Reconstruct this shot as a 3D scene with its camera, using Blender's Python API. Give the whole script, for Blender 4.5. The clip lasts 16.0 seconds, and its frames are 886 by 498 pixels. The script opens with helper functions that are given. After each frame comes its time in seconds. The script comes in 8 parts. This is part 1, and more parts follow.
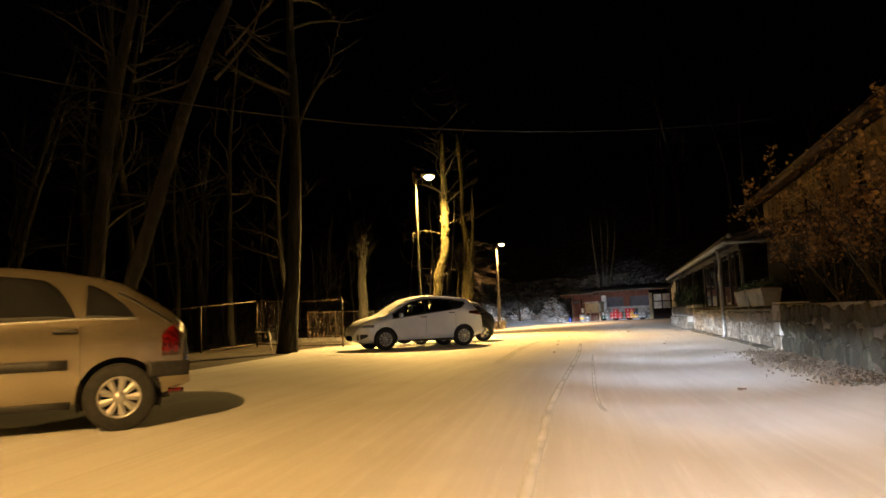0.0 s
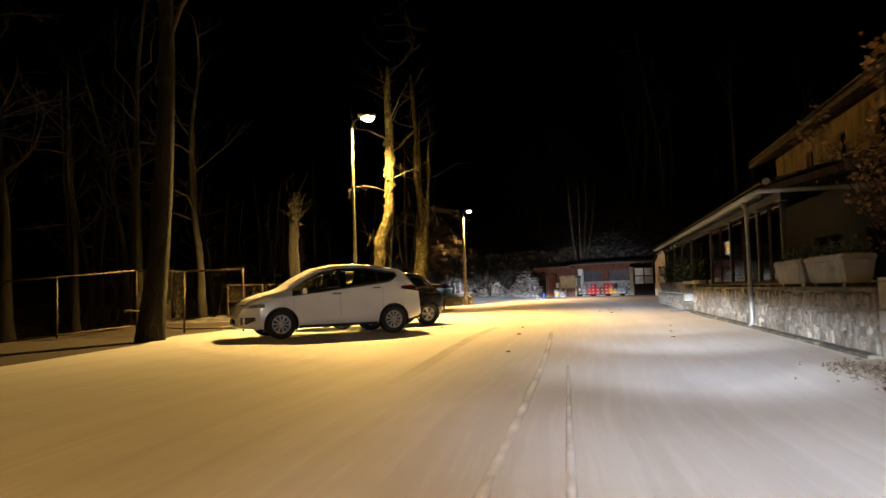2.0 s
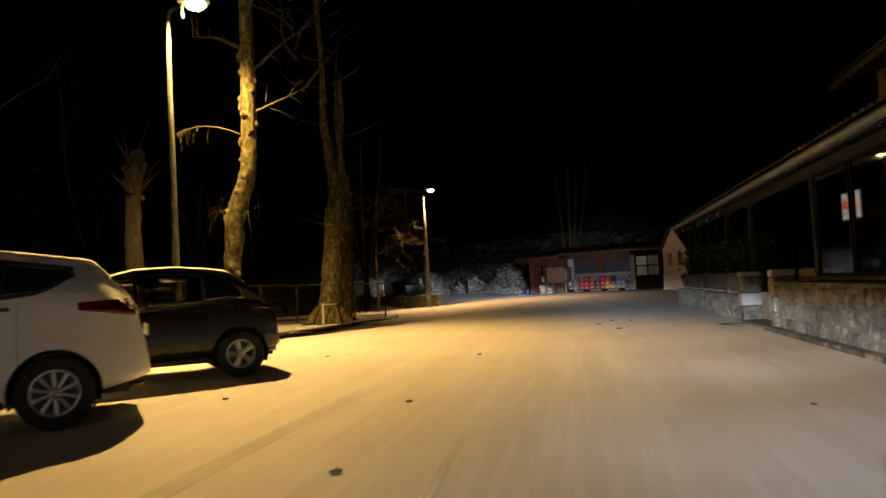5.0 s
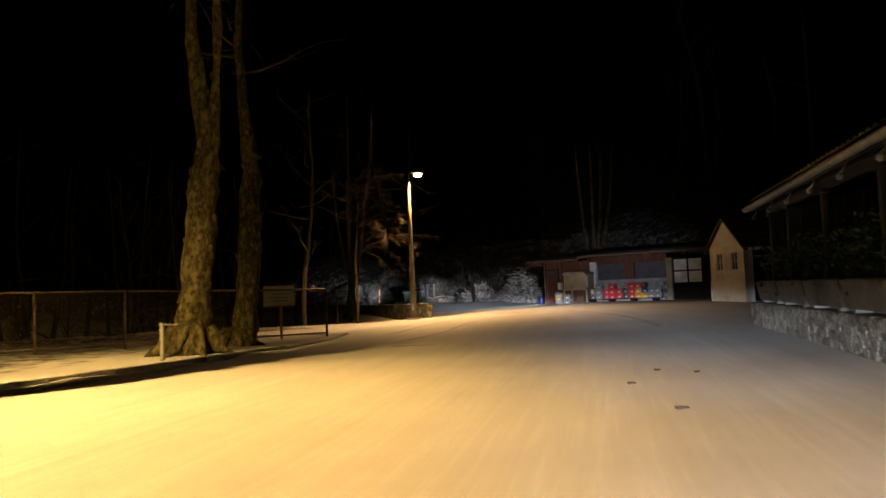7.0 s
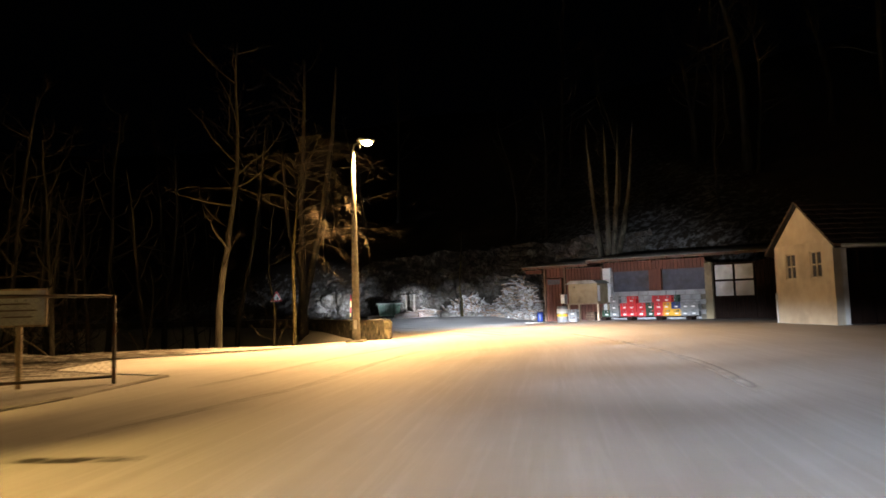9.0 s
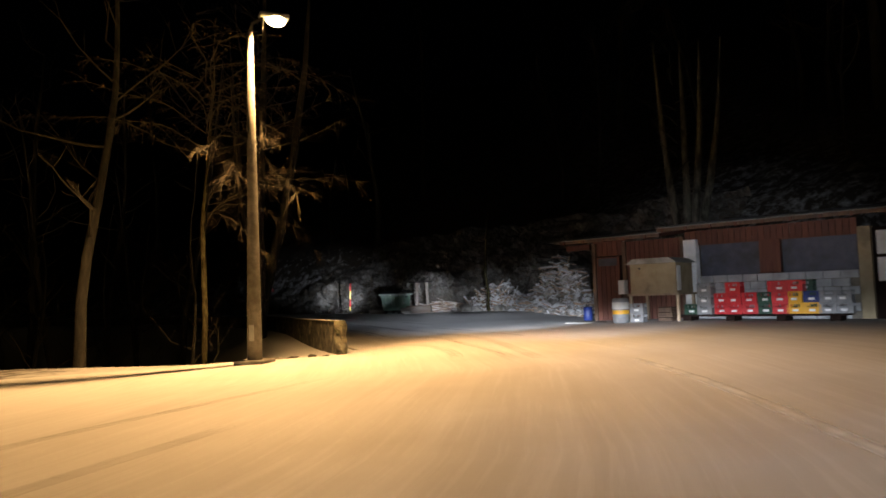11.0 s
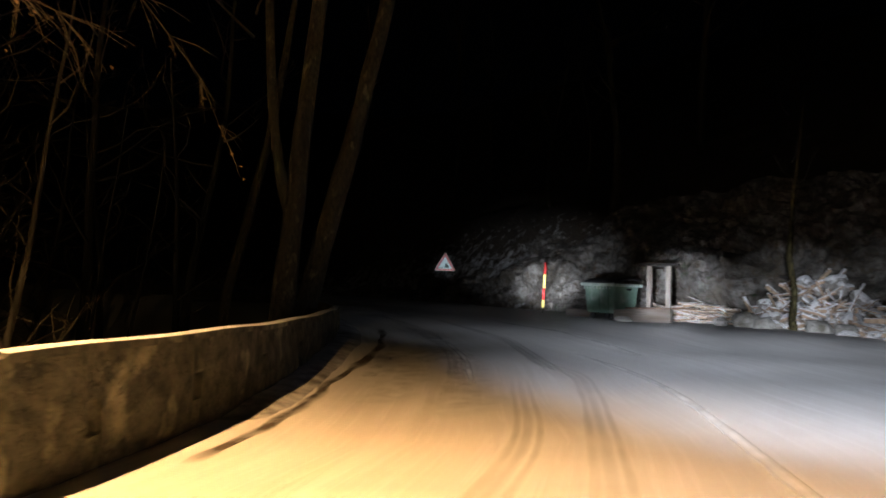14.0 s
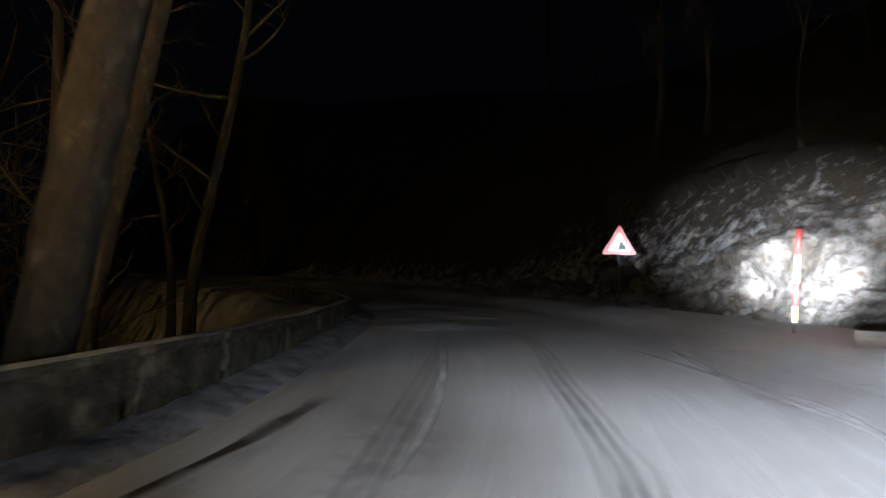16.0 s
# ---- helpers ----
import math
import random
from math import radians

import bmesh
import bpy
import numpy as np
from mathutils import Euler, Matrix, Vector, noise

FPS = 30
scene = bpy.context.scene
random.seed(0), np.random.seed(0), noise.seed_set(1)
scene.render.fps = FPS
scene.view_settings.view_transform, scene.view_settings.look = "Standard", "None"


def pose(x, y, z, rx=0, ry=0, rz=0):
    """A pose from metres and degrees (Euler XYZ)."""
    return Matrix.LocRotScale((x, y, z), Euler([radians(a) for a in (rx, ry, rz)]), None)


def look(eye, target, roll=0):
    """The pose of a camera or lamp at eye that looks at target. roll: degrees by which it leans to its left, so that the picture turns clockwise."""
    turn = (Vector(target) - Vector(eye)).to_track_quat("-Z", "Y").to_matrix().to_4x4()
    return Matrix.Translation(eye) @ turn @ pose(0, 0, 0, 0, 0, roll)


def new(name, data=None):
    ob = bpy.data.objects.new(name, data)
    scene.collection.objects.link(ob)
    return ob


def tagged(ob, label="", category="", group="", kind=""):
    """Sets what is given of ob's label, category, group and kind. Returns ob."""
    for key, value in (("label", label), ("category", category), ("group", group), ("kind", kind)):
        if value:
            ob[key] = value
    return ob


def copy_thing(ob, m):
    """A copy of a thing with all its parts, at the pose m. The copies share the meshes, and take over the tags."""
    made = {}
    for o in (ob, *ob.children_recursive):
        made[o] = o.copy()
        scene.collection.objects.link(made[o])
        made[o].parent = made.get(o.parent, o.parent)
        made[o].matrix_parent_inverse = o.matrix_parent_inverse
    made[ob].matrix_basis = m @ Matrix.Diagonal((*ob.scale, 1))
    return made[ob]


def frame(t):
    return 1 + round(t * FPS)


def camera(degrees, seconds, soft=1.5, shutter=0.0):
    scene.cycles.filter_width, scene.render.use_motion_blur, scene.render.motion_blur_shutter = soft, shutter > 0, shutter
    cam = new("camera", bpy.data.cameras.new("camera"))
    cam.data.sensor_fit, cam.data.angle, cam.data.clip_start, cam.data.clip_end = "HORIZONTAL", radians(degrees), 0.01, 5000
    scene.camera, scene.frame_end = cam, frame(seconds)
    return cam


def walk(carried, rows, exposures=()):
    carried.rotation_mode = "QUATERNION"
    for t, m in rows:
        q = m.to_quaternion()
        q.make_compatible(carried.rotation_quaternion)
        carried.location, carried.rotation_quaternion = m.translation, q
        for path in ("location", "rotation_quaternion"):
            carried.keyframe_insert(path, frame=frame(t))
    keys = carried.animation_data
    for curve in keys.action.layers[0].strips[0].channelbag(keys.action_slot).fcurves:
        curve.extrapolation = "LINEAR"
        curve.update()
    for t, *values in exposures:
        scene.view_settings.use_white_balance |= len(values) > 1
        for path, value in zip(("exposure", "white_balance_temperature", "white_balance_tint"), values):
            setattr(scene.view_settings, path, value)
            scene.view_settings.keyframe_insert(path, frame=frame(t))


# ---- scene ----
cam = camera(64.0, 16.0, 1.6, 0.35)
PATH = [
    (0, (1.439, 4.1, 0.913), (1.293, 6.085, 1.108), -2.3),
    (0.5, (1.628, 5.493, 0.984), (1.508, 7.482, 1.162), -2.4),
    (1, (1.822, 7.014, 0.986), (1.724, 9.003, 1.165), -1.2),
    (1.5, (2.074, 8.57, 0.981), (1.991, 10.562, 1.136), -1.8),
    (2, (2.238, 10.305, 0.968), (2.153, 12.3, 1.086), -1.8),
    (2.5, (2.509, 11.875, 0.954), (2.414, 13.869, 1.083), -0.9),
    (3, (2.73, 13.731, 1.0), (2.632, 15.723, 1.151), -1.0),
    (3.5, (3.034, 15.438, 1.029), (2.951, 17.431, 1.176), -2.3),
    (4, (3.307, 17.253, 1.013), (3.235, 19.247, 1.152), -2.2),
    (4.5, (3.635, 19.062, 1.061), (3.571, 21.057, 1.177), -2.5),
    (5, (3.986, 20.878, 1.104), (3.921, 22.875, 1.206), -3.1),
    (5.2, (4.031, 21.757, 1.107), (3.964, 23.753, 1.203), -3.5),
    (7.3, (5.653, 30.645, 1.082), (5.503, 32.635, 1.214), -2.1),
    (7.5, (5.723, 31.453, 1.055), (5.573, 33.442, 1.196), -1.8),
    (8, (6.153, 33.87, 1.109), (5.992, 35.857, 1.272), -2.4),
    (8.5, (6.467, 36.489, 1.049), (6.304, 38.476, 1.206), -2.8),
    (9, (6.837, 39.231, 1.031), (6.663, 41.218, 1.188), -1.7),
    (9.5, (7.255, 41.94, 1.012), (7.033, 43.922, 1.157), -1.2),
    (10, (7.375, 45.085, 1.031), (7.148, 47.066, 1.179), -2.5),
    (10.2, (7.441, 46.193, 1.03), (7.209, 48.174, 1.173), -2.5),
    (12.3, (8.164, 57.207, 1.068), (7.528, 59.101, 1.174), -1.5),
    (12.5, (8.058, 58.35, 1.062), (7.384, 60.23, 1.162), -1.5),
    (13, (7.758, 61.015, 1.058), (6.96, 62.846, 1.166), 0.6),
    (13.5, (7.093, 63.791, 1.013), (6.136, 65.544, 1.124), 0.9),
    (14, (6.317, 66.26, 0.969), (5.215, 67.925, 1.075), 2.2),
    (14.5, (5.429, 68.841, 0.939), (4.203, 70.417, 1.048), 1.9),
    (15, (4.361, 71.443, 0.931), (3.008, 72.914, 1.031), 2.2),
    (15.5, (3.011, 73.932, 0.995), (1.548, 75.293, 1.073), 2.2),
    (16, (1.489, 76.29, 1.075), (-0.075, 77.535, 1.137), 1.6),
]
walk(cam, [(t, look(eye, target, roll)) for t, eye, target, roll in PATH], [(0.0, 0.2), (1.0, 0.3), (2.0, 0.25), (3.0, 0.1), (3.5, -0.1), (4.0, -0.35), (5.0, -1.15), (7.5, -0.7), (8.0, -0.25), (8.5, 0.3), (9.0, 0.68), (9.5, 0.42), (10.0, 0.0), (12.5, -1.0), (13.5, -0.4), (14.0, 0.1), (14.5, 0.75), (15.0, 1.6), (15.5, 2.4), (16.0, 3.0)])

# ---- night sky, street lamps, headlights ----
night = bpy.data.worlds.new("night")
scene.world = night
night.use_nodes = True
night.node_tree.nodes["Background"].inputs[0].default_value = (0.30, 0.36, 0.55, 1)
night.node_tree.nodes["Background"].inputs[1].default_value = 0.0003

SODIUM = (1.0, 0.595, 0.165)
AMBER = (1.0, 0.555, 0.205)
XENON = (0.80, 0.87, 1.0)
LAMP_1, LAMP_2, LAMP_0 = (-1.40, 35.2, 7.22), (1.97, 64.1, 6.95), (-2.3, -0.8, 8.4)


def glow(name, place, watts, colour, wide=162, soft=0.6, lean=(0.0, 0.0)):
    """A street light that shines down and to all sides, but hardly upward."""
    data = bpy.data.lights.new(name, "SPOT")
    data.energy, data.color, data.shadow_soft_size = watts, colour, 0.09
    data.spot_size, data.spot_blend = radians(wide), soft
    new(name, data).matrix_world = look(place, (place[0] + lean[0], place[1] + lean[1], 0))


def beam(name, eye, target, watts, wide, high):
    """A fixed lamp added to stand in for the moving vehicle's dipped headlights: a wide flat beam."""
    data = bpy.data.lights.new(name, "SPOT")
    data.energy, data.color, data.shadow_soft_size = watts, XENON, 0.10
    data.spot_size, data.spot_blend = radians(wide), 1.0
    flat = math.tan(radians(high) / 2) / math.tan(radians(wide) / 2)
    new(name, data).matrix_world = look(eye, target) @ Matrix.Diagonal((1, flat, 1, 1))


glow("street_light", (LAMP_1[0], LAMP_1[1], LAMP_1[2] - 0.1), 15200, SODIUM, 150, 0.55, (-1.15, -0.75))
glow("street_light", (LAMP_2[0], LAMP_2[1], LAMP_2[2] - 0.1), 11800, AMBER, 143.5, 0.6, (-0.45, -1.12))
glow("street_light", (LAMP_0[0], LAMP_0[1], LAMP_0[2] - 0.1), 10200, (1.0, 0.54, 0.15), 140, 0.7, (0.2, 1.6))
# fill lamps added beside the bowls, aimed west over the verge and into the wood
for lamp_place, aim, watts in ((LAMP_1, (-12, 39, 6), 550), (LAMP_2, (-8, 62.5, 6.5), 550)):
    data = bpy.data.lights.new("wood_fill", "SPOT")
    data.energy, data.color, data.shadow_soft_size = watts, SODIUM, 0.08
    data.spot_size, data.spot_blend = radians(116), 0.6
    new("wood_fill", data).matrix_world = look((lamp_place[0], lamp_place[1], lamp_place[2] - 0.16), aim)
# fixed lamps for dipped light on the road, a little kerbside: (place, aim, power)
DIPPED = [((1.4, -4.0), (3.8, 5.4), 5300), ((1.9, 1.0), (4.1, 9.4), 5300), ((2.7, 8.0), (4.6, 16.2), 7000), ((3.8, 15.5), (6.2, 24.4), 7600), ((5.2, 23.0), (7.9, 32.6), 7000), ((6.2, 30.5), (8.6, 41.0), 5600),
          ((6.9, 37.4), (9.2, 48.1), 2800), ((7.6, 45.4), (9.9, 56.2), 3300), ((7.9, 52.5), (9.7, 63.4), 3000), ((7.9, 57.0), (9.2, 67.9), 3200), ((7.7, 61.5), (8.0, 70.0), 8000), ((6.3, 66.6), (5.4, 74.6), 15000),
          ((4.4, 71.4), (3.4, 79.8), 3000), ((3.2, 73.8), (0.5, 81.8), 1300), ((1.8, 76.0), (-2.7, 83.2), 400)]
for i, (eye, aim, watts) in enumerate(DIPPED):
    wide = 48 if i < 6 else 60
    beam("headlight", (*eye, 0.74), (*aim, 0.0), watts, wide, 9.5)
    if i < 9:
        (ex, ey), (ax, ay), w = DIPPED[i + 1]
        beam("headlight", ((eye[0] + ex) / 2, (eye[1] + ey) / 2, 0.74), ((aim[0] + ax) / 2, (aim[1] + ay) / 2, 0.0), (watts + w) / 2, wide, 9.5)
# added fill lamps: on the white car, the shed, the parapet and its road
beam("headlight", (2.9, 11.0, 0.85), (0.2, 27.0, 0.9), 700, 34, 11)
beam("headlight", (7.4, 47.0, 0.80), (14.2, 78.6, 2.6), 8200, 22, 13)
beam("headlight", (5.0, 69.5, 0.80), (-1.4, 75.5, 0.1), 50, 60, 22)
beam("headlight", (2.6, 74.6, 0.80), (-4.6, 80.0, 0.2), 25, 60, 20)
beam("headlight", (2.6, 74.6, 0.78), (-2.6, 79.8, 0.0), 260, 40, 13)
# added spots for the bright middle of the beams on heap, container and rock
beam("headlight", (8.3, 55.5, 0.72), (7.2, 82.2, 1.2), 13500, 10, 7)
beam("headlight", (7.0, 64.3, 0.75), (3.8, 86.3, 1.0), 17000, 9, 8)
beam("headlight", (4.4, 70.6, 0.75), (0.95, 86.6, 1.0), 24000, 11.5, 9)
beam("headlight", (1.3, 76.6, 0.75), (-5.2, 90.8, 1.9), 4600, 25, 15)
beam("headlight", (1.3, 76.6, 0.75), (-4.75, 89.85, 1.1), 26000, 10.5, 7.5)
# narrow spot added to brighten the sign, for its reflecting face
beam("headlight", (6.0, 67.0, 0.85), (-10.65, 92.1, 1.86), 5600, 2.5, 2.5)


# ---- materials ----
def nodes_of(name, rough=0.6, metal=0.0):
    m = bpy.data.materials.new(name)
    m.use_nodes = True
    t = m.node_tree
    b = t.nodes["Principled BSDF"]
    b.inputs["Roughness"].default_value, b.inputs["Metallic"].default_value = rough, metal
    return m, t, b


def noise_of(t, vector, scale, detail=4.0, rough=0.55):
    n = t.nodes.new("ShaderNodeTexNoise")
    n.inputs["Scale"].default_value, n.inputs["Detail"].default_value, n.inputs["Roughness"].default_value = scale, detail, rough
    t.links.new(vector, n.inputs["Vector"])
    return n.outputs["Fac"]


def ramp(t, fac, low, high, c0=(0, 0, 0, 1), c1=(1, 1, 1, 1)):
    r = t.nodes.new("ShaderNodeValToRGB")
    r.color_ramp.elements[0].position, r.color_ramp.elements[1].position = low, high
    r.color_ramp.elements[0].color, r.color_ramp.elements[1].color = c0, c1
    t.links.new(fac, r.inputs[0])
    return r.outputs[0]


def blend(t, fac, a, b, mode="MIX"):
    m = t.nodes.new("ShaderNodeMix")
    m.data_type, m.blend_type = "RGBA", mode
    for slot, v in ((0, fac), (6, a), (7, b)):
        if isinstance(v, bpy.types.NodeSocket):
            t.links.new(v, m.inputs[slot])
        elif slot == 0:
            m.inputs[0].default_value = v
        else:
            m.inputs[slot].default_value = (*v[:3], 1)
    return m.outputs[2]


def bumped(t, b, height, strength, distance):
    n = t.nodes.new("ShaderNodeBump")
    n.inputs["Strength"].default_value, n.inputs["Distance"].default_value = strength, distance
    t.links.new(height, n.inputs["Height"])
    t.links.new(n.outputs[0], b.inputs["Normal"])


def surf(name, c1, c2, scale=6.0, rough=0.7, metal=0.0, c3=None, scale3=0.8, cut3=(0.5, 0.65), bump=0.3, grain=40.0, stretch=(1, 1, 1), coat=0.0, vary=0.0):
    """A surface of two mottled colours, with stains of a third at a larger scale and fine relief."""
    m, t, b = nodes_of(name, rough, metal)
    co = t.nodes.new("ShaderNodeTexCoord")
    mp = t.nodes.new("ShaderNodeMapping")
    mp.inputs["Scale"].default_value = stretch
    t.links.new(co.outputs["Object"], mp.inputs[0])
    info = t.nodes.new("ShaderNodeObjectInfo")
    add = t.nodes.new("ShaderNodeVectorMath")
    add.operation = "MULTIPLY_ADD"
    t.links.new(info.outputs["Random"], add.inputs[0])
    add.inputs[1].default_value = (37, 19, 53)
    t.links.new(mp.outputs[0], add.inputs[2])
    v = add.outputs[0]
    col = blend(t, ramp(t, noise_of(t, v, scale), 0.35, 0.65), c1, c2)
    if c3:
        col = blend(t, ramp(t, noise_of(t, v, scale3, 6), *cut3), col, c3)
    if vary:
        mul = t.nodes.new("ShaderNodeMapRange")
        mul.inputs["To Min"].default_value, mul.inputs["To Max"].default_value = 1 - vary, 1 + vary
        t.links.new(info.outputs["Random"], mul.inputs[0])
        hsv = t.nodes.new("ShaderNodeHueSaturation")
        t.links.new(mul.outputs[0], hsv.inputs["Value"])
        t.links.new(col, hsv.inputs["Color"])
        col = hsv.outputs[0]
    t.links.new(col, b.inputs["Base Color"])
    b.inputs["Coat Weight"].default_value = coat
    b.inputs["Coat Roughness"].default_value = 0.08
    if bump:
        bumped(t, b, noise_of(t, v, grain, 5, 0.6), bump, 0.02 if grain > 17 else 0.07)
    return m


def glass(name, tint, rough=0.03):
    m, t, b = nodes_of(name, rough)
    b.inputs["Base Color"].default_value = (*tint, 1)
    b.inputs["Transmission Weight"].default_value = 1.0
    b.inputs["IOR"].default_value = 1.45
    return m


def lit(name, colour, strength):
    m, t, b = nodes_of(name)
    b.inputs["Base Color"].default_value = (*colour, 1)
    b.inputs["Emission Color"].default_value = (*colour, 1)
    b.inputs["Emission Strength"].default_value = strength
    return m


def snowy_road():
    """Asphalt under a thin blown film of snow, swept into streaks along the way that the traffic takes."""
    m, t, b = nodes_of("snowy_road", 0.72)
    at = t.nodes.new("ShaderNodeAttribute")
    at.attribute_name = "lane"
    geo = t.nodes.new("ShaderNodeNewGeometry")
    mp = t.nodes.new("ShaderNodeMapping")
    mp.inputs["Scale"].default_value = (1, 0.035, 1)
    t.links.new(at.outputs["Vector"], mp.inputs[0])
    streak = noise_of(t, mp.outputs[0], 3.2, 7, 0.62)
    fine = noise_of(t, mp.outputs[0], 11.0, 5, 0.65)
    patch = noise_of(t, geo.outputs["Position"], 0.33, 5, 0.6)
    speck = noise_of(t, geo.outputs["Position"], 55.0, 4, 0.7)
    sep = t.nodes.new("ShaderNodeSeparateXYZ")
    t.links.new(at.outputs["Vector"], sep.inputs[0])
    # the wheels run in bands left and right of the middle of the lane
    band = t.nodes.new("ShaderNodeMath")
    band.operation = "ABSOLUTE"
    t.links.new(sep.outputs[0], band.inputs[0])
    off = t.nodes.new("ShaderNodeMath")
    off.operation = "SUBTRACT"
    off.inputs[1].default_value = 0.78
    t.links.new(band.outputs[0], off.inputs[0])
    ab = t.nodes.new("ShaderNodeMath")
    ab.operation = "ABSOLUTE"
    t.links.new(off.outputs[0], ab.inputs[0])
    rut = ramp(t, ab.outputs[0], 0.0, 0.42, (0.24, 0.24, 0.24, 1), (0, 0, 0, 1))
    snow = blend(t, ramp(t, streak, 0.34, 0.66), (0.545, 0.542, 0.535), (0.625, 0.625, 0.625))
    snow = blend(t, ramp(t, fine, 0.5, 0.62, (0, 0, 0, 1), (0.3, 0.3, 0.3, 1)), snow, (0.74, 0.74, 0.75))
    snow = blend(t, ramp(t, patch, 0.46, 0.72, (0, 0, 0, 1), (0.4, 0.4, 0.4, 1)), snow, (0.40, 0.39, 0.38))
    bare = blend(t, ramp(t, speck, 0.4, 0.6), (0.22, 0.215, 0.21), (0.32, 0.315, 0.31))
    pick = blend(t, ramp(t, streak, 0.3, 0.75), (0, 0, 0), rut)
    col = blend(t, pick, snow, bare)
    col = blend(t, ramp(t, speck, 0.66, 0.74, (0, 0, 0, 1), (0.35, 0.35, 0.35, 1)), col, (0.2, 0.19, 0.18))
    t.links.new(col, b.inputs["Base Color"])
    bumped(t, b, blend(t, 0.5, fine, speck), 0.35, 0.015)
    return m


def worn_strip(name, c1, c2, strength, breaks, floor=0.35):
    """A strip on the road that fades out towards its edges and breaks up along its length."""
    m, t, b = nodes_of(name, 0.6)
    geo = t.nodes.new("ShaderNodeNewGeometry")
    at = t.nodes.new("ShaderNodeAttribute")
    at.attribute_name = "edge"
    p = geo.outputs["Position"]
    t.links.new(blend(t, ramp(t, noise_of(t, p, 9, 5, 0.65), 0.35, 0.65), c1, c2), b.inputs["Base Color"])
    gaps = ramp(t, noise_of(t, p, breaks, 5, 0.6), 0.30 if floor else 0.42, 0.64, (floor, floor, floor, 1))
    times = t.nodes.new("ShaderNodeMath")
    times.operation = "MULTIPLY"
    t.links.new(at.outputs["Fac"], times.inputs[0])
    t.links.new(gaps, times.inputs[1])
    scale = t.nodes.new("ShaderNodeMath")
    scale.operation = "MULTIPLY"
    scale.inputs[1].default_value = strength
    t.links.new(times.outputs[0], scale.inputs[0])
    t.links.new(scale.outputs[0], b.inputs["Alpha"])
    return m


def dusted(m, low, high):
    """Snow on the upper sides of a surface."""
    t = m.node_tree
    slot = t.nodes["Principled BSDF"].inputs["Base Color"]
    under = slot.links[0].from_socket
    geo = t.nodes.new("ShaderNodeNewGeometry")
    cut = t.nodes.new("ShaderNodeSeparateXYZ")
    t.links.new(geo.outputs["Normal"], cut.inputs[0])
    mix = t.nodes.new("ShaderNodeMath")
    mix.operation = "MULTIPLY_ADD"
    mix.inputs[1].default_value = 1.1
    t.links.new(noise_of(t, geo.outputs["Position"], 7.0, 5, 0.65), mix.inputs[0])
    t.links.new(cut.outputs[2], mix.inputs[2])
    t.links.new(blend(t, ramp(t, mix.outputs[0], low, high), under, (0.78, 0.78, 0.80)), slot)
    return m


def forest_floor():
    """Leaf litter and soil with a dusting of snow."""
    m, t, b = nodes_of("forest_floor", 0.9)
    geo = t.nodes.new("ShaderNodeNewGeometry")
    p = geo.outputs["Position"]
    leaf = blend(t, ramp(t, noise_of(t, p, 14, 6, 0.7), 0.35, 0.65), (0.016, 0.012, 0.008), (0.06, 0.043, 0.026))
    at = t.nodes.new("ShaderNodeAttribute")
    at.attribute_name = "dusting"
    lay = t.nodes.new("ShaderNodeMath")
    lay.operation = "ADD"
    t.links.new(noise_of(t, p, 2.3, 8, 0.7), lay.inputs[0])
    t.links.new(at.outputs["Fac"], lay.inputs[1])
    col = blend(t, ramp(t, lay.outputs[0], 0.62, 0.84), leaf, (0.5, 0.5, 0.5))
    t.links.new(col, b.inputs["Base Color"])
    bumped(t, b, noise_of(t, p, 9, 7, 0.7), 0.7, 0.08)
    return m


def rock_face():
    """Broken pale rock with dark earth, moss and leaf litter in its hollows."""
    m, t, b = nodes_of("rock_face", 0.88)
    geo = t.nodes.new("ShaderNodeNewGeometry")
    p = geo.outputs["Position"]
    col = blend(t, ramp(t, noise_of(t, p, 3.0, 9, 0.72), 0.36, 0.66), (0.055, 0.048, 0.040), (0.26, 0.245, 0.225))
    col = blend(t, ramp(t, noise_of(t, p, 0.55, 7, 0.72), 0.46, 0.62), col, (0.045, 0.036, 0.024))
    col = blend(t, ramp(t, noise_of(t, p, 4.5, 6, 0.7), 0.52, 0.62), col, (0.075, 0.056, 0.038))
    col = blend(t, ramp(t, noise_of(t, p, 2.3, 5, 0.6), 0.64, 0.70), col, (0.03, 0.045, 0.018))
    t.links.new(col, b.inputs["Base Color"])
    bumped(t, b, noise_of(t, p, 7, 8, 0.7), 0.9, 0.12)
    return m


M_ROAD, M_FLOOR, M_ROCK = snowy_road(), forest_floor(), rock_face()
M_SNOWLOG = dusted(surf("snowy_timber", (0.26, 0.18, 0.12), (0.42, 0.31, 0.22), 5, 0.85, c3=(0.14, 0.10, 0.07), scale3=2.5, bump=0.5, stretch=(3, 3, 0.4), vary=0.4), 0.75, 1.15)
M_SNOWSTONE = dusted(surf("snowy_stone", (0.18, 0.165, 0.15), (0.34, 0.32, 0.29), 5, 0.9, c3=(0.12, 0.10, 0.08), scale3=2.2, bump=0.8, grain=14, vary=0.3), 0.75, 1.1)
M_SNOWCONC = dusted(surf("snowy_concrete", (0.04, 0.038, 0.025), (0.15, 0.14, 0.095), 4.5, 0.92, c3=(0.30, 0.28, 0.2), scale3=1.9, cut3=(0.57, 0.68), bump=0.9, grain=16), 1.1, 1.35)
M_SNOW = surf("frost", (0.70, 0.70, 0.72), (0.84, 0.84, 0.86), 9, 0.7, bump=0.5, grain=90)
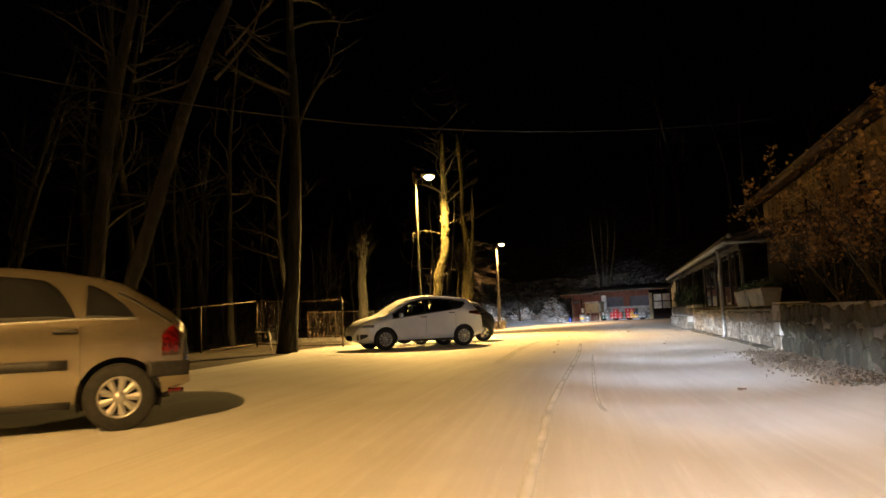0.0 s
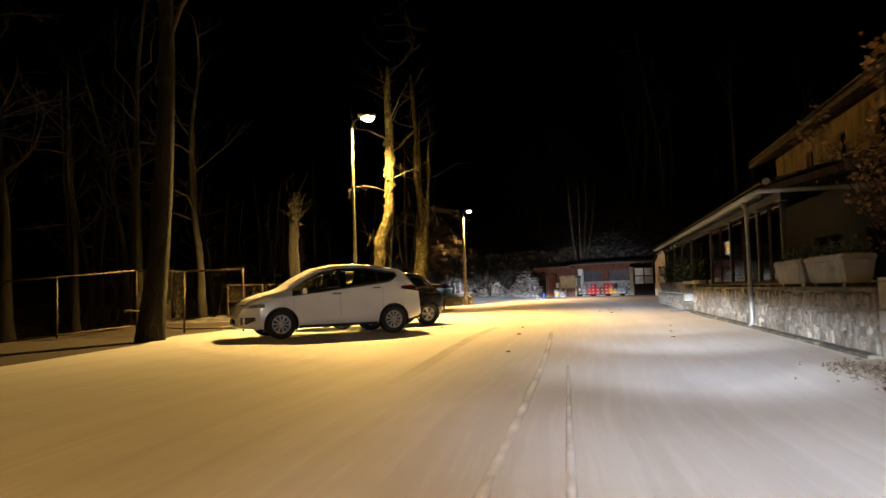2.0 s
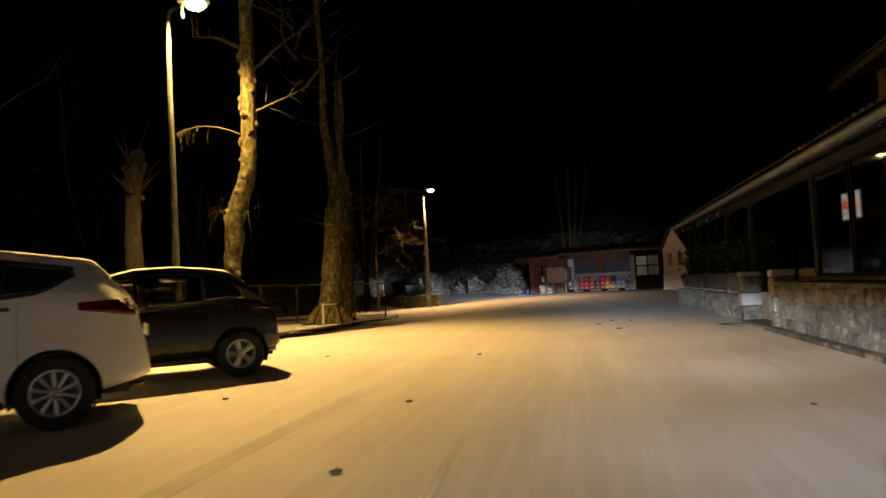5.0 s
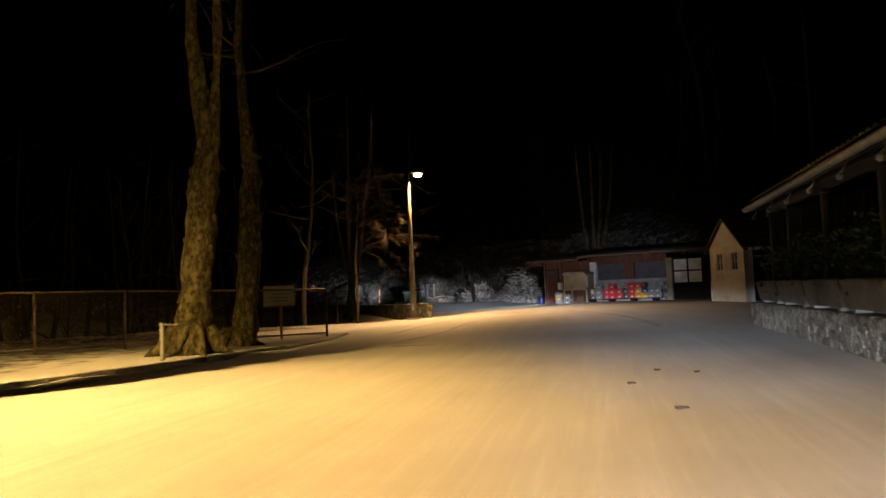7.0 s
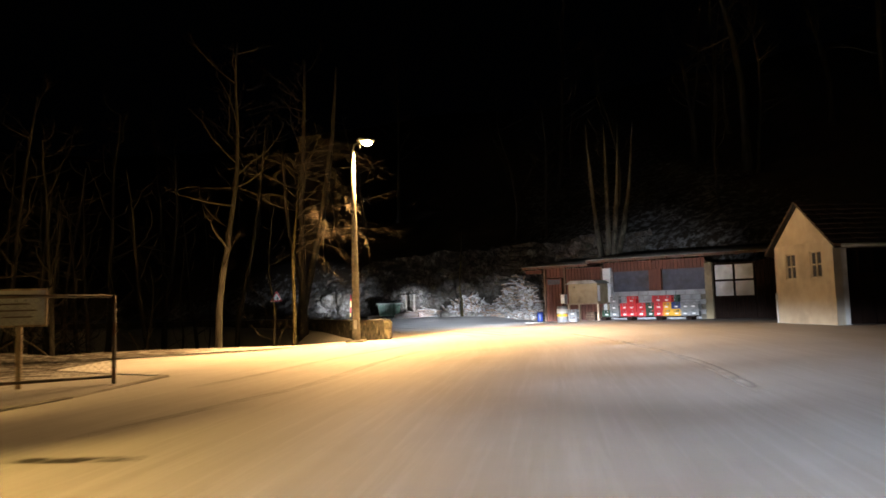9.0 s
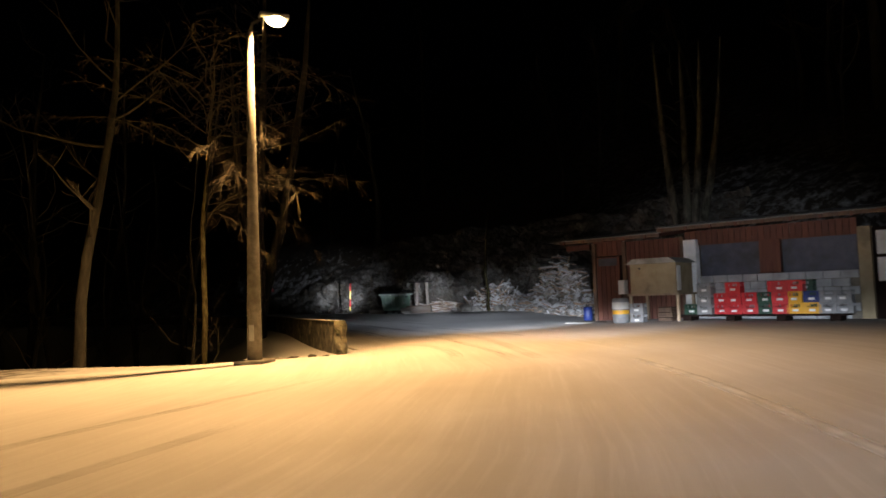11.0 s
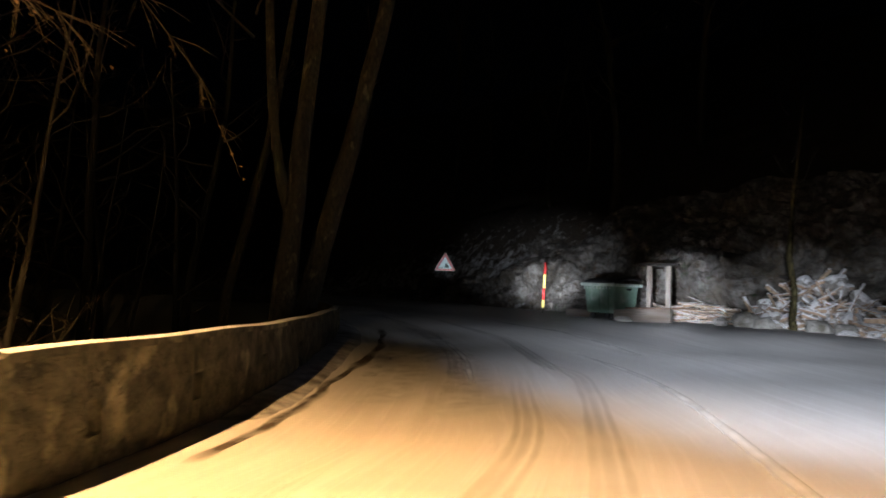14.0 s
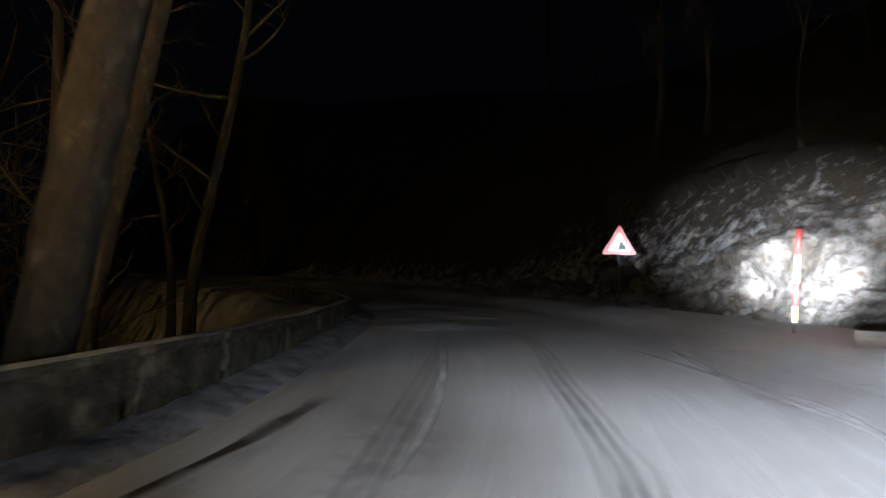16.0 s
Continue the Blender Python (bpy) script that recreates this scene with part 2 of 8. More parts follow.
M_STONE = surf("pale_rubble", (0.15, 0.132, 0.106), (0.28, 0.25, 0.205), 9, 0.93, c3=(0.10, 0.085, 0.064), scale3=4.5, bump=1.0, grain=34, vary=0.4)
M_ZINC = surf("zinc_gutter", (0.12, 0.1184, 0.112), (0.192, 0.1888, 0.176), 6, 0.5, 0.2, bump=0.1)
M_MOSSY = surf("mossy_rubble", (0.014, 0.013, 0.008), (0.062, 0.054, 0.034), 12, 0.95, c3=(0.022, 0.028, 0.010), scale3=5, bump=1.2, grain=22, vary=0.45)
M_MORTAR = surf("mortar", (0.13, 0.115, 0.09), (0.21, 0.19, 0.155), 8, 0.95, bump=0.6, grain=50)
M_CONC = surf("concrete", (0.26, 0.25, 0.23), (0.38, 0.37, 0.34), 3, 0.85, c3=(0.15, 0.14, 0.12), scale3=1.1, bump=0.4, grain=45)
M_OLDCONC = surf("old_concrete", (0.030, 0.028, 0.020), (0.115, 0.105, 0.075), 4.5, 0.92, c3=(0.27, 0.245, 0.17), scale3=1.9, cut3=(0.57, 0.68), bump=0.9, grain=16)
M_STEEL = surf("galvanised_steel", (0.036, 0.037, 0.038), (0.06, 0.061, 0.062), 12, 0.9, 0.0, bump=0.1)
M_POLE = surf("weathered_concrete_pole", (0.040, 0.036, 0.029), (0.072, 0.066, 0.054), 10, 0.9, c3=(0.032, 0.028, 0.022), scale3=2.0, bump=0.3)
M_PALEPOLE = surf("pale_concrete_pole", (0.13, 0.115, 0.095), (0.20, 0.185, 0.155), 10, 0.9, c3=(0.10, 0.09, 0.07), scale3=2.0, bump=0.3)
M_GREYPAINT = surf("grey_paint", (0.30, 0.31, 0.32), (0.38, 0.39, 0.40), 6, 0.45, bump=0.1)
M_DARKMETAL = surf("dark_metal", (0.03, 0.03, 0.032), (0.06, 0.06, 0.06), 10, 0.45, 0.5, bump=0.15)
M_RUSTMETAL = surf("rusty_rail", (0.06, 0.05, 0.04), (0.12, 0.105, 0.09), 14, 0.6, 0.4, c3=(0.12, 0.05, 0.02), scale3=4, bump=0.3)
M_BARK = surf("bark", (0.016, 0.014, 0.007), (0.070, 0.058, 0.028), 16, 0.95, c3=(0.12, 0.105, 0.05), scale3=7.5, cut3=(0.48, 0.66), bump=1.0, grain=24, stretch=(1.3, 1.3, 0.7), vary=0.2)
# bark darkened for trunks that little lamplight reaches; the shade is in its colour
M_SHADEDBARK = surf("shaded_bark", (0.010, 0.009, 0.007), (0.028, 0.024, 0.017), 5, 0.95, c3=(0.05, 0.044, 0.033), scale3=2.0, cut3=(0.55, 0.66), bump=0.9, grain=12, stretch=(1.6, 1.6, 0.6), vary=0.3)
M_DARKLEAF = surf("rotting_leaves", (0.022, 0.016, 0.010), (0.06, 0.042, 0.024), 9, 0.85, bump=0)
M_PALEBARK = surf("pale_bark", (0.07, 0.064, 0.048), (0.17, 0.155, 0.115), 5, 0.9, c3=(0.03, 0.026, 0.016), scale3=2.2, cut3=(0.5, 0.6), bump=0.8, grain=16, stretch=(1.6, 1.6, 0.6))
M_TWIG = surf("twigs", (0.022, 0.018, 0.012), (0.055, 0.045, 0.029), 8, 0.9, bump=0)
M_LEAF = surf("dry_leaves", (0.07, 0.042, 0.015), (0.14, 0.088, 0.03), 8, 0.7, bump=0)
M_SHRUBLEAF = surf("yellow_leaves", (0.12, 0.062, 0.015), (0.28, 0.16, 0.04), 8, 0.7, bump=0)
M_HEDGE = surf("hedge_leaves", (0.012, 0.028, 0.011), (0.03, 0.055, 0.018), 8, 0.6, bump=0)
M_TILE = surf("roof_tiles", (0.10, 0.06, 0.045), (0.17, 0.11, 0.085), 6, 0.85, c3=(0.07, 0.065, 0.05), scale3=1.5, bump=0.5, vary=0.3)
M_LOWERWALL = surf("dark_lower_wall", (0.016, 0.012, 0.009), (0.04, 0.03, 0.022), 6, 0.7, c3=(0.028, 0.021, 0.016), scale3=1.5, bump=0.4, stretch=(3, 3, 0.4))
M_OCHRE = surf("ochre_render", (0.22, 0.14, 0.055), (0.33, 0.215, 0.09), 3.5, 0.9, c3=(0.11, 0.075, 0.035), scale3=1.3, bump=0.6, grain=40, stretch=(1.6, 1.6, 0.7))
M_CREAM = surf("cream_render", (0.66, 0.57, 0.42), (0.74, 0.66, 0.50), 3, 0.9, c3=(0.54, 0.46, 0.33), scale3=0.9, bump=0.25, grain=60)
M_WHITE = surf("white_paint", (0.66, 0.66, 0.66), (0.78, 0.78, 0.77), 3, 0.6, c3=(0.50, 0.49, 0.46), scale3=1.2, bump=0.2)
M_PLASTER = surf("grey_plaster", (0.34, 0.35, 0.36), (0.46, 0.47, 0.48), 4, 0.85, c3=(0.26, 0.26, 0.26), scale3=1.4, bump=0.4)
M_REDWOOD = surf("red_brown_boards", (0.09, 0.028, 0.017), (0.14, 0.048, 0.028), 4, 0.75, c3=(0.10, 0.035, 0.02), scale3=2, bump=0.4, stretch=(3, 3, 0.4), vary=0.2)
M_BROWN = surf("brown_timber", (0.07, 0.04, 0.025), (0.13, 0.08, 0.05), 5, 0.75, bump=0.4, stretch=(3, 3, 0.5))
M_BIN = surf("green_bin_plastic", (0.15, 0.25, 0.19), (0.20, 0.31, 0.245), 4, 0.55, c3=(0.32, 0.38, 0.34), scale3=2.4, cut3=(0.52, 0.70), bump=0.15)
for m in (M_STEEL, M_BARK):
    m.node_tree.nodes["Principled BSDF"].inputs["Specular IOR Level"].default_value = 0.08
M_RAWWOOD = surf("raw_timber", (0.34, 0.25, 0.16), (0.50, 0.39, 0.27), 5, 0.8, c3=(0.20, 0.15, 0.10), scale3=2.5, bump=0.4, stretch=(3, 3, 0.4), vary=0.35)
M_PLY = surf("weathered_ply", (0.26, 0.205, 0.12), (0.35, 0.285, 0.175), 3, 0.8, c3=(0.18, 0.14, 0.085), scale3=1.5, bump=0.3)
M_DARK = surf("dark_recess", (0.05, 0.052, 0.06), (0.085, 0.085, 0.10), 4, 0.8, bump=0.2)
M_BLUEGREY = surf("blue_grey_shutter", (0.045, 0.05, 0.075), (0.07, 0.076, 0.105), 4, 0.6, c3=(0.035, 0.036, 0.045), scale3=1.5, bump=0.2)
M_BROWNDOOR = surf("brown_door", (0.01, 0.0055, 0.004), (0.018, 0.01, 0.0075), 4, 0.85, bump=0.3, stretch=(3, 3, 0.5))
M_BROWNDOOR.node_tree.nodes["Principled BSDF"].inputs["Specular IOR Level"].default_value = 0.1
M_SHEET = surf("corrugated_sheet", (0.22, 0.21, 0.20), (0.32, 0.31, 0.30), 5, 0.6, 0.3, c3=(0.14, 0.12, 0.10), scale3=1.2, bump=0.2)
M_RUBBER = surf("tyre_rubber", (0.012, 0.012, 0.012), (0.022, 0.022, 0.022), 20, 0.8, bump=0.2)
M_BLACKPLASTIC = surf("black_plastic", (0.015, 0.015, 0.016), (0.03, 0.03, 0.032), 20, 0.55, bump=0.1)
M_ALLOY = surf("alloy", (0.50, 0.50, 0.51), (0.60, 0.60, 0.61), 10, 0.35, 0.7, bump=0.05)
M_WHITECAR = surf("white_car_paint", (0.66, 0.665, 0.68), (0.71, 0.715, 0.73), 2, 0.35, coat=1.0, bump=0)
M_SILVERCAR = surf("beige_silver_car_paint", (0.29, 0.245, 0.175), (0.34, 0.29, 0.21), 2, 0.22, 0.75, coat=1.0, bump=0)
M_BLACKCAR = surf("black_car_paint", (0.012, 0.012, 0.014), (0.018, 0.018, 0.02), 2, 0.25, coat=1.0, bump=0)
M_BLACKCAR.node_tree.nodes["Principled BSDF"].inputs["Specular IOR Level"].default_value = 0.1
M_SEAM = surf("seam", (0.015, 0.015, 0.015), (0.02, 0.02, 0.02), 2, 0.9, bump=0)
M_REDLENS = surf("red_lens", (0.055, 0.003, 0.003), (0.11, 0.005, 0.005), 20, 0.12, coat=1.0, bump=0)
M_CLEARLENS = surf("clear_lens", (0.10, 0.10, 0.105), (0.18, 0.18, 0.19), 20, 0.55, coat=0.0, bump=0)
M_CARGLASS = surf("dark_car_glass", (0.012, 0.013, 0.014), (0.02, 0.02, 0.022), 3, 0.06, coat=1.0, bump=0)
M_CABINGLASS = glass("tinted_cabin_glass", (0.62, 0.66, 0.66))
M_SEAT = surf("grey_seat_cloth", (0.035, 0.035, 0.04), (0.07, 0.07, 0.075), 30, 0.95, bump=0.3)
M_GLASS = glass("window_glass", (0.9, 0.92, 0.93))
M_GLOW = lit("lamp_lens", (1.0, 0.72, 0.30), 90)
M_SIGNLIT = lit("lit_sign_face", (0.95, 0.93, 0.88), 0.55)
M_SIGNRED = lit("lit_sign_red", (0.9, 0.12, 0.05), 0.5)
M_SIGNYEL = lit("lit_sign_yellow", (1.0, 0.62, 0.10), 0.9)
M_SIGNWHITE = surf("sign_white", (0.80, 0.80, 0.80), (0.86, 0.86, 0.86), 8, 0.3, bump=0)
M_RED = surf("red_plastic", (0.55, 0.02, 0.03), (0.65, 0.035, 0.04), 8, 0.45, bump=0.1, vary=0.15)
M_YELLOW = surf("yellow_plastic", (0.72, 0.36, 0.02), (0.80, 0.42, 0.03), 8, 0.45, bump=0.1)
M_BLUE = surf("blue_plastic", (0.012, 0.03, 0.15), (0.02, 0.04, 0.19), 8, 0.45, bump=0.1)
M_GREENPL = surf("dark_green_plastic", (0.012, 0.05, 0.03), (0.02, 0.07, 0.04), 8, 0.45, bump=0.1)
M_GREYPL = surf("grey_plastic", (0.21, 0.215, 0.22), (0.28, 0.285, 0.29), 8, 0.5, bump=0.1)
M_SIGNRIM = surf("sign_red", (0.50, 0.006, 0.008), (0.56, 0.010, 0.012), 8, 0.3, bump=0)
M_STAKERED = surf("stake_red", (0.50, 0.03, 0.03), (0.58, 0.04, 0.035), 8, 0.45, bump=0.1)
M_STAKEYEL = surf("stake_yellow", (0.80, 0.62, 0.16), (0.86, 0.68, 0.20), 8, 0.45, bump=0.1)


# ---- building helpers ----
def box(bm, c, s, rot=None, bevel=0.0):
    m = Matrix.Translation(c) @ (rot or Matrix.Identity(4)) @ Matrix.Diagonal((*s, 1))
    got = bmesh.ops.create_cube(bm, size=1, matrix=m)["verts"]
    if bevel:
        edges = list({e for v in got for e in v.link_edges})
        bmesh.ops.bevel(bm, geom=edges, offset=bevel, segments=2, affect="EDGES", profile=0.6)
    return bm


def tube(bm, pts, radii, n=8, close=True):
    """A round tube through points."""
    pts = [Vector(p) for p in pts]
    rings, side = [], None
    for i, p in enumerate(pts):
        way = (pts[min(i + 1, len(pts) - 1)] - pts[max(i - 1, 0)]).normalized()
        side = (side - way * side.dot(way)) if side else way.orthogonal()
        side.normalize()
        up = way.cross(side)
        r = radii[i] if isinstance(radii, (list, tuple)) else radii
        rings.append([bm.verts.new(p + r * (math.cos(a) * side + math.sin(a) * up)) for a in (2 * math.pi * k / n for k in range(n))])
    for a, b in zip(rings, rings[1:]):
        for k in range(n):
            bm.faces.new((a[k], a[(k + 1) % n], b[(k + 1) % n], b[k]))
    if close:
        bm.faces.new(rings[0][::-1])
        bm.faces.new(rings[-1])
    return bm


def sheet(bm, grid):
    """Faces between rows of points."""
    rows = [[bm.verts.new(p) for p in row] for row in grid]
    for a, b in zip(rows, rows[1:]):
        for k in range(len(a) - 1):
            bm.faces.new((a[k], a[k + 1], b[k + 1], b[k]))
    return rows


def prism(bm, outline, depth, m=None):
    """An outline in x, z drawn out by depth along y."""
    m = m or Matrix.Identity(4)
    a = [bm.verts.new(m @ Vector((x, 0, z))) for x, z in outline]
    b = [bm.verts.new(m @ Vector((x, depth, z))) for x, z in outline]
    bm.faces.new(a)
    bm.faces.new(b[::-1])
    for k in range(len(a)):
        j = (k + 1) % len(a)
        bm.faces.new((a[k], b[k], b[j], a[j]))
    return bm


def mesh_of(name, bm, material, smooth=False):
    bmesh.ops.recalc_face_normals(bm, faces=bm.faces)
    me = bpy.data.meshes.new(name)
    bm.to_mesh(me)
    bm.free()
    me.materials.append(material)
    if smooth:
        me.polygons.foreach_set("use_smooth", [True] * len(me.polygons))
        me.update()
    return me


def part(name, bm, material, parent, label="", smooth=False):
    ob = new(name, mesh_of(name, bm, material, smooth))
    ob.parent = parent
    return tagged(ob, label)


def thing(name, m, label, category, group="", kind=""):
    ob = new(name)
    ob.empty_display_size = 0.2
    ob.matrix_world = m
    return tagged(ob, label, category, group, kind)


def single(name, bm, material, label, category, group="", kind="", m=None, smooth=False):
    ob = new(name, mesh_of(name, bm, material, smooth))
    if m:
        ob.matrix_world = m
    return tagged(ob, label, category, group, kind)


def pieces(name, boxes, material, parent, bevel=0.004, label=""):
    """Boards, blocks or posts, each a part of its own."""
    for c, s in boxes:
        bm = bmesh.new()
        box(bm, c, s, None, bevel)
        part(name, bm, material, parent, label)


def gnarl(bm, amount, scale, cuts=3):
    """Burrs and hollows on a trunk."""
    bmesh.ops.subdivide_edges(bm, edges=list(bm.edges), cuts=cuts, use_grid_fill=True)
    bm.normal_update()
    for v in bm.verts:
        p = v.co * scale
        v.co += v.normal * amount * (noise.fractal(p, 0.8, 2.1, 4) + 0.8 * max(0.0, noise.noise(p * 0.9 + Vector((7, 3, 1)))))
    return bm


def bm_new():
    return bmesh.new()


def smoothstep(a, b, x):
    t = np.clip((np.asarray(x, float) - a) / (b - a), 0, 1)
    return t * t * (3 - 2 * t)


def to_line(line, x, y):
    """Signed distance from points to a polyline (positive to its right) and the way along it."""
    x, y = np.asarray(x, float), np.asarray(y, float)
    best, sign, along, run = np.full(x.shape, 1e9), np.ones(x.shape), np.zeros(x.shape), 0.0
    for (ax, ay), (bx, by) in zip(line, line[1:]):
        dx, dy = bx - ax, by - ay
        size = math.hypot(dx, dy)
        k = np.clip(((x - ax) * dx + (y - ay) * dy) / size**2, 0, 1)
        d = np.hypot(x - ax - k * dx, y - ay - k * dy)
        near = d < best - 1e-9
        best = np.where(near, d, best)
        sign = np.where(near, np.where((x - ax) * dy - (y - ay) * dx > 0, 1.0, -1.0), sign)
        along = np.where(near, run + k * size, along)
        run += size
    return best * sign, along


# ---- the lie of the land ----
LANE = [(1.4, -20), (2.0, 4), (3.1, 15.5), (4.1, 21), (5.7, 31), (7.3, 42), (8.1, 55), (7.8, 61), (6.4, 66), (4.4, 71.4), (1.5, 76.3), (-3, 81), (-9, 85.6), (-18, 89.3), (-60, 97)]
BANK = [(90, 52), (30, 63), (20.5, 69.5), (12.4, 77.0), (9.2, 80.2), (5.6, 86.0), (1.5, 88.4), (-4.4, 91.3), (-9, 92.6), (-12.5, 94.4), (-17, 96.3), (-26, 99), (-60, 106)]
BRINK = [(-60, 50), (-14, 60.5), (-6, 64.8), (-2.1, 66.7), (-0.4, 68.2), (0.9, 69.0), (0.5, 70.0), (-0.6, 71.9), (-3.6, 76.9), (-6.6, 80.2), (-10.6, 83.2), (-18, 86), (-60, 93)]
KERB = [(-5.2, 31.0), (-3.0, 34.2), (-1.1, 38.0), (0.2, 40.8), (1.05, 44.4), (1.25, 48.0), (0.95, 51.2)]


def lot(x, y):
    """Height of the driven ground."""
    band = smoothstep(45, 62, y) * (1 - smoothstep(72, 84, y))
    dip = -0.2 * smoothstep(4.8, 1.6, np.asarray(x)) * smoothstep(64.5, 67.5, y) * (1 - smoothstep(71, 77, y))
    side_, _ = to_line(LANE[8:], x, y)
    rise = 0.2 * smoothstep(3.2, 4.8, side_) * smoothstep(80, 84, y)
    return rise + dip + band * np.clip(0.034 * (np.asarray(x) - 8), -0.3, 0.1) + 0.02 * np.sin(np.asarray(x) * 0.4 + 1) * np.sin(np.asarray(y) * 0.23)


def land(x, y):
    """Height of the whole land: lot, hillside on one hand, falling woods on the other."""
    x, y = np.asarray(x, float), np.asarray(y, float)
    z = lot(x, y)
    up, _ = to_line(BANK, x, y)
    up = np.where(up > 1.1, up - 1.1, 0)
    z = z + np.where(up < 3, 1.45 * up, 4.35 + 0.5 * (np.minimum(up, 60) - 3))
    down, _ = to_line(BRINK, x, y)
    down = np.where(down < 0, -down, 0)
    z = z - 15 * (1 - np.exp(-down * 0.08)) * smoothstep(0, 2.5, down)
    verge, _ = to_line(KERB, x, y)
    inside = (y > 31) & (y < 51.2) & (verge < 0)
    z = np.where(inside, z + 0.11 * (1 - smoothstep(42, 48.5, y)), z)
    west = np.clip(-9 - x, 0, 40)
    return z - 0.10 * west * (1 - smoothstep(50, 60, y))


def grid_object(name, xs, ys, height, material, label, category, kind, keep=None):
    """A sheet over a grid of x and y, with the height of the land."""
    gx, gy = np.meshgrid(xs, ys)
    gz = height(gx, gy)
    n, k = gx.shape[1], gx.shape[0]
    verts = np.stack([gx.ravel(), gy.ravel(), gz.ravel()], 1).tolist()
    faces = [(j * n + i, j * n + i + 1, (j + 1) * n + i + 1, (j + 1) * n + i) for j in range(k - 1) for i in range(n - 1)]
    me = bpy.data.meshes.new(name)
    me.from_pydata(verts, [], faces)
    me.materials.append(material)
    me.polygons.foreach_set("use_smooth", [True] * len(me.polygons))
    ob = new(name, me)
    return tagged(ob, label, category, kind=kind), gx.ravel(), gy.ravel()


def spread(a, b, core_a, core_b, step, far):
    mid = np.arange(core_a, core_b + step, step)
    left = core_a - np.cumsum(np.geomspace(step, far, 14))
    right = core_b + np.cumsum(np.geomspace(step, far, 14))
    return np.concatenate([left[left > a][::-1], mid, right[right < b]])


def rough_land(x, y):
    z = land(x, y)
    up, _ = to_line(BANK, x, y)
    lump = np.array([noise.fractal(Vector((a * 0.5, b * 0.5, 0)), 0.9, 2.1, 4) for a, b in zip(x.ravel(), y.ravel())]).reshape(x.shape)
    down, _ = to_line(BRINK, x, y)
    wild = np.clip(up / 3, 0, 1) * 0.9 + np.clip(-down / 3, 0, 1) * 0.6 + np.clip((-8 - x) / 4, 0, 0.3)
    return z + lump * wild * 0.5


ground, px, py = grid_object("ground", spread(-400, 400, -26, 30, 0.62, 60), spread(-300, 500, -16, 108, 0.62, 60), rough_land, M_FLOOR,
                             "dark leaf-strewn forest ground with a thin dusting of snow", "ground", "structure")
near_lot = smoothstep(7, 1, np.abs(to_line(LANE, px, py)[0]) - 5)
# snow thinned west of the lot and past the brink, partly standing for shade
snow_shade = 0.16 + 0.42 * near_lot - 0.16 * smoothstep(0, 2, to_line(BANK, px, py)[0]) * (1 - 0.9 * smoothstep(7, 10, px) * (1 - smoothstep(20, 24, px))) - 0.30 * smoothstep(0.5, 2.5, -to_line(BRINK, px, py)[0])
snow_shade -= 0.9 * smoothstep(-4.4, -5.6, px) * smoothstep(7, 12, py) * (1 - smoothstep(31, 36, py))
layer = ground.data.attributes.new("dusting", "FLOAT", "POINT")
layer.data.foreach_set("value", snow_shade.astype(np.float32))

# the driven surface: forecourt, parking places and road, from edge to edge
EDGES = [((-9, -18), (3.4, -18)), ((-9, 4), (4.4, 4)), ((-9, 11.5), (5.65, 11.5)), ((-6.4, 14.5), (6.2, 14.5)), ((-5.2, 17.2), (6.65, 17.2)), ((-4.9, 21.5), (7.3, 21.5)), ((-4.9, 25.2), (7.95, 25.2)), ((-5.6, 28.5), (8.5, 28.5)), ((-5.1, 31.2), (9.0, 31.5)), ((-2.95, 34.3), (9.7, 36)),
         ((-1.05, 38.1), (10.3, 39.5)), ((0.25, 40.9), (10.8, 42.5)), ((1.1, 44.4), (11.5, 46.6)), ((1.3, 48), (14.6, 49)), ((1.0, 51.3), (16.6, 52)), ((-3.0, 54), (17.5, 57)),
         ((-4.5, 58.5), (17.0, 63.5)), ((-3.0, 62.6), (16.6, 69.0)), ((0.6, 64.8), (13.6, 71.0)), ((1.75, 68.3), (9.5, 75.0)), ((0.2, 71.7), (8.9, 79.6)), ((-2.5, 76.4), (5.4, 85.4)),
         ((-5.8, 79.9), (0.5, 88.3)), ((-10.3, 83.0), (-5.5, 91.3)), ((-18, 85.8), (-14.5, 94.6)), ((-58, 92.6), (-57, 103))]
rows = []
for (l0, r0), (l1, r1) in zip(EDGES, EDGES[1:]):
    steps = max(3, int((math.dist(l0, l1) + math.dist(r0, r1)) / 1.2))
    for k in range(steps):
        f = k / steps
        a = Vector(l0).lerp(Vector(l1), f)
        b = Vector(r0).lerp(Vector(r1), f)
        rows.append([a.lerp(b, i / 36) for i in range(37)])
rx = np.array([[p.x for p in row] for row in rows])
ry = np.array([[p.y for p in row] for row in rows])
rz = lot(rx, ry) + 0.02
bm = bm_new()
sheet(bm, [[(rx[j, i], ry[j, i], rz[j, i]) for i in range(37)] for j in range(len(rows))])
road = single("road", bm, M_ROAD, "asphalt forecourt and road under thin blown snow with tyre streaks", "road", kind="structure", smooth=True)
across, along = to_line(LANE, rx.ravel(), ry.ravel())
lane = road.data.attributes.new("lane", "FLOAT_VECTOR", "POINT")
lane.data.foreach_set("vector", np.stack([across, along, 0 * across], 1).astype(np.float32).ravel())


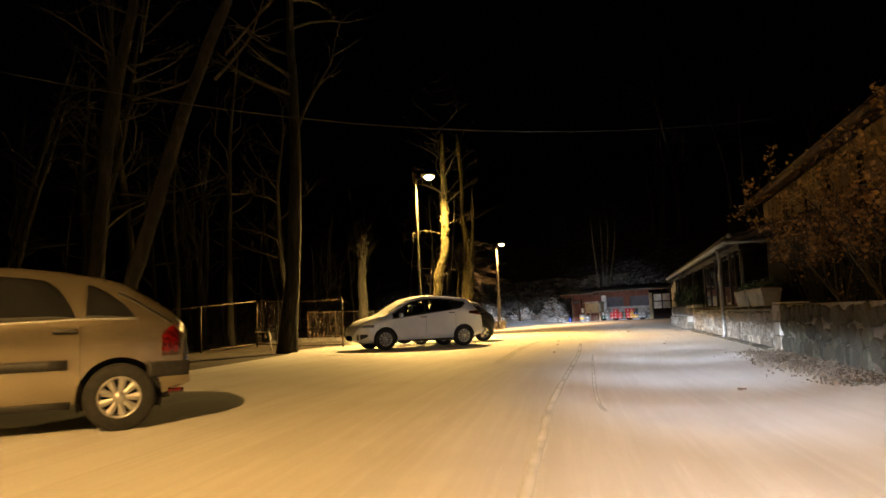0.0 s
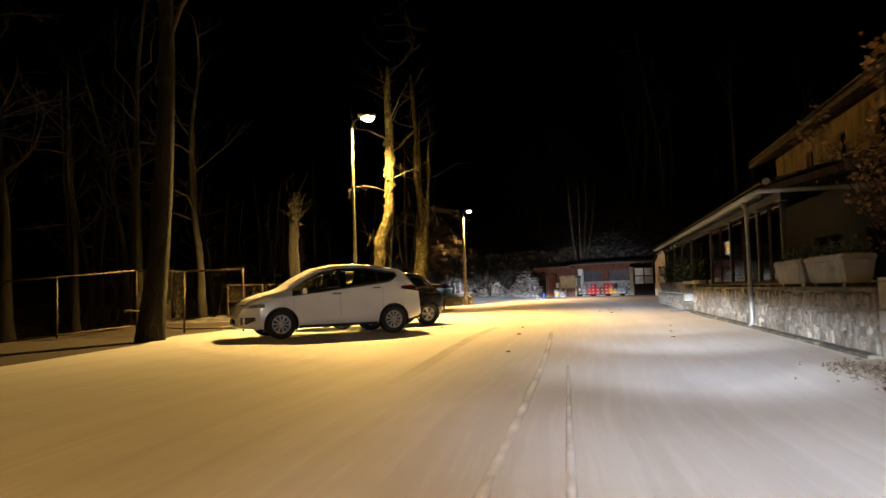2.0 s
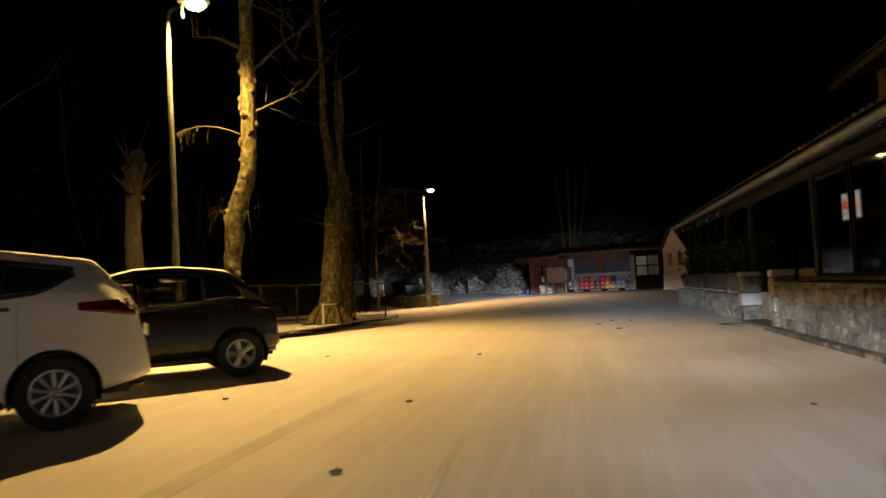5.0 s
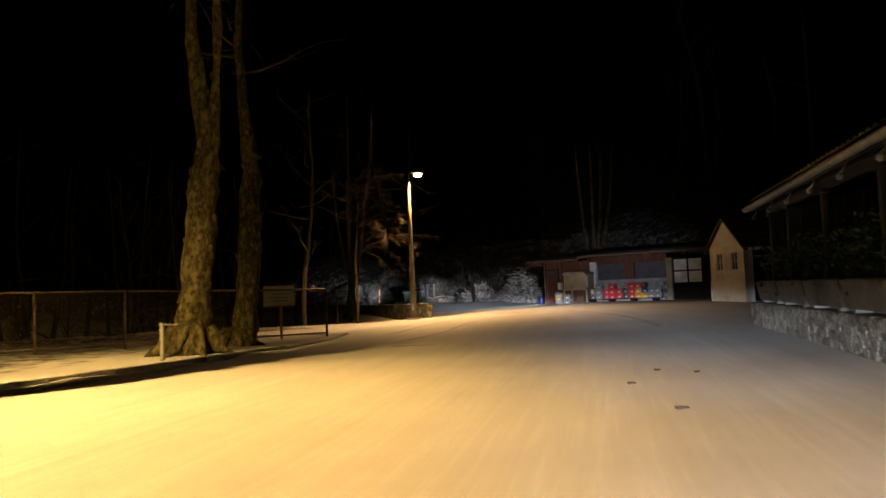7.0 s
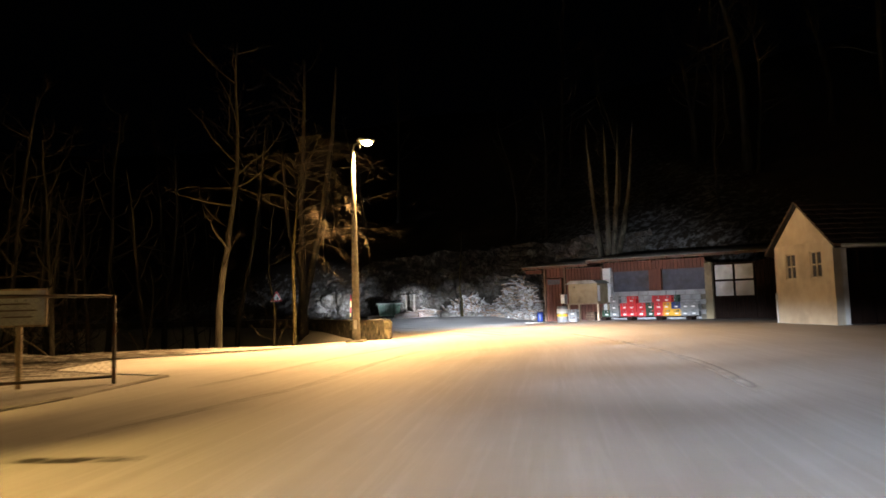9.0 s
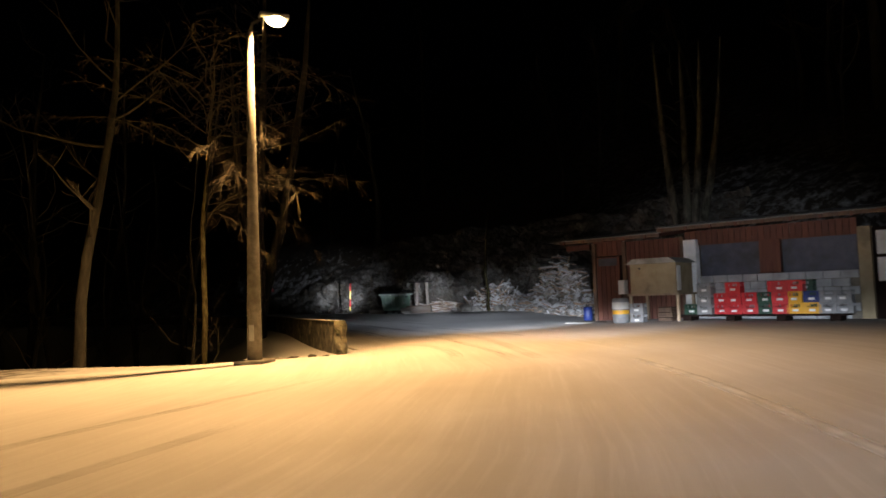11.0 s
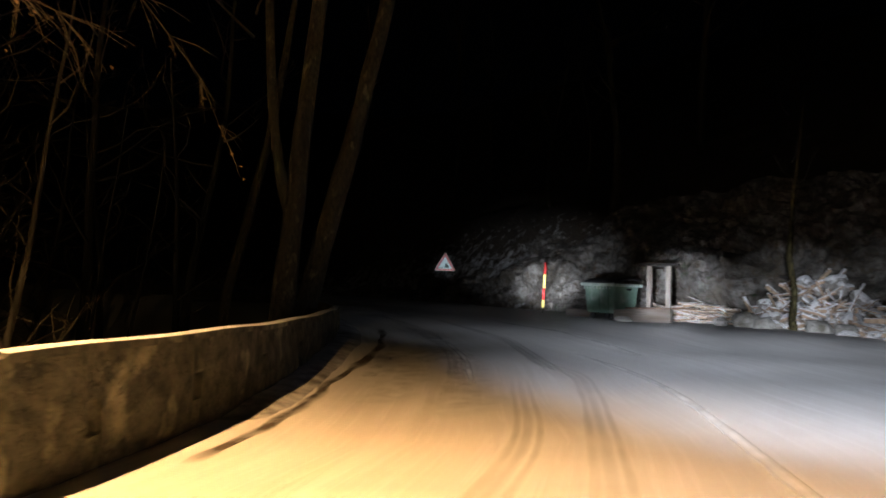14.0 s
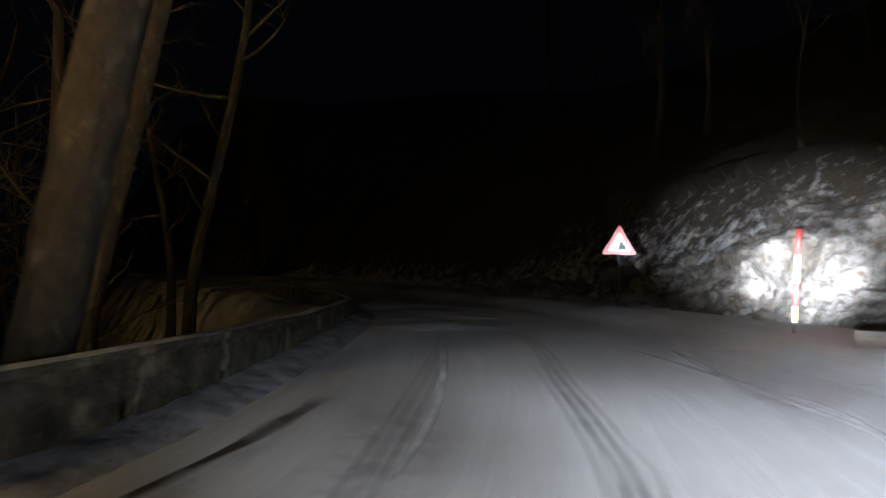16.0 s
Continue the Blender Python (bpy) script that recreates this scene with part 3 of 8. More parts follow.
def ribbon(name, line, half, material, label, category, lift=0.0232, ragged=0.0, kind="structure", crown=0.0):
    """A thin worn strip that lies on the road along a smooth line and fades at its edges."""
    pts = [Vector((*p, 0)) for p in line]
    bm = bm_new()
    grid, fade = [], []
    steps = [(i, k / 8) for i in range(len(pts) - 1) for k in range(8)] + [(len(pts) - 2, 1.0)]
    for n, (i, f) in enumerate(steps):
        a, b, c, d = pts[max(i - 1, 0)], pts[i], pts[i + 1], pts[min(i + 2, len(pts) - 1)]
        p = 0.5 * (2 * b + (c - a) * f + (2 * a - 5 * b + 4 * c - d) * f * f + (3 * b - a - 3 * c + d) * f ** 3)
        way = (c - b).lerp((d - b) if f > 0.5 else (c - a), abs(f - 0.5)).normalized()
        side = Vector((way.y, -way.x, 0))
        row = []
        for q in (-1, -0.5, 0, 0.5, 1):
            w = half * q * (1 + ragged * noise.noise(Vector((p.x * 1.3, p.y * 1.3, q * 4))))
            x, y = p.x + side.x * w, p.y + side.y * w
            row.append((x, y, float(lot(x, y)) + lift + crown * (1 - q * q)))
            fade.append((1 - q * q) * min(1, n / 4, (len(steps) - 1 - n) / 4))
        grid.append(row)
    sheet(bm, grid)
    ob = single(name, bm, material, label, category, kind=kind)
    edge = ob.data.attributes.new("edge", "FLOAT", "POINT")
    edge.data.foreach_set("value", fade)
    return ob


M_TRACK = worn_strip("pressed_snow", (0.16, 0.155, 0.15), (0.30, 0.295, 0.29), 0.22, 1.1)
M_PALETRACK = worn_strip("ridge_of_snow", (0.80, 0.80, 0.80), (0.88, 0.88, 0.89), 0.9, 1.2)
M_WET = surf("wet_asphalt", (0.035, 0.033, 0.03), (0.07, 0.062, 0.05), 6, 0.35, c3=(0.15, 0.12, 0.09), scale3=2.5, bump=0.4)
M_SLUSH = worn_strip("brown_slush", (0.024, 0.016, 0.008), (0.095, 0.058, 0.026), 0.95, 2.2, 0.4)
M_SMEAR = worn_strip("mud_film", (0.08, 0.068, 0.05), (0.20, 0.17, 0.135), 0.2, 3.8, 0.0)
M_DARKLINE = worn_strip("dark_film", (0.018, 0.016, 0.014), (0.05, 0.045, 0.038), 1.0, 2.6, 0.0)
TRACKS = ([(2.35, 48.6), (2.68, 51), (3.12, 55.5), (4.3, 60.5)], [(3.16, 44.8), (3.8, 47.4), (4.14, 49.2), (4.37, 53.1), (4.8, 56.7)], [(1.35, 17.8), (1.54, 19.5), (2.05, 24), (2.9, 29)],
          [(6.95, 61.9), (6.22, 64.5), (5.04, 67.7), (3.92, 71.1), (1.88, 74.95)], [(7.36, 61.9), (6.83, 64.0), (5.97, 67.3), (4.87, 70.3), (2.78, 75.0), (1.49, 76.45), (-0.78, 79.36), (-4.43, 82.5)],
          [(5.86, 62.7), (5.16, 65.2), (2.96, 69.9)], [(2.49, 75.1), (0.9, 77.3), (-0.77, 79.5), (-1.6, 80.26), (-3.26, 81.66), (-6.7, 84.6), (-11, 87.2)], [(1.17, 74.5), (-0.63, 77.1), (-3.0, 79.5), (-6.6, 82.8)])
for line in TRACKS:
    for off, half in ((-0.10, 0.045), (0.0, 0.06), (0.11, 0.04)):
        ribbon("tyre_track", [(x + off * 0.8, y + off * 0.5) for x, y in line], half, M_TRACK, "faint dark tyre track pressed into the snow on the road", "track", ragged=0.5)
for line, half in (([(1.42, 6.6), (1.72, 9.4), (2.07, 12.4), (3.19, 20.3), (3.9, 26.1)], 0.05), ([(2.35, 10.5), (2.5, 12.4), (3.5, 20.3)], 0.028), ([(-1.62, 78.4), (-3.53, 80.3), (-7.2, 83.3)], 0.06),
                   ([(1.6, 74.2), (0.1, 76.4), (-1.6, 78.4)], 0.06), ([(6.63, 68.6), (5.79, 70.7), (3.72, 75.1), (1.4, 78.0)], 0.07), ([(1.9, 79.2), (-0.5, 81.9), (-1.3, 82.7), (-2.4, 83.3), (-4.6, 85.5)], 0.07),
                   ([(2.6, 78.2), (0.2, 81.2), (-2.0, 83.0), (-5.0, 85.0)], 0.06), ([(6.7, 63.0), (5.9, 65.3), (4.9, 68.0)], 0.06), ([(8.7, 61.5), (9.24, 58.3), (9.58, 54.8), (9.69, 52.7), (9.71, 51.2), (9.66, 49.4), (9.4, 46.8)], 0.10)):
    ribbon("snow_ridge", line, half, M_PALETRACK, "thin ridge of white snow between tyre tracks", "snow", 0.0212, ragged=0.4, crown=0.004)
ribbon("wet_gutter", [(1.95, 69.6), (1.30, 70.85), (0.45, 72.4), (-0.12, 73.35), (-0.55, 74.15), (-1.15, 75.4), (-1.95, 76.75), (-2.55, 77.5), (-3.2, 78.4), (-4.1, 79.45)], 0.095, M_SLUSH, "dark brown wet slush line along the foot of the parapet", "gutter", ragged=1.3)
ribbon("slush_fringe", [(0.28, 73.4), (-0.25, 74.35), (-0.95, 75.55), (-1.75, 76.9), (-2.4, 77.65), (-3.05, 78.5)], 0.16, M_SMEAR, "brown dirty fringe beside the wet slush line", "dirt", 0.0226, ragged=1.2)
for line, half in (([(1.3, 72.6), (0.4, 74.3), (-0.6, 75.6), (-1.2, 77.0)], 0.45), ([(0.2, 75.4), (-0.7, 76.9), (-2.0, 78.6), (-3.6, 80.0)], 0.5), ([(2.6, 72.2), (1.6, 74.0), (0.6, 75.6), (-0.8, 77.6)], 0.4)):
    ribbon("mud_smear", line, half, M_SMEAR, "dirty brown smear trodden into the snow", "dirt", 0.0225, ragged=0.9)
# dark streak across the lane, fading at its edges
ribbon("wet_patch", [(3.2, 44.1), (3.8, 44.08), (4.28, 44.12)], 0.14, M_DARKLINE, "long dark patch on the snowy asphalt", "patch", ragged=0.4)

# small leaves and clods that lie on the snow
for x, y, r in ((3.13, 25.17, 0.10), (2.72, 21.2, 0.08), (4.1, 31.6, 0.08), (3.37, 27.6, 0.08), (1.64, 32.4, 0.06), (1.38, 28.3, 0.08), (5.7, 23.0, 0.09), (7.45, 38.4, 0.10), (6.93, 37.3, 0.12), (7.84, 38.1, 0.09), (7.05, 35.7, 0.16), (6.1, 24.6, 0.07), (4.0, 12.0, 0.12), (6.6, 26.5, 0.06)):
    r = 0.42 * r
    bm = bm_new()
    for k in range(7):
        a = k * 0.9 + x
        box(bm, (math.cos(a) * r * 0.6, math.sin(a) * r * 0.45, 0.012 + 0.004 * (k % 3)), (r * 0.7, r * 0.45, 0.012), Matrix.Rotation(a, 4, "Z") @ Matrix.Rotation(0.25 * (k % 3 - 1), 4, "X"), 0.004)
    single("leaf_clump", bm, M_BROWN, "small clump of wet brown leaves on the road", "leaves", m=pose(x, y, float(lot(x, y)) + 0.02))

# kerb stones
kerb = thing("kerb", pose(0, 0, 0), "low concrete kerb along the tree-planted verge", "kerb", kind="structure")
for (ax, ay), (bx, by) in zip(KERB, KERB[1:]):
    size = math.dist((ax, ay), (bx, by))
    n = max(1, round(size / 1.0))
    for k in range(n):
        f = (k + 0.5) / n
        bm = bm_new()
        box(bm, (0, 0, 0), (0.14, size / n - 0.012, 0.24), None, 0.015)
        ob = part("kerb_stone", bm, M_CONC, kerb)
        ob.matrix_local = pose(ax + (bx - ax) * f - 0.07, ay + (by - ay) * f, float(lot(ax, ay)) + 0.015 - 0.13 * float(smoothstep(42, 48.5, ay + (by - ay) * f)), 0, 0, math.degrees(math.atan2(ax - bx, by - ay)))


# ---- stone walls ----
P0, U, V = Vector((6.9, 18.7, 0)), Vector((0.1627, 0.9867, 0)), Vector((0.9867, -0.1627, 0))
WALL_TURN = -9.36


def wall_pose(s, d=0.0, z=0.0):
    """A place along the terrace wall: x away from the road, y along the wall."""
    p = P0 + U * s + V * d
    return pose(p.x, p.y, z, 0, 0, WALL_TURN)


def stone_shape(seed, n=9):
    """A rough flat-faced stone, one metre each way before scaling, its face to -x."""
    rnd = random.Random(seed)
    bm = bm_new()
    ring = []
    for k in range(n):
        a = 2 * math.pi * k / n
        e = 1 / max(abs(math.cos(a)), abs(math.sin(a))) ** 0.45
        ring.append((0.5 * e * math.cos(a) * rnd.uniform(0.74, 1.0), 0.5 * e * math.sin(a) * rnd.uniform(0.74, 1.0)))
    back = [bm.verts.new((0.5, y, z)) for y, z in ring]
    mid = [bm.verts.new((-0.2 + rnd.uniform(-0.08, 0.08), y, z)) for y, z in ring]
    front = [bm.verts.new((-0.5 + rnd.uniform(-0.07, 0.07), y * 0.86, z * 0.86)) for y, z in ring]
    for a, b in ((back, mid), (mid, front)):
        for k in range(n):
            bm.faces.new((a[k], a[(k + 1) % n], b[(k + 1) % n], b[k]))
    tip = bm.verts.new((-0.53, 0, 0))
    for k in range(n):
        bm.faces.new((front[k], front[(k + 1) % n], tip))
    return bm


STONES = [mesh_of("stone", stone_shape(k), M_STONE) for k in range(8)]
MOSSY = [mesh_of("stone", stone_shape(k + 20), M_MOSSY) for k in range(6)]


def rubble_wall(name, s0, s1, height, thick, meshes, label, rnd, cap=True, course=0.20, upright=0.82):
    """A mortared wall faced with rubble stones, each a piece of its own."""
    w = thing(name, wall_pose(s0), label, "wall", kind="structure")
    bm = bm_new()
    box(bm, (thick / 2 + 0.03, (s1 - s0) / 2, height / 2 - 0.05), (thick, s1 - s0, height + 0.1), None, 0.01)
    part("core", bm, M_MORTAR, w, "recessed grey mortar")
    # stones of all sizes, laid without courses
    tall, wide = course * upright, course * 1.0
    rows_n = max(2, round(height / tall))
    for k in range(rows_n):
        z = (k + 0.5) * height / rows_n
        y = rnd.uniform(0.2, 0.8) * wide
        while y < s1 - s0 - 0.06:
            size = rnd.choice((0.75, 0.95, 1.1, 1.35))
            b, h = wide * size * rnd.uniform(0.8, 1.2), tall * rnd.uniform(0.85, 1.45)
            zc = min(max(z + rnd.gauss(0, 0.16) * tall, h * 0.46), height - h * 0.46)
            yc = min(max(y + b / 2, b / 2), s1 - s0 - b / 2)
            ob = new("stone", rnd.choice(meshes))
            ob.parent = w
            ob.matrix_local = Matrix.Translation((0.02, yc, zc)) @ Matrix.Rotation(rnd.gauss(0, 0.28), 4, "X") @ Matrix.Diagonal((0.085 * rnd.uniform(0.7, 1.25), b * 1.0, h * 1.0, 1))
            y += b * 0.94
    if cap:
        y = 0.0
        while y < s1 - s0 - 0.1:
            b = min(rnd.uniform(0.5, 0.9), s1 - s0 - y)
            bm = bm_new()
            box(bm, (thick / 2 + 0.02, y + b / 2, height + 0.025), (thick + 0.09, b - 0.012, 0.055), Matrix.Rotation(rnd.uniform(-0.01, 0.01), 4, "X"), 0.012)
            part("coping", bm, M_OLDCONC, w)
            y += b
    return w


rnd = random.Random(5)
rubble_wall("wall_terrace", 0.0, 15.30, 0.80, 0.34, STONES, "pale rubble-stone terrace wall with flat coping", rnd, course=0.20, upright=1.15)
rubble_wall("wall_planters", 17.92, 28.35, 0.55, 0.34, STONES, "low pale rubble-stone wall under a row of planters", rnd, cap=False, course=0.19)
rubble_wall("wall_old", -13.0, -0.62, 0.92, 0.4, MOSSY, "dark mossy old rubble wall beside the terrace", rnd, cap=False, course=0.34)


def pier(s, width, height, label):
    p = thing("stone_pier", wall_pose(s, -0.04), label, "pier", "gate piers")
    z, k = 0.0, 0
    while z < height - 0.02:
        h = min(0.27 if k % 2 else 0.33, height - z)
        bm = bm_new()
        box(bm, (width / 2, width / 2, z + h / 2), (width + (0.02 if k % 2 else -0.01), width - (0.01 if k % 2 else -0.02), h - 0.012), Matrix.Rotation(0.02 * (k % 3 - 1), 4, "Z"), 0.03)
        part("block", bm, M_CONC if k % 2 else M_STONE, p)
        z, k = z + h, k + 1
    return p


pier(-0.6, 0.56, 0.97, "square stone pier at the end of the terrace wall")
pier(14.93, 0.37, 1.07, "square pale stone pier rising over the wall end beside the gateway")
pier(17.52, 0.38, 1.05, "square pale stone pier beside the gateway")
# low dark strip where the terrace wall meets the ground
footing = thing("wall_footing", wall_pose(0), "dark concrete strip along the foot of the terrace wall", "kerb", kind="structure")
for k in range(17):
    bm = bm_new()
    box(bm, (-0.09, 0.45 + 0.9 * k, 0.03), (0.17, 0.888, 0.09), None, 0.012)
    part("strip", bm, M_OLDCONC, footing)
bm = bm_new()
box(bm, (0.17, 16.4, 0.0), (0.5, 2.2, 0.10), None, 0.012)
part("gate_sill", bm, M_OLDCONC, footing, "worn concrete sill of the gateway")


M_TROUGH = surf("weathered_trough", (0.13, 0.125, 0.11), (0.22, 0.21, 0.19), 4, 0.9, c3=(0.08, 0.08, 0.06), scale3=2.0, bump=0.5, grain=40)


def planter(length):
    """A stone trough with tapered sides, a rim and soil."""
    p = thing("planter", pose(0, 0, 0), "long grey stone planter trough standing on the wall", "planter", "planters on the terrace wall")
    bm = bm_new()
    for w0, w1, z0, z1 in ((0.30, 0.40, 0.05, 0.36), (0.43, 0.43, 0.36, 0.44)):
        ring = []
        for w, l, z in ((w0, length - 0.12 if z0 < 0.1 else length, z0), (w1, length, z1)):
            ring.append([bm.verts.new((sx * w / 2, sy * l / 2, z)) for sx, sy in ((-1, -1), (1, -1), (1, 1), (-1, 1))])
        for k in range(4):
            bm.faces.new((ring[0][k], ring[0][(k + 1) % 4], ring[1][(k + 1) % 4], ring[1][k]))
        bm.faces.new(ring[0][::-1])
        bm.faces.new(ring[1])
    bmesh.ops.bevel(bm, geom=bm.edges[:], offset=0.012, segments=2, affect="EDGES")
    part("trough", bm, M_TROUGH, p)
    bm = bm_new()
    box(bm, (0, 0, 0.445), (0.34, length - 0.1, 0.03), None, 0.008)
    part("soil", bm, M_BROWN, p, "dark soil")
    for y in (-0.35, 0.35):
        bm = bm_new()
        box(bm, (0, y * length, 0.025), (0.26, 0.10, 0.05), None, 0.006)
        part("foot", bm, M_CONC, p)
    return p


trough = planter(1.75)
copy_thing(trough, wall_pose(14.6, 0.62, 0.622) @ Matrix.Diagonal((1, 0.5, 0.95, 1)))
trough.matrix_world = wall_pose(2.15, 0.24, 0.852)
copy_thing(trough, wall_pose(4.05, 0.24, 0.852))
for k in range(5):
    copy_thing(trough, wall_pose(18.65 + 2.06 * k, 0.26, 0.552) @ Matrix.Diagonal((1, 1.12, 1.05, 1)))


def leafy(name, places, size, material, rnd, parent, label=""):
    """Many small leaves, each a folded blade, at and around places."""
    verts, faces = [], []
    for p in places:
        turn = Euler((rnd.uniform(0, 6.3), rnd.uniform(0, 6.3), rnd.uniform(0, 6.3))).to_matrix()
        s = size * rnd.uniform(0.6, 1.3)
        k = len(verts)
        for q in ((0, -0.5, 0), (0.34, 0, 0.12), (0, 0.5, 0), (-0.34, 0, 0.12)):
            verts.append(tuple(Vector(p) + turn @ Vector(q) * s))
        faces += [(k, k + 1, k + 2), (k, k + 2, k + 3)]
    me = bpy.data.meshes.new(name)
    me.from_pydata(verts, [], faces)
    me.materials.append(material)
    ob = new(name, me)
    ob.parent = parent
    return tagged(ob, label)


# clipped evergreen hedge behind the planters, sparse plants in the troughs
hedge = thing("hedge", wall_pose(17.9, 0.55, 0.0), "dark green evergreen hedge behind the stone planters", "hedge")
rnd = random.Random(11)
spots = []
for _ in range(5200):
    y = rnd.uniform(0, 10.3)
    top = 1.78 + 0.16 * math.sin(y * 2.1) + 0.10 * math.sin(y * 5.3 + 1)
    spots.append((rnd.gauss(0, 0.20), y, rnd.uniform(0.75, top)))
leafy("foliage", spots, 0.10, M_HEDGE, rnd, hedge)
for k in range(18):
    y = 0.3 + k * 0.56
    bm = bm_new()
    tube(bm, [(0, y, 0.0), (rnd.uniform(-0.08, 0.08), y + rnd.uniform(-0.1, 0.1), 0.8), (rnd.uniform(-0.12, 0.12), y + rnd.uniform(-0.2, 0.2), 1.6)], [0.025, 0.018, 0.008], 5)
    part("stem", bm, M_TWIG, hedge)
for s in (2.15, 4.05):
    plant = thing("trough_plant", wall_pose(s, 0.24, 1.30), "low straggly plants in the stone trough", "plant")
    leafy("foliage", [(rnd.gauss(0, 0.09), rnd.uniform(-0.8, 0.8), abs(rnd.gauss(0.05, 0.08))) for _ in range(260)], 0.07, M_HEDGE, rnd, plant)
    for _ in range(14):
        bm = bm_new()
        y = rnd.uniform(-0.75, 0.75)
        tube(bm, [(0, y, 0), (rnd.uniform(-0.1, 0.1), y + rnd.uniform(-0.1, 0.1), rnd.uniform(0.1, 0.28))], [0.006, 0.003], 4)
        part("stem", bm, M_TWIG, plant)


# ---- veranda and house ----
def tiled(bm, s0, s1, d0, z0, d1, z1, rowstep=0.33, colstep=0.24):
    """Rows of curved tiles on a slope that rises from (d0, z0) to (d1, z1)."""
    length = math.hypot(d1 - d0, z1 - z0)
    way = Vector(((d1 - d0) / length, 0, (z1 - z0) / length))
    nrm = Vector((-way.z, 0, way.x))
    for j in range(int(length / rowstep)):
        a = Vector((d0, 0, z0)) + way * (j * rowstep)
        for i in range(int((s1 - s0) / colstep)):
            y = s0 + (i + 0.5) * colstep
            pts = []
            for f, lift in ((0.0, 0.055), (1.12, 0.02)):
                base = a + way * (rowstep * f)
                for k in range(4):
                    q = k / 3
                    pts.append(bm.verts.new(base + nrm * (lift + 0.05 * math.sin(q * math.pi)) + Vector((0, y + (q - 0.5) * colstep * 0.98, 0))))
            for k in range(3):
                bm.faces.new((pts[k], pts[k + 1], pts[k + 5], pts[k + 4]))
            bm.faces.new((pts[0], pts[3], pts[2], pts[1]))


M_DARKPOST = surf("dark_stained_timber", (0.01, 0.008, 0.0065), (0.02, 0.016, 0.013), 5, 0.7, bump=0.4, stretch=(3, 3, 0.5))
TER = wall_pose(0)
veranda = thing("veranda", TER, "long dark timber veranda with tiled roof and glazed front", "veranda", kind="structure")
S_A, S_B = 5.2, 27.3
bm = bm_new()
tiled(bm, S_A, S_B, -0.05, 2.74, 3.6, 3.72)
part("roof_tiles", bm, M_TILE, veranda, "weathered brown clay tiles")
bm = bm_new()
prism(bm, [(-0.05, 2.70), (3.9, 3.76), (3.9, 3.66), (-0.05, 2.62)], S_B - S_A, Matrix.Translation((0, S_A, 0)))
part("roof_boarding", bm, M_DARKPOST, veranda)
for k in range(15):
    bm = bm_new()
    box(bm, (1.85, S_A + 0.25 + k * 1.53, 3.12), (3.9, 0.09, 0.13), Matrix.Rotation(-0.262, 4, "Y"), 0.006)
    part("rafter", bm, M_DARKPOST, veranda)
# half-round gutter along the eaves and round the end, with its downpipe
bm = bm_new()
grid = []
for y in np.linspace(S_A - 0.1, S_B + 0.1, 24):
    grid.append([(-0.14 + 0.075 * math.cos(a), y, 2.66 + 0.075 * math.sin(a)) for a in np.linspace(math.pi, 2 * math.pi, 9)])
sheet(bm, grid)
grid = []
for x in np.linspace(-0.2, 3.9, 6):
    grid.append([(x, S_A - 0.16 + 0.075 * math.cos(a), 2.67 + 0.075 * math.sin(a)) for a in np.linspace(math.pi, 2 * math.pi, 9)])
sheet(bm, grid)
ob = part("gutter", bm, M_ZINC, veranda, "grey metal half-round gutter", True)
mod = ob.modifiers.new("thickness", "SOLIDIFY")
mod.thickness = 0.012
bm = bm_new()
box(bm, (-0.045, (S_A + S_B) / 2, 2.665), (0.03, S_B - S_A, 0.17), None, 0.004)
part("fascia", bm, M_DARKPOST, veranda, "dark brown fascia board")
bm = bm_new()
prism(bm, [(-0.05, 2.72), (3.9, 3.80), (3.9, 3.6), (-0.05, 2.6)], 0.03, Matrix.Translation((0, S_A - 0.035, 0)))
part("verge_board", bm, M_BROWN, veranda)
bm = bm_new()
for p in ((0.05, S_A + 0.02, 2.84),):
    bmesh.ops.create_icosphere(bm, subdivisions=2, radius=0.075, matrix=Matrix.Translation(p))
part("verge_tile", bm, M_CONC, veranda, "pale rounded corner tiles", True)
bm = bm_new()
tube(bm, [(-0.14, 6.35, 2.62), (-0.14, 6.35, 2.5), (-0.10, 6.35, 2.40), (-0.10, 6.35, 0.12), (-0.17, 6.35, 0.06)], 0.042, 12)
for z in (0.9, 1.7, 2.3):
    tube(bm, [(-0.10, 6.35, z), (-0.10, 6.35, z + 0.04)], 0.05, 12)
part("downpipe", bm, M_ZINC, veranda, "grey zinc downpipe", True)
for s in (5.35, 7.35, 10.5, 13.65, 18.0, 20.6, 23.2, 25.6, 27.2):
    bm = bm_new()
    box(bm, (0.34, s, 1.66), (0.09, 0.09, 1.96), None, 0.008)
    part("post", bm, M_DARKPOST, veranda, "dark stained timber post")
    bm = bm_new()
    box(bm, (0.34, s, 2.50), (0.15, 0.40, 0.09), None, 0.008)
    part("post_head", bm, M_DARKPOST, veranda)
bm = bm_new()
box(bm, (0.34, (S_A + S_B) / 2, 2.58), (0.12, S_B - S_A, 0.14), None, 0.006)
part("beam", bm, M_DARKPOST, veranda)
bm = bm_new()
box(bm, (0.34, (5.35 + 14.5) / 2, 0.90), (0.16, 9.2, 0.05), None, 0.006)
part("sill", bm, M_DARKPOST, veranda)
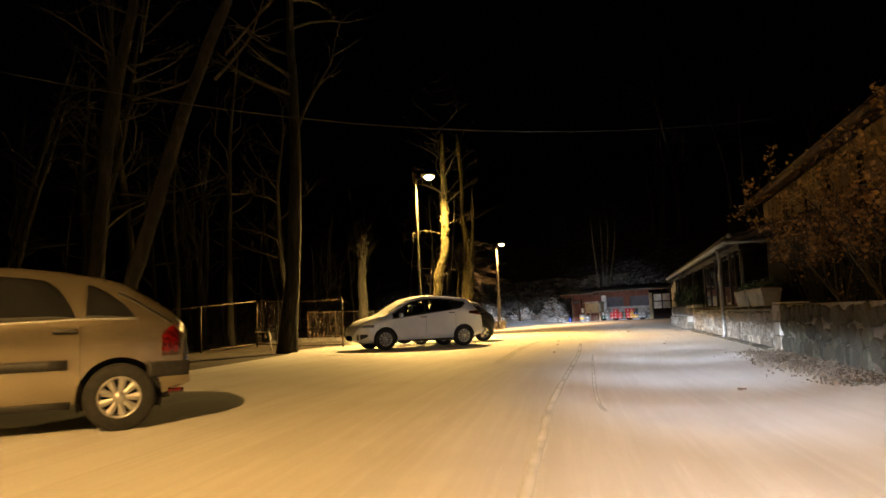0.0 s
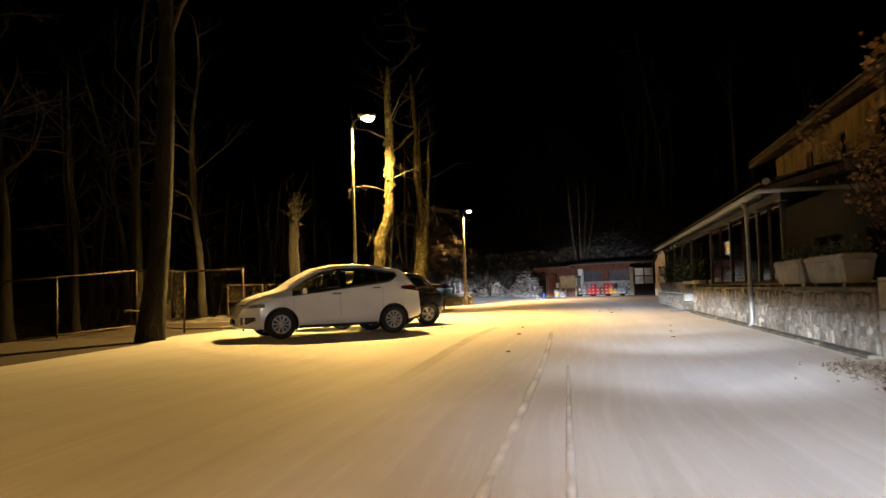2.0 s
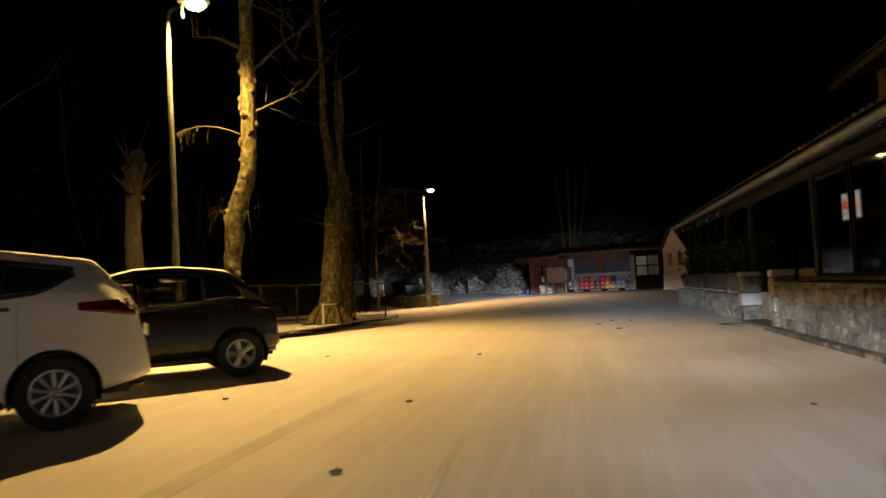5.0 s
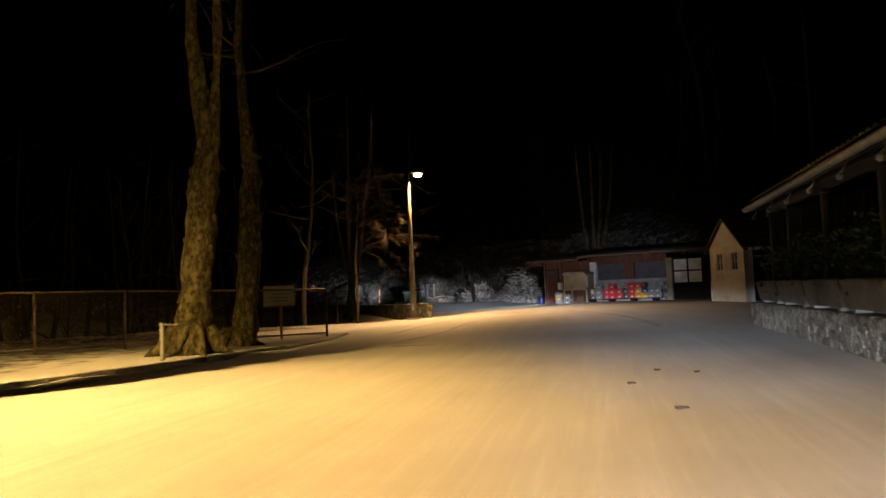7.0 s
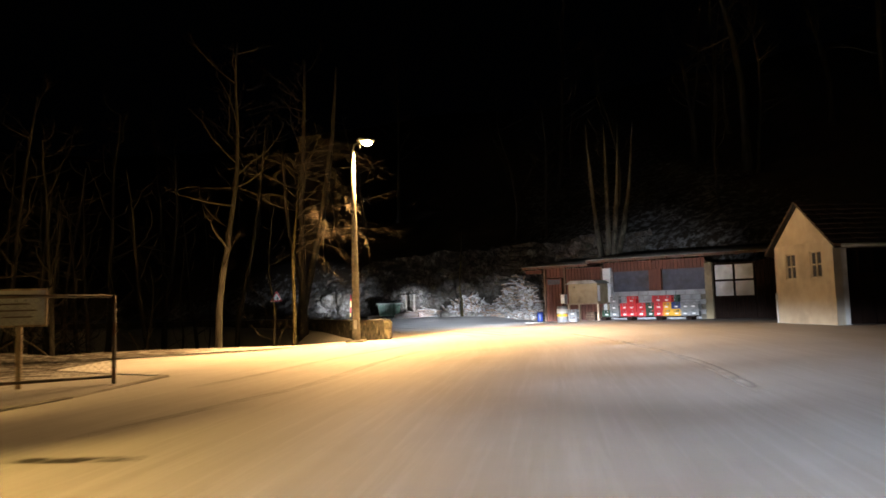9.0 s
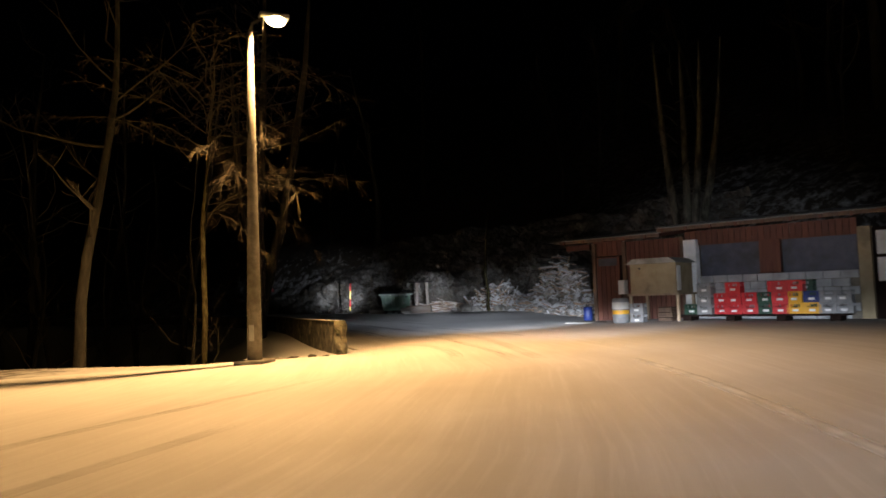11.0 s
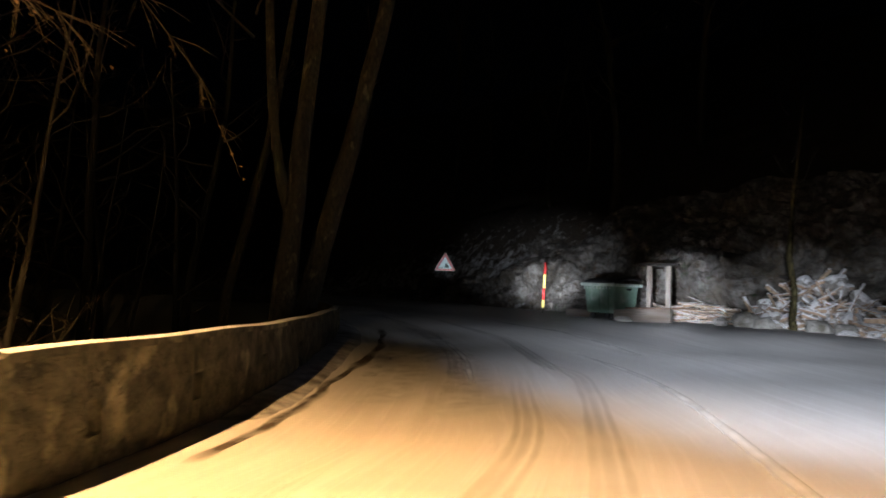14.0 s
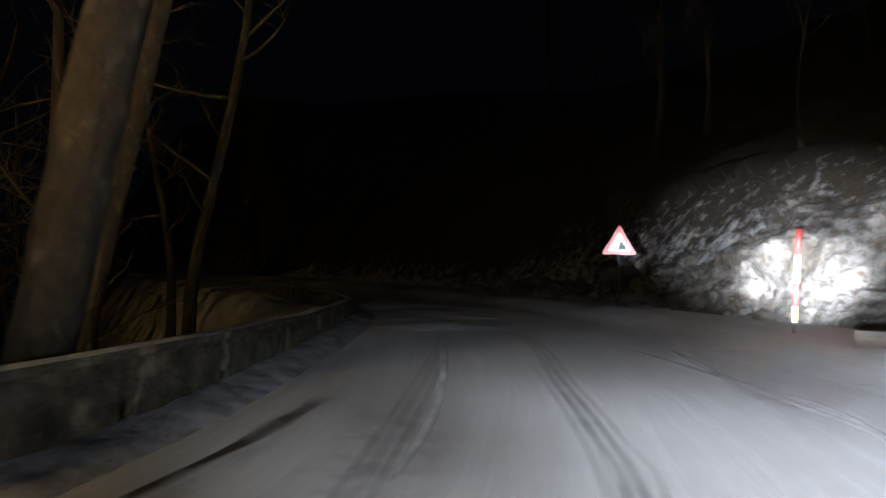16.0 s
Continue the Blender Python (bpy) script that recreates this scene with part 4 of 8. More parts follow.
for s0, s1 in ((5.35, 7.35), (7.35, 10.5), (10.5, 13.65)):
    n = 2
    for k in range(n):
        a = s0 + (s1 - s0) * k / n
        b = s0 + (s1 - s0) * (k + 1) / n
        bm = bm_new()
        box(bm, (0.34, (a + b) / 2, 1.72), (0.008, b - a - 0.14, 1.56))
        pane = part("pane", bm, M_GLASS, veranda, "large clear window pane")
        pane.visible_shadow = False
        bm = bm_new()
        for c, size in (((0.34, a + 0.06, 1.72), (0.05, 0.04, 1.58)), ((0.34, b - 0.06, 1.72), (0.05, 0.04, 1.58)), ((0.34, (a + b) / 2, 0.95), (0.05, b - a - 0.1, 0.05)), ((0.34, (a + b) / 2, 2.49), (0.05, b - a - 0.1, 0.05))):
            box(bm, c, size, None, 0.004)
        part("pane_frame", bm, M_BROWNDOOR, veranda)
bm = bm_new()
box(bm, (2.2, 14.0, 0.30), (3.7, 27.4, 0.62), None, 0.01)
part("terrace_floor", bm, M_CONC, veranda, "grey concrete terrace floor")
for k in range(19):
    bm = bm_new()
    box(bm, (0.49 + 0.178 * k, 27.26, 1.55 + 0.02 * k), (0.17, 0.03, 1.94 + 0.04 * k), None, 0.004)
    part("end_board", bm, M_DARKPOST, veranda, "dark timber board closing the end")
for k in range(6):
    s = 19.4 + 1.5 * k
    bm = bm_new()
    tube(bm, [(0.02, s, 2.60), (-0.02, s, 2.52), (-0.06, s, 2.46)], [0.012, 0.012, 0.02], 8)
    bmesh.ops.create_uvsphere(bm, u_segments=12, v_segments=8, radius=0.05, matrix=Matrix.Translation((-0.07, s, 2.42)))
    part("lantern", bm, M_GREYPL, veranda, "small unlit grey globe lantern under the eaves", True)

sign = thing("illuminated_sign", wall_pose(13.4, 0.80, 1.98), "small lit white sign with red and yellow shapes", "sign")
bm = bm_new()
box(bm, (0.03, 0, 0), (0.08, 0.80, 0.46), None, 0.015)
part("case", bm, M_DARKMETAL, sign)
bm = bm_new()
box(bm, (-0.016, 0, 0), (0.008, 0.74, 0.40), None, 0.002)
part("face", bm, M_SIGNLIT, sign, "pale lit face")
bm = bm_new()
box(bm, (-0.024, 0.2, 0.02), (0.006, 0.24, 0.13), Matrix.Rotation(0.2, 4, "X"), 0.002)
part("red_shape", bm, M_SIGNRED, sign, "red shape")
bm = bm_new()
prism(bm, [(0.30 * math.cos(a) * 0.8 - 0.06, 0.12 * math.sin(a) + 0.03) for a in np.linspace(0, 2 * math.pi, 15)[:-1]], 0.006, Matrix.Translation((-0.021, 0, 0)) @ Matrix.Rotation(radians(90), 4, "Z"))
part("yellow_shape", bm, M_SIGNYEL, sign, "yellow shape")
for y in (0.3, -0.3):
    bm = bm_new()
    tube(bm, [(0.07, y, 0.1), (0.07, y, 0.62)], 0.012, 6)
    part("hanger", bm, M_DARKMETAL, sign)


def facade(width, z0, z1, openings, thick=0.35):
    """Wall pieces around openings (s0, s1, z0, z1), in the wall's own plane."""
    bm = bm_new()
    cuts = sorted({0.0, width, *(v for o in openings for v in o[:2])})
    for a, b in zip(cuts, cuts[1:]):
        solid, z = [], z0
        for o in sorted((o for o in openings if o[0] <= a + 1e-6 and o[1] >= b - 1e-6), key=lambda o: o[2]):
            solid.append((z, o[2]))
            z = o[3]
        solid.append((z, z1))
        for c, d in solid:
            if d - c > 0.01:
                box(bm, (thick / 2, (a + b) / 2, (c + d) / 2), (thick, b - a, d - c))
    bmesh.ops.remove_doubles(bm, verts=bm.verts, dist=0.0005)
    return bm


house = thing("house", wall_pose(-6.0, 3.9), "two-storey ochre rendered house behind the veranda", "house")
WIN = [(2.2, 3.2), (5.6, 6.6), (9.0, 10.0), (12.4, 13.4), (15.6, 16.5), (18.6, 19.4), (21.6, 22.3)]
openings = [(a, b, 4.15, 5.15) for a, b in WIN] + [(a, b, 0.9, 2.3) for a, b in ((9.5, 12.5), (14.5, 17.5), (19.5, 22.0))]
part("wall", facade(26.2, 3.902, 5.62, [o for o in openings if o[2] > 3]), M_OCHRE, house, "ochre rendered upper wall")
# much darker than the ochre wall, up to the veranda roof
part("wall", facade(26.2, -0.2, 3.9, [o for o in openings if o[2] < 3]), M_LOWERWALL, house, "dark lower wall below the veranda roof")
bm = bm_new()
box(bm, (5.2, 26.05, 2.7), (9.7, 0.3, 5.8))
box(bm, (5.2, 0.15, 2.7), (9.7, 0.3, 5.8))
box(bm, (10.0, 13.1, 2.7), (0.3, 26.2, 5.8))
box(bm, (5.2, 13.1, 3.2), (9.6, 25.8, 0.2))
part("other_walls", bm, M_OCHRE, house)
for a, b, c, d in openings:
    w = bm_new()
    for p, q in (((0.16, (a + b) / 2, c + 0.03), (0.07, b - a - 0.004, 0.06)), ((0.16, (a + b) / 2, d - 0.03), (0.07, b - a - 0.004, 0.06)), ((0.16, a + 0.032, (c + d) / 2), (0.07, 0.06, d - c - 0.124)), ((0.16, b - 0.032, (c + d) / 2), (0.07, 0.06, d - c - 0.124)), ((0.16, (a + b) / 2, (c + d) / 2), (0.05, 0.05, d - c - 0.124))):
        box(w, p, q, None, 0.004)
    frame_part = part("window", w, M_BROWNDOOR, house, "dark brown window frame")
    w = bm_new()
    box(w, (0.17, (a + b) / 2, (c + d) / 2), (0.01, b - a - 0.1, d - c - 0.1))
    part("pane", w, M_CARGLASS, frame_part, "unlit window pane")
    w = bm_new()
    box(w, (-0.03, (a + b) / 2, c - 0.03), (0.22, b - a + 0.2, 0.05), None, 0.008)
    part("sill", w, M_CONC, frame_part)
bm = bm_new()
tiled(bm, -0.5, 26.9, -0.85, 5.58, 5.1, 8.2)
prism(bm, [(5.1, 8.2), (11.0, 5.6), (11.0, 5.45), (5.1, 8.05)], 27.4, Matrix.Translation((0, -0.5, 0)))
part("roof_tiles", bm, M_TILE, house, "dark clay roof tiles")
bm = bm_new()
prism(bm, [(-0.85, 5.56), (5.1, 8.18), (5.1, 8.02), (-0.85, 5.42)], 27.4, Matrix.Translation((0, -0.5, 0)))
part("eaves_boarding", bm, M_BROWN, house)
for k in range(33):
    bm = bm_new()
    box(bm, (-0.32, -0.2 + k * 0.83, 5.66), (1.15, 0.09, 0.13), Matrix.Rotation(-0.415, 4, "Y"), 0.006)
    part("rafter_end", bm, M_BROWN, house)
for y0 in (0.15, 26.05):
    bm = bm_new()
    prism(bm, [(0.2, 5.6), (10.0, 5.6), (5.1, 7.95)], 0.3, Matrix.Translation((0, y0 - 0.15, 0)))
    part("gable", bm, M_OCHRE, house)


# ---- cream garage ----
def prism_faces(bm, corners):
    """A block from eight corners: four above, four below."""
    vs = [bm.verts.new(p) for p in corners]
    for f in ((0, 1, 2, 3), (7, 6, 5, 4), (0, 4, 5, 1), (1, 5, 6, 2), (2, 6, 7, 3), (3, 7, 4, 0)):
        bm.faces.new([vs[i] for i in f])
    bmesh.ops.recalc_face_normals(bm, faces=bm.faces[:])


def lattice(bm, place, us, vs):
    """A flat frame of bars: every other strip in both directions is open."""
    node = [[bm.verts.new(place(u, v)) for v in vs] for u in us]
    for i in range(len(us) - 1):
        for k in range(len(vs) - 1):
            if i % 2 == 0 or k % 2 == 0:
                bm.faces.new((node[i][k], node[i + 1][k], node[i + 1][k + 1], node[i][k + 1]))


def garage():
    g = thing("garage", pose(16.0, 60.0, float(lot(16, 60)) + 0.02, 0, 0, 8.5), "small cream rendered garage with gabled end and brown door", "garage")
    width, depth, eave, ridge = 7.0, 3.1, 2.42, 3.62
    win = [(0.55, 1.15, 1.35, 2.16), (1.9, 2.5, 1.35, 2.16)]
    part("gable_wall", facade(depth, -0.2, eave, win, 0.24), M_CREAM, g, "cream rendered gable wall")
    bm = bm_new()
    prism(bm, [(0.0, eave), (depth, eave), (depth / 2, ridge)], -0.24, Matrix.Rotation(radians(90), 4, "Z"))
    part("gable", bm, M_CREAM, g)
    for a, b, c, d in win:
        w = bm_new()
        lattice(w, lambda u, v: (0.05, u, v), (a + 0.002, a + 0.052, (a + b) / 2 - 0.02, (a + b) / 2 + 0.02, b - 0.052, b - 0.002), (c + 0.002, c + 0.05, (c + d) / 2 - 0.02, (c + d) / 2 + 0.02, d - 0.05, d - 0.002))
        f = part("window", w, M_CREAM, g, "small cream framed four-pane window")
        mod = f.modifiers.new("thickness", "SOLIDIFY")
        mod.thickness, mod.offset = 0.06, 0
        w = bm_new()
        box(w, (0.06, (a + b) / 2, (c + d) / 2), (0.01, b - a - 0.08, d - c - 0.08))
        part("pane", w, M_DARK, f)
    pieces("wall", [((0.20, 0.12, 1.12), (0.38, 0.24, 2.64)), ((5.0, 0.12, 1.12), (4.0, 0.24, 2.64)), ((width / 2, depth - 0.12, 1.12), (width - 0.02, 0.24, 2.64)),
                    ((width - 0.12, depth / 2, 1.12), (0.24, depth - 0.5, 2.64))], M_WHITE, g, 0.003, "white painted wall")
    pieces("lintel", [((1.70, 0.12, 2.31), (2.62, 0.24, 0.26))], M_WHITE, g, 0.003)
    door = bm_new()
    box(door, (1.70, 0.215, 0.72), (2.60, 0.02, 1.40))
    box(door, (1.70, 0.20, 1.42), (2.62, 0.06, 0.08), None, 0.006)
    box(door, (1.70, 0.20, 2.13), (2.62, 0.06, 0.08), None, 0.006)
    for k in range(7):
        box(door, (0.39 + 2.62 * k / 6, 0.20, 1.78), (0.06, 0.06, 0.64), None, 0.004)
    d = part("door", door, M_BROWNDOOR, g, "dark brown boarded garage door with a row of panes")
    for k in range(6):
        w = bm_new()
        box(w, (0.39 + 2.62 * (k + 0.5) / 6, 0.205, 1.78), (2.62 / 6 - 0.05, 0.01, 0.64))
        part("pane", w, M_CARGLASS, d)
    pieces("board", [((0.39 + 2.62 * (k + 0.5) / 6, 0.19, 0.70), (2.62 / 6 - 0.012, 0.05, 1.38)) for k in range(6)], M_BROWNDOOR, d, 0.006)
    for y0, z0, y1, z1 in ((-0.32, eave - 0.22, depth / 2, ridge + 0.06), (depth + 0.32, eave - 0.22, depth / 2, ridge + 0.06)):
        bm = bm_new()
        prism_faces(bm, [(x, y, z + h) for h in (0.0, -0.05) for x, y, z in ((-0.14, y0, z0), (7.14, y0, z0), (7.14, y1, z1), (-0.14, y1, z1))])
        roof = part("roof", bm, M_DARKPOST, g, "dark tiled roof slope")
        n = 9
        dy, dz = (y1 - y0) / n, (z1 - z0) / n
        shapes = []
        for k in range(3):
            bm = bm_new()
            lift = 0.03 + 0.008 * k
            prism_faces(bm, [(0, 0, lift + 0.04), (0.358, 0, lift + 0.04), (0.358, dy, dz + lift), (0, dy, dz + lift), (0, 0, 0.003), (0.358, 0, 0.003), (0.358, dy, dz + 0.003), (0, dy, dz + 0.003)])
            shapes.append(mesh_of("tile", bm, M_TILE))
        for k in range(n):
            for j in range(20):
                tile = new("tile", shapes[(j * 7 + k * 3) % 3])
                tile.parent = roof
                tile.matrix_local = Matrix.Translation((-0.16 + j * 0.366, y0 + dy * k, z0 + dz * k))
    bm = bm_new()
    tube(bm, [(0.05, -0.34, eave - 0.2), (width, -0.34, eave - 0.2)], 0.055, 10)
    part("gutter", bm, M_GREYPAINT, g, "", True)
    bm = bm_new()
    tube(bm, [(-0.07, 3.0, 0.0), (-0.07, 3.0, 0.95)], 0.03, 8)
    part("pipe", bm, M_WHITE, g, "short white pipe", True)
    return g


garage()


# ---- long shed with store bay ----
SHED = pose(8.75, 74.3, 0.0, 0, 0, math.degrees(math.atan2(-0.538, 0.843)))
shed = thing("shed", SHED, "long low red-brown timber and block shed with lean-to roof", "shed")
bm = bm_new()
box(bm, (5.1, 1.7, -0.02), (11.2, 5.8, 0.18), None, 0.015)
part("slab", bm, M_CONC, shed, "grey concrete slab with a raised edge")
bm = bm_new()
box(bm, (0.45, 0.05, 1.08), (0.86, 0.05, 2.12), None, 0.006)
door = part("door", bm, M_REDWOOD, shed, "red-brown boarded door")
bm = bm_new()
tube(bm, [(0.78, -0.005, 1.0), (0.78, -0.06, 1.0), (0.68, -0.06, 1.0)], 0.012, 6)
part("handle", bm, M_DARKMETAL, door)
bm = bm_new()
box(bm, (0.46, -0.004, 1.97), (0.66, 0.012, 0.24), None, 0.003)
part("transom_pane", bm, M_DARK, door, "dark pane above the door")
pieces("board", [((0.12 + k * 0.17, 0.015, 1.08), (0.155, 0.03, 2.10)) for k in range(5)], M_REDWOOD, door)
pieces("post", [((x, 0.02, 1.30), (0.12, 0.12, 2.6)) for x in (-0.03, 1.06, 3.0)], M_BROWN, shed, 0.008, "dark timber post")
pieces("board", [((1.18 + k * 0.16, 0.06, 1.34), (0.148, 0.03, 2.5)) for k in range(12)] + [((-0.02 + k * 0.18, 0.06, 2.42), (0.168, 0.03, 0.5)) for k in range(6)]
       + [((3.14 + k * 0.165, 0.10, 2.52), (0.153, 0.03, 0.44)) for k in range(28)], M_REDWOOD, shed)
bm = bm_new()
box(bm, (3.27, 0.03, 1.28), (0.38, 0.30, 2.40), None, 0.012)
part("white_pillar", bm, M_WHITE, shed, "white painted masonry pillar")
bm = bm_new()
box(bm, (7.86, 0.03, 1.28), (0.30, 0.30, 2.40), None, 0.012)
part("pillar", bm, M_PLY, shed, "cream rendered pillar")
courses = []
rnd = random.Random(3)
for j in range(6):
    for k in range(10):
        x0 = 3.47 + k * 0.42 + (0.21 if j % 2 else 0) - 0.21
        x1 = min(max(x0 + 0.408, 3.47), 7.70)
        x0 = min(max(x0, 3.47), 7.70)
        if x1 - x0 > 0.05:
            courses.append((((x0 + x1) / 2, 0.10 + rnd.uniform(-0.006, 0.006), 0.10 + j * 0.215 + 0.10), (x1 - x0, 0.2, 0.203)))
pieces("block", courses, M_PLASTER, shed, 0.006)
bm = bm_new()
box(bm, (5.58, 0.13, 0.72), (4.24, 0.14, 1.28))
part("block_joints", bm, M_MORTAR, shed)
for x0, x1 in ((3.47, 5.22), (5.78, 7.71)):
    bm = bm_new()
    box(bm, ((x0 + x1) / 2, 0.24, 1.85), (x1 - x0, 0.03, 0.94), None, 0.004)
    for z in (1.6, 1.85, 2.1):
        box(bm, ((x0 + x1) / 2, 0.22, z), (x1 - x0, 0.02, 0.012))
    part("shutter", bm, M_BLUEGREY, shed, "blue-grey shuttered window panel")
bm = bm_new()
box(bm, (5.50, 0.08, 1.86), (0.56, 0.10, 0.94), None, 0.008)
part("mid_panel", bm, M_REDWOOD, shed, "red-brown board panel between the shutters")
pieces("wall", [((6.6, 1.9, 1.3), (7.2, 0.06, 2.5)), ((-0.02, 2.4, 1.3), (0.06, 4.6, 2.5)), ((10.55, 2.2, 1.3), (0.12, 4.6, 2.5)), ((5.2, 4.6, 1.3), (10.6, 0.12, 2.5))], M_BROWN, shed)
# one frame of stiles and rails
leaf = bm_new()
xs, zs = (8.025, 8.095, 8.825, 8.895, 9.625, 9.695), (0.06, 0.145, 0.985, 1.055, 1.665, 1.735, 2.365, 2.435)
node = [[leaf.verts.new((x, 0.03, z)) for z in zs] for x in xs]
for i in range(5):
    for k in range(7):
        if i % 2 == 0 or k % 2 == 0:
            leaf.faces.new((node[i][k], node[i + 1][k], node[i + 1][k + 1], node[i][k + 1]))
dd = part("double_door", leaf, M_BROWNDOOR, shed, "dark brown double door with four white panes")
mod = dd.modifiers.new("thickness", "SOLIDIFY")
mod.thickness, mod.offset = 0.07, 0
pieces("board", [((8.16 + k * 0.155, 0.05, 0.56), (0.145, 0.03, 0.86)) for k in range(10)], M_BROWNDOOR, dd)
for x in (8.46, 9.26):
    for z in (1.36, 2.05):
        bm = bm_new()
        box(bm, (x, 0.05, z), (0.72, 0.012, 0.60), None, 0.002)
        part("pane", bm, M_WHITE, dd, "white blanked door pane")
pieces("dark_board", [((9.80 + k * 0.165, 0.05, 1.30), (0.155, 0.03, 2.42)) for k in range(5)], M_BROWNDOOR, shed, 0.004, "dark weathered brown board")
# lean-to roof: corrugated sheets on rafters, in two heights
for x0, x1, z in ((-0.95, 2.62, 2.72), (2.50, 10.95, 2.86)):
    bm = bm_new()
    n = int((x1 - x0) / 0.038)
    grid = []
    for y, dz in ((-0.75, 0.0), (2.0, 0.30), (4.9, 0.60)):
        grid.append([(x0 + (x1 - x0) * k / n, y, z + dz + 0.018 * math.sin(k * math.pi / 2)) for k in range(n + 1)])
    sheet(bm, grid)
    ob = part("roof_sheet", bm, M_SHEET, shed, "grey corrugated roofing sheet", True)
    mod = ob.modifiers.new("thickness", "SOLIDIFY")
    mod.thickness = 0.006
    bm = bm_new()
    box(bm, ((x0 + x1) / 2, -0.64, z - 0.06), (x1 - x0 - 0.04, 0.035, 0.10), None, 0.004)
    part("eaves_board", bm, M_BROWN, shed)
    k = 0
    while x0 + 0.2 + k * 0.72 < x1:
        bm = bm_new()
        box(bm, (x0 + 0.2 + k * 0.72, 1.95, z + 0.20), (0.07, 5.3, 0.11), Matrix.Rotation(0.108, 4, "X"), 0.004)
        part("rafter", bm, M_REDWOOD, shed)
        k += 1
bm = bm_new()
box(bm, (-0.55, -0.10, 2.50), (0.9, 0.10, 0.18), None, 0.01)
part("bracket_beam", bm, M_REDWOOD, shed, "short red-brown bracket beam")


def at_shed(x, y, z=0.07, turn=0.0):
    return SHED @ pose(x, y, z, 0, 0, turn)


# things in front of the shed
def bench():
    b = thing("low_bench", at_shed(5.55, -1.15), "long low dark timber bench carrying crates", "bench")
    for y in (-0.22, 0.0, 0.22):
        bm = bm_new()
        box(bm, (0, y, 0.20), (4.25, 0.20, 0.045), None, 0.006)
        part("slat", bm, M_BROWNDOOR, b)
    for x in (-1.9, -0.7, 0.6, 1.85):
        bm = bm_new()
        box(bm, (x, 0, 0.088), (0.24, 0.55, 0.175), None, 0.012)
        part("block", bm, M_BROWNDOOR, b, "dark timber block foot")


bench()


def crate(material, label):
    """A bottle crate: walls with hand slots and ribs, and an inner grid."""
    c = thing("bottle_crate", pose(0, 0, 0), label, "crate", "bottle crates on the bench")
    bm = bm_new()
    w, d, h, t = 0.40, 0.30, 0.285, 0.014
    for sy in (-1, 1):
        box(bm, (0, sy * (d - t) / 2, 0.085), (w, t, 0.17), None, 0.003)
        box(bm, (0, sy * (d - t) / 2, h - 0.02), (w, t, 0.04), None, 0.003)
        for x in (-0.155, 0.155):
            box(bm, (x, sy * (d - t) / 2, 0.205), (0.09, t, 0.08))
        for x in (-0.19, -0.065, 0.065, 0.19):
            box(bm, (x, sy * (d / 2 + 0.002), 0.12), (0.014, 0.008, 0.22))
    for sx in (-1, 1):
        box(bm, (sx * (w - t) / 2, 0, 0.085), (t, d - 2 * t, 0.17), None, 0.003)
        box(bm, (sx * (w - t) / 2, 0, h - 0.02), (t, d - 2 * t, 0.04), None, 0.003)
    box(bm, (0, 0, 0.012), (w - 2 * t, d - 2 * t, 0.02))
    part("shell", bm, material, c)
    bm = bm_new()
    for x in (-0.1, 0.0, 0.1):
        box(bm, (x, 0, 0.10), (0.006, d - 2 * t - 0.002, 0.15))
    for y in (-0.045, 0.045):
        box(bm, (0, y, 0.10), (w - 2 * t - 0.002, 0.006, 0.15))
    part("dividers", bm, M_BLACKPLASTIC, c)
    bm = bm_new()
    box(bm, (0, -d / 2 - 0.004, 0.09), (0.14, 0.006, 0.06), None, 0.002)
    part("label_patch", bm, M_SIGNWHITE, c, "pale printed patch")
    return c


KINDS = {"r": crate(M_RED, "red plastic bottle crate in a stack"), "y": crate(M_YELLOW, "yellow plastic bottle crate in a stack"), "b": crate(M_BLUE, "blue plastic bottle crate in a stack"),
         "g": crate(M_GREENPL, "dark green plastic bottle crate in a stack"), "w": crate(M_GREYPL, "grey plastic bottle crate in a stack")}
used = set()
rnd = random.Random(8)
for x, y, stack in ((3.72, -1.1, "g"), (4.13, -1.18, "www"), (4.55, -1.05, "rr"), (4.93, -1.16, "rrr"), (5.33, -1.12, "rr"), (5.72, -1.08, "gg"), (6.10, -1.14, "rrr"), (6.45, -1.13, "yyr"), (6.62, -0.84, "ggg"), (6.86, -1.15, "yb"), (7.22, -1.14, "ww"), (7.56, -1.12, "ww"), (5.9, -0.82, "rrr"), (4.7, -0.80, "rr")):
    for k, kind in enumerate(stack):
        m = at_shed(x + rnd.uniform(-0.01, 0.01), y, 0.07 + 0.225 + 0.288 * k, rnd.uniform(-3, 3))
        if kind in used:
            copy_thing(KINDS[kind], m)
        else:
            KINDS[kind].matrix_world = m
            used.add(kind)


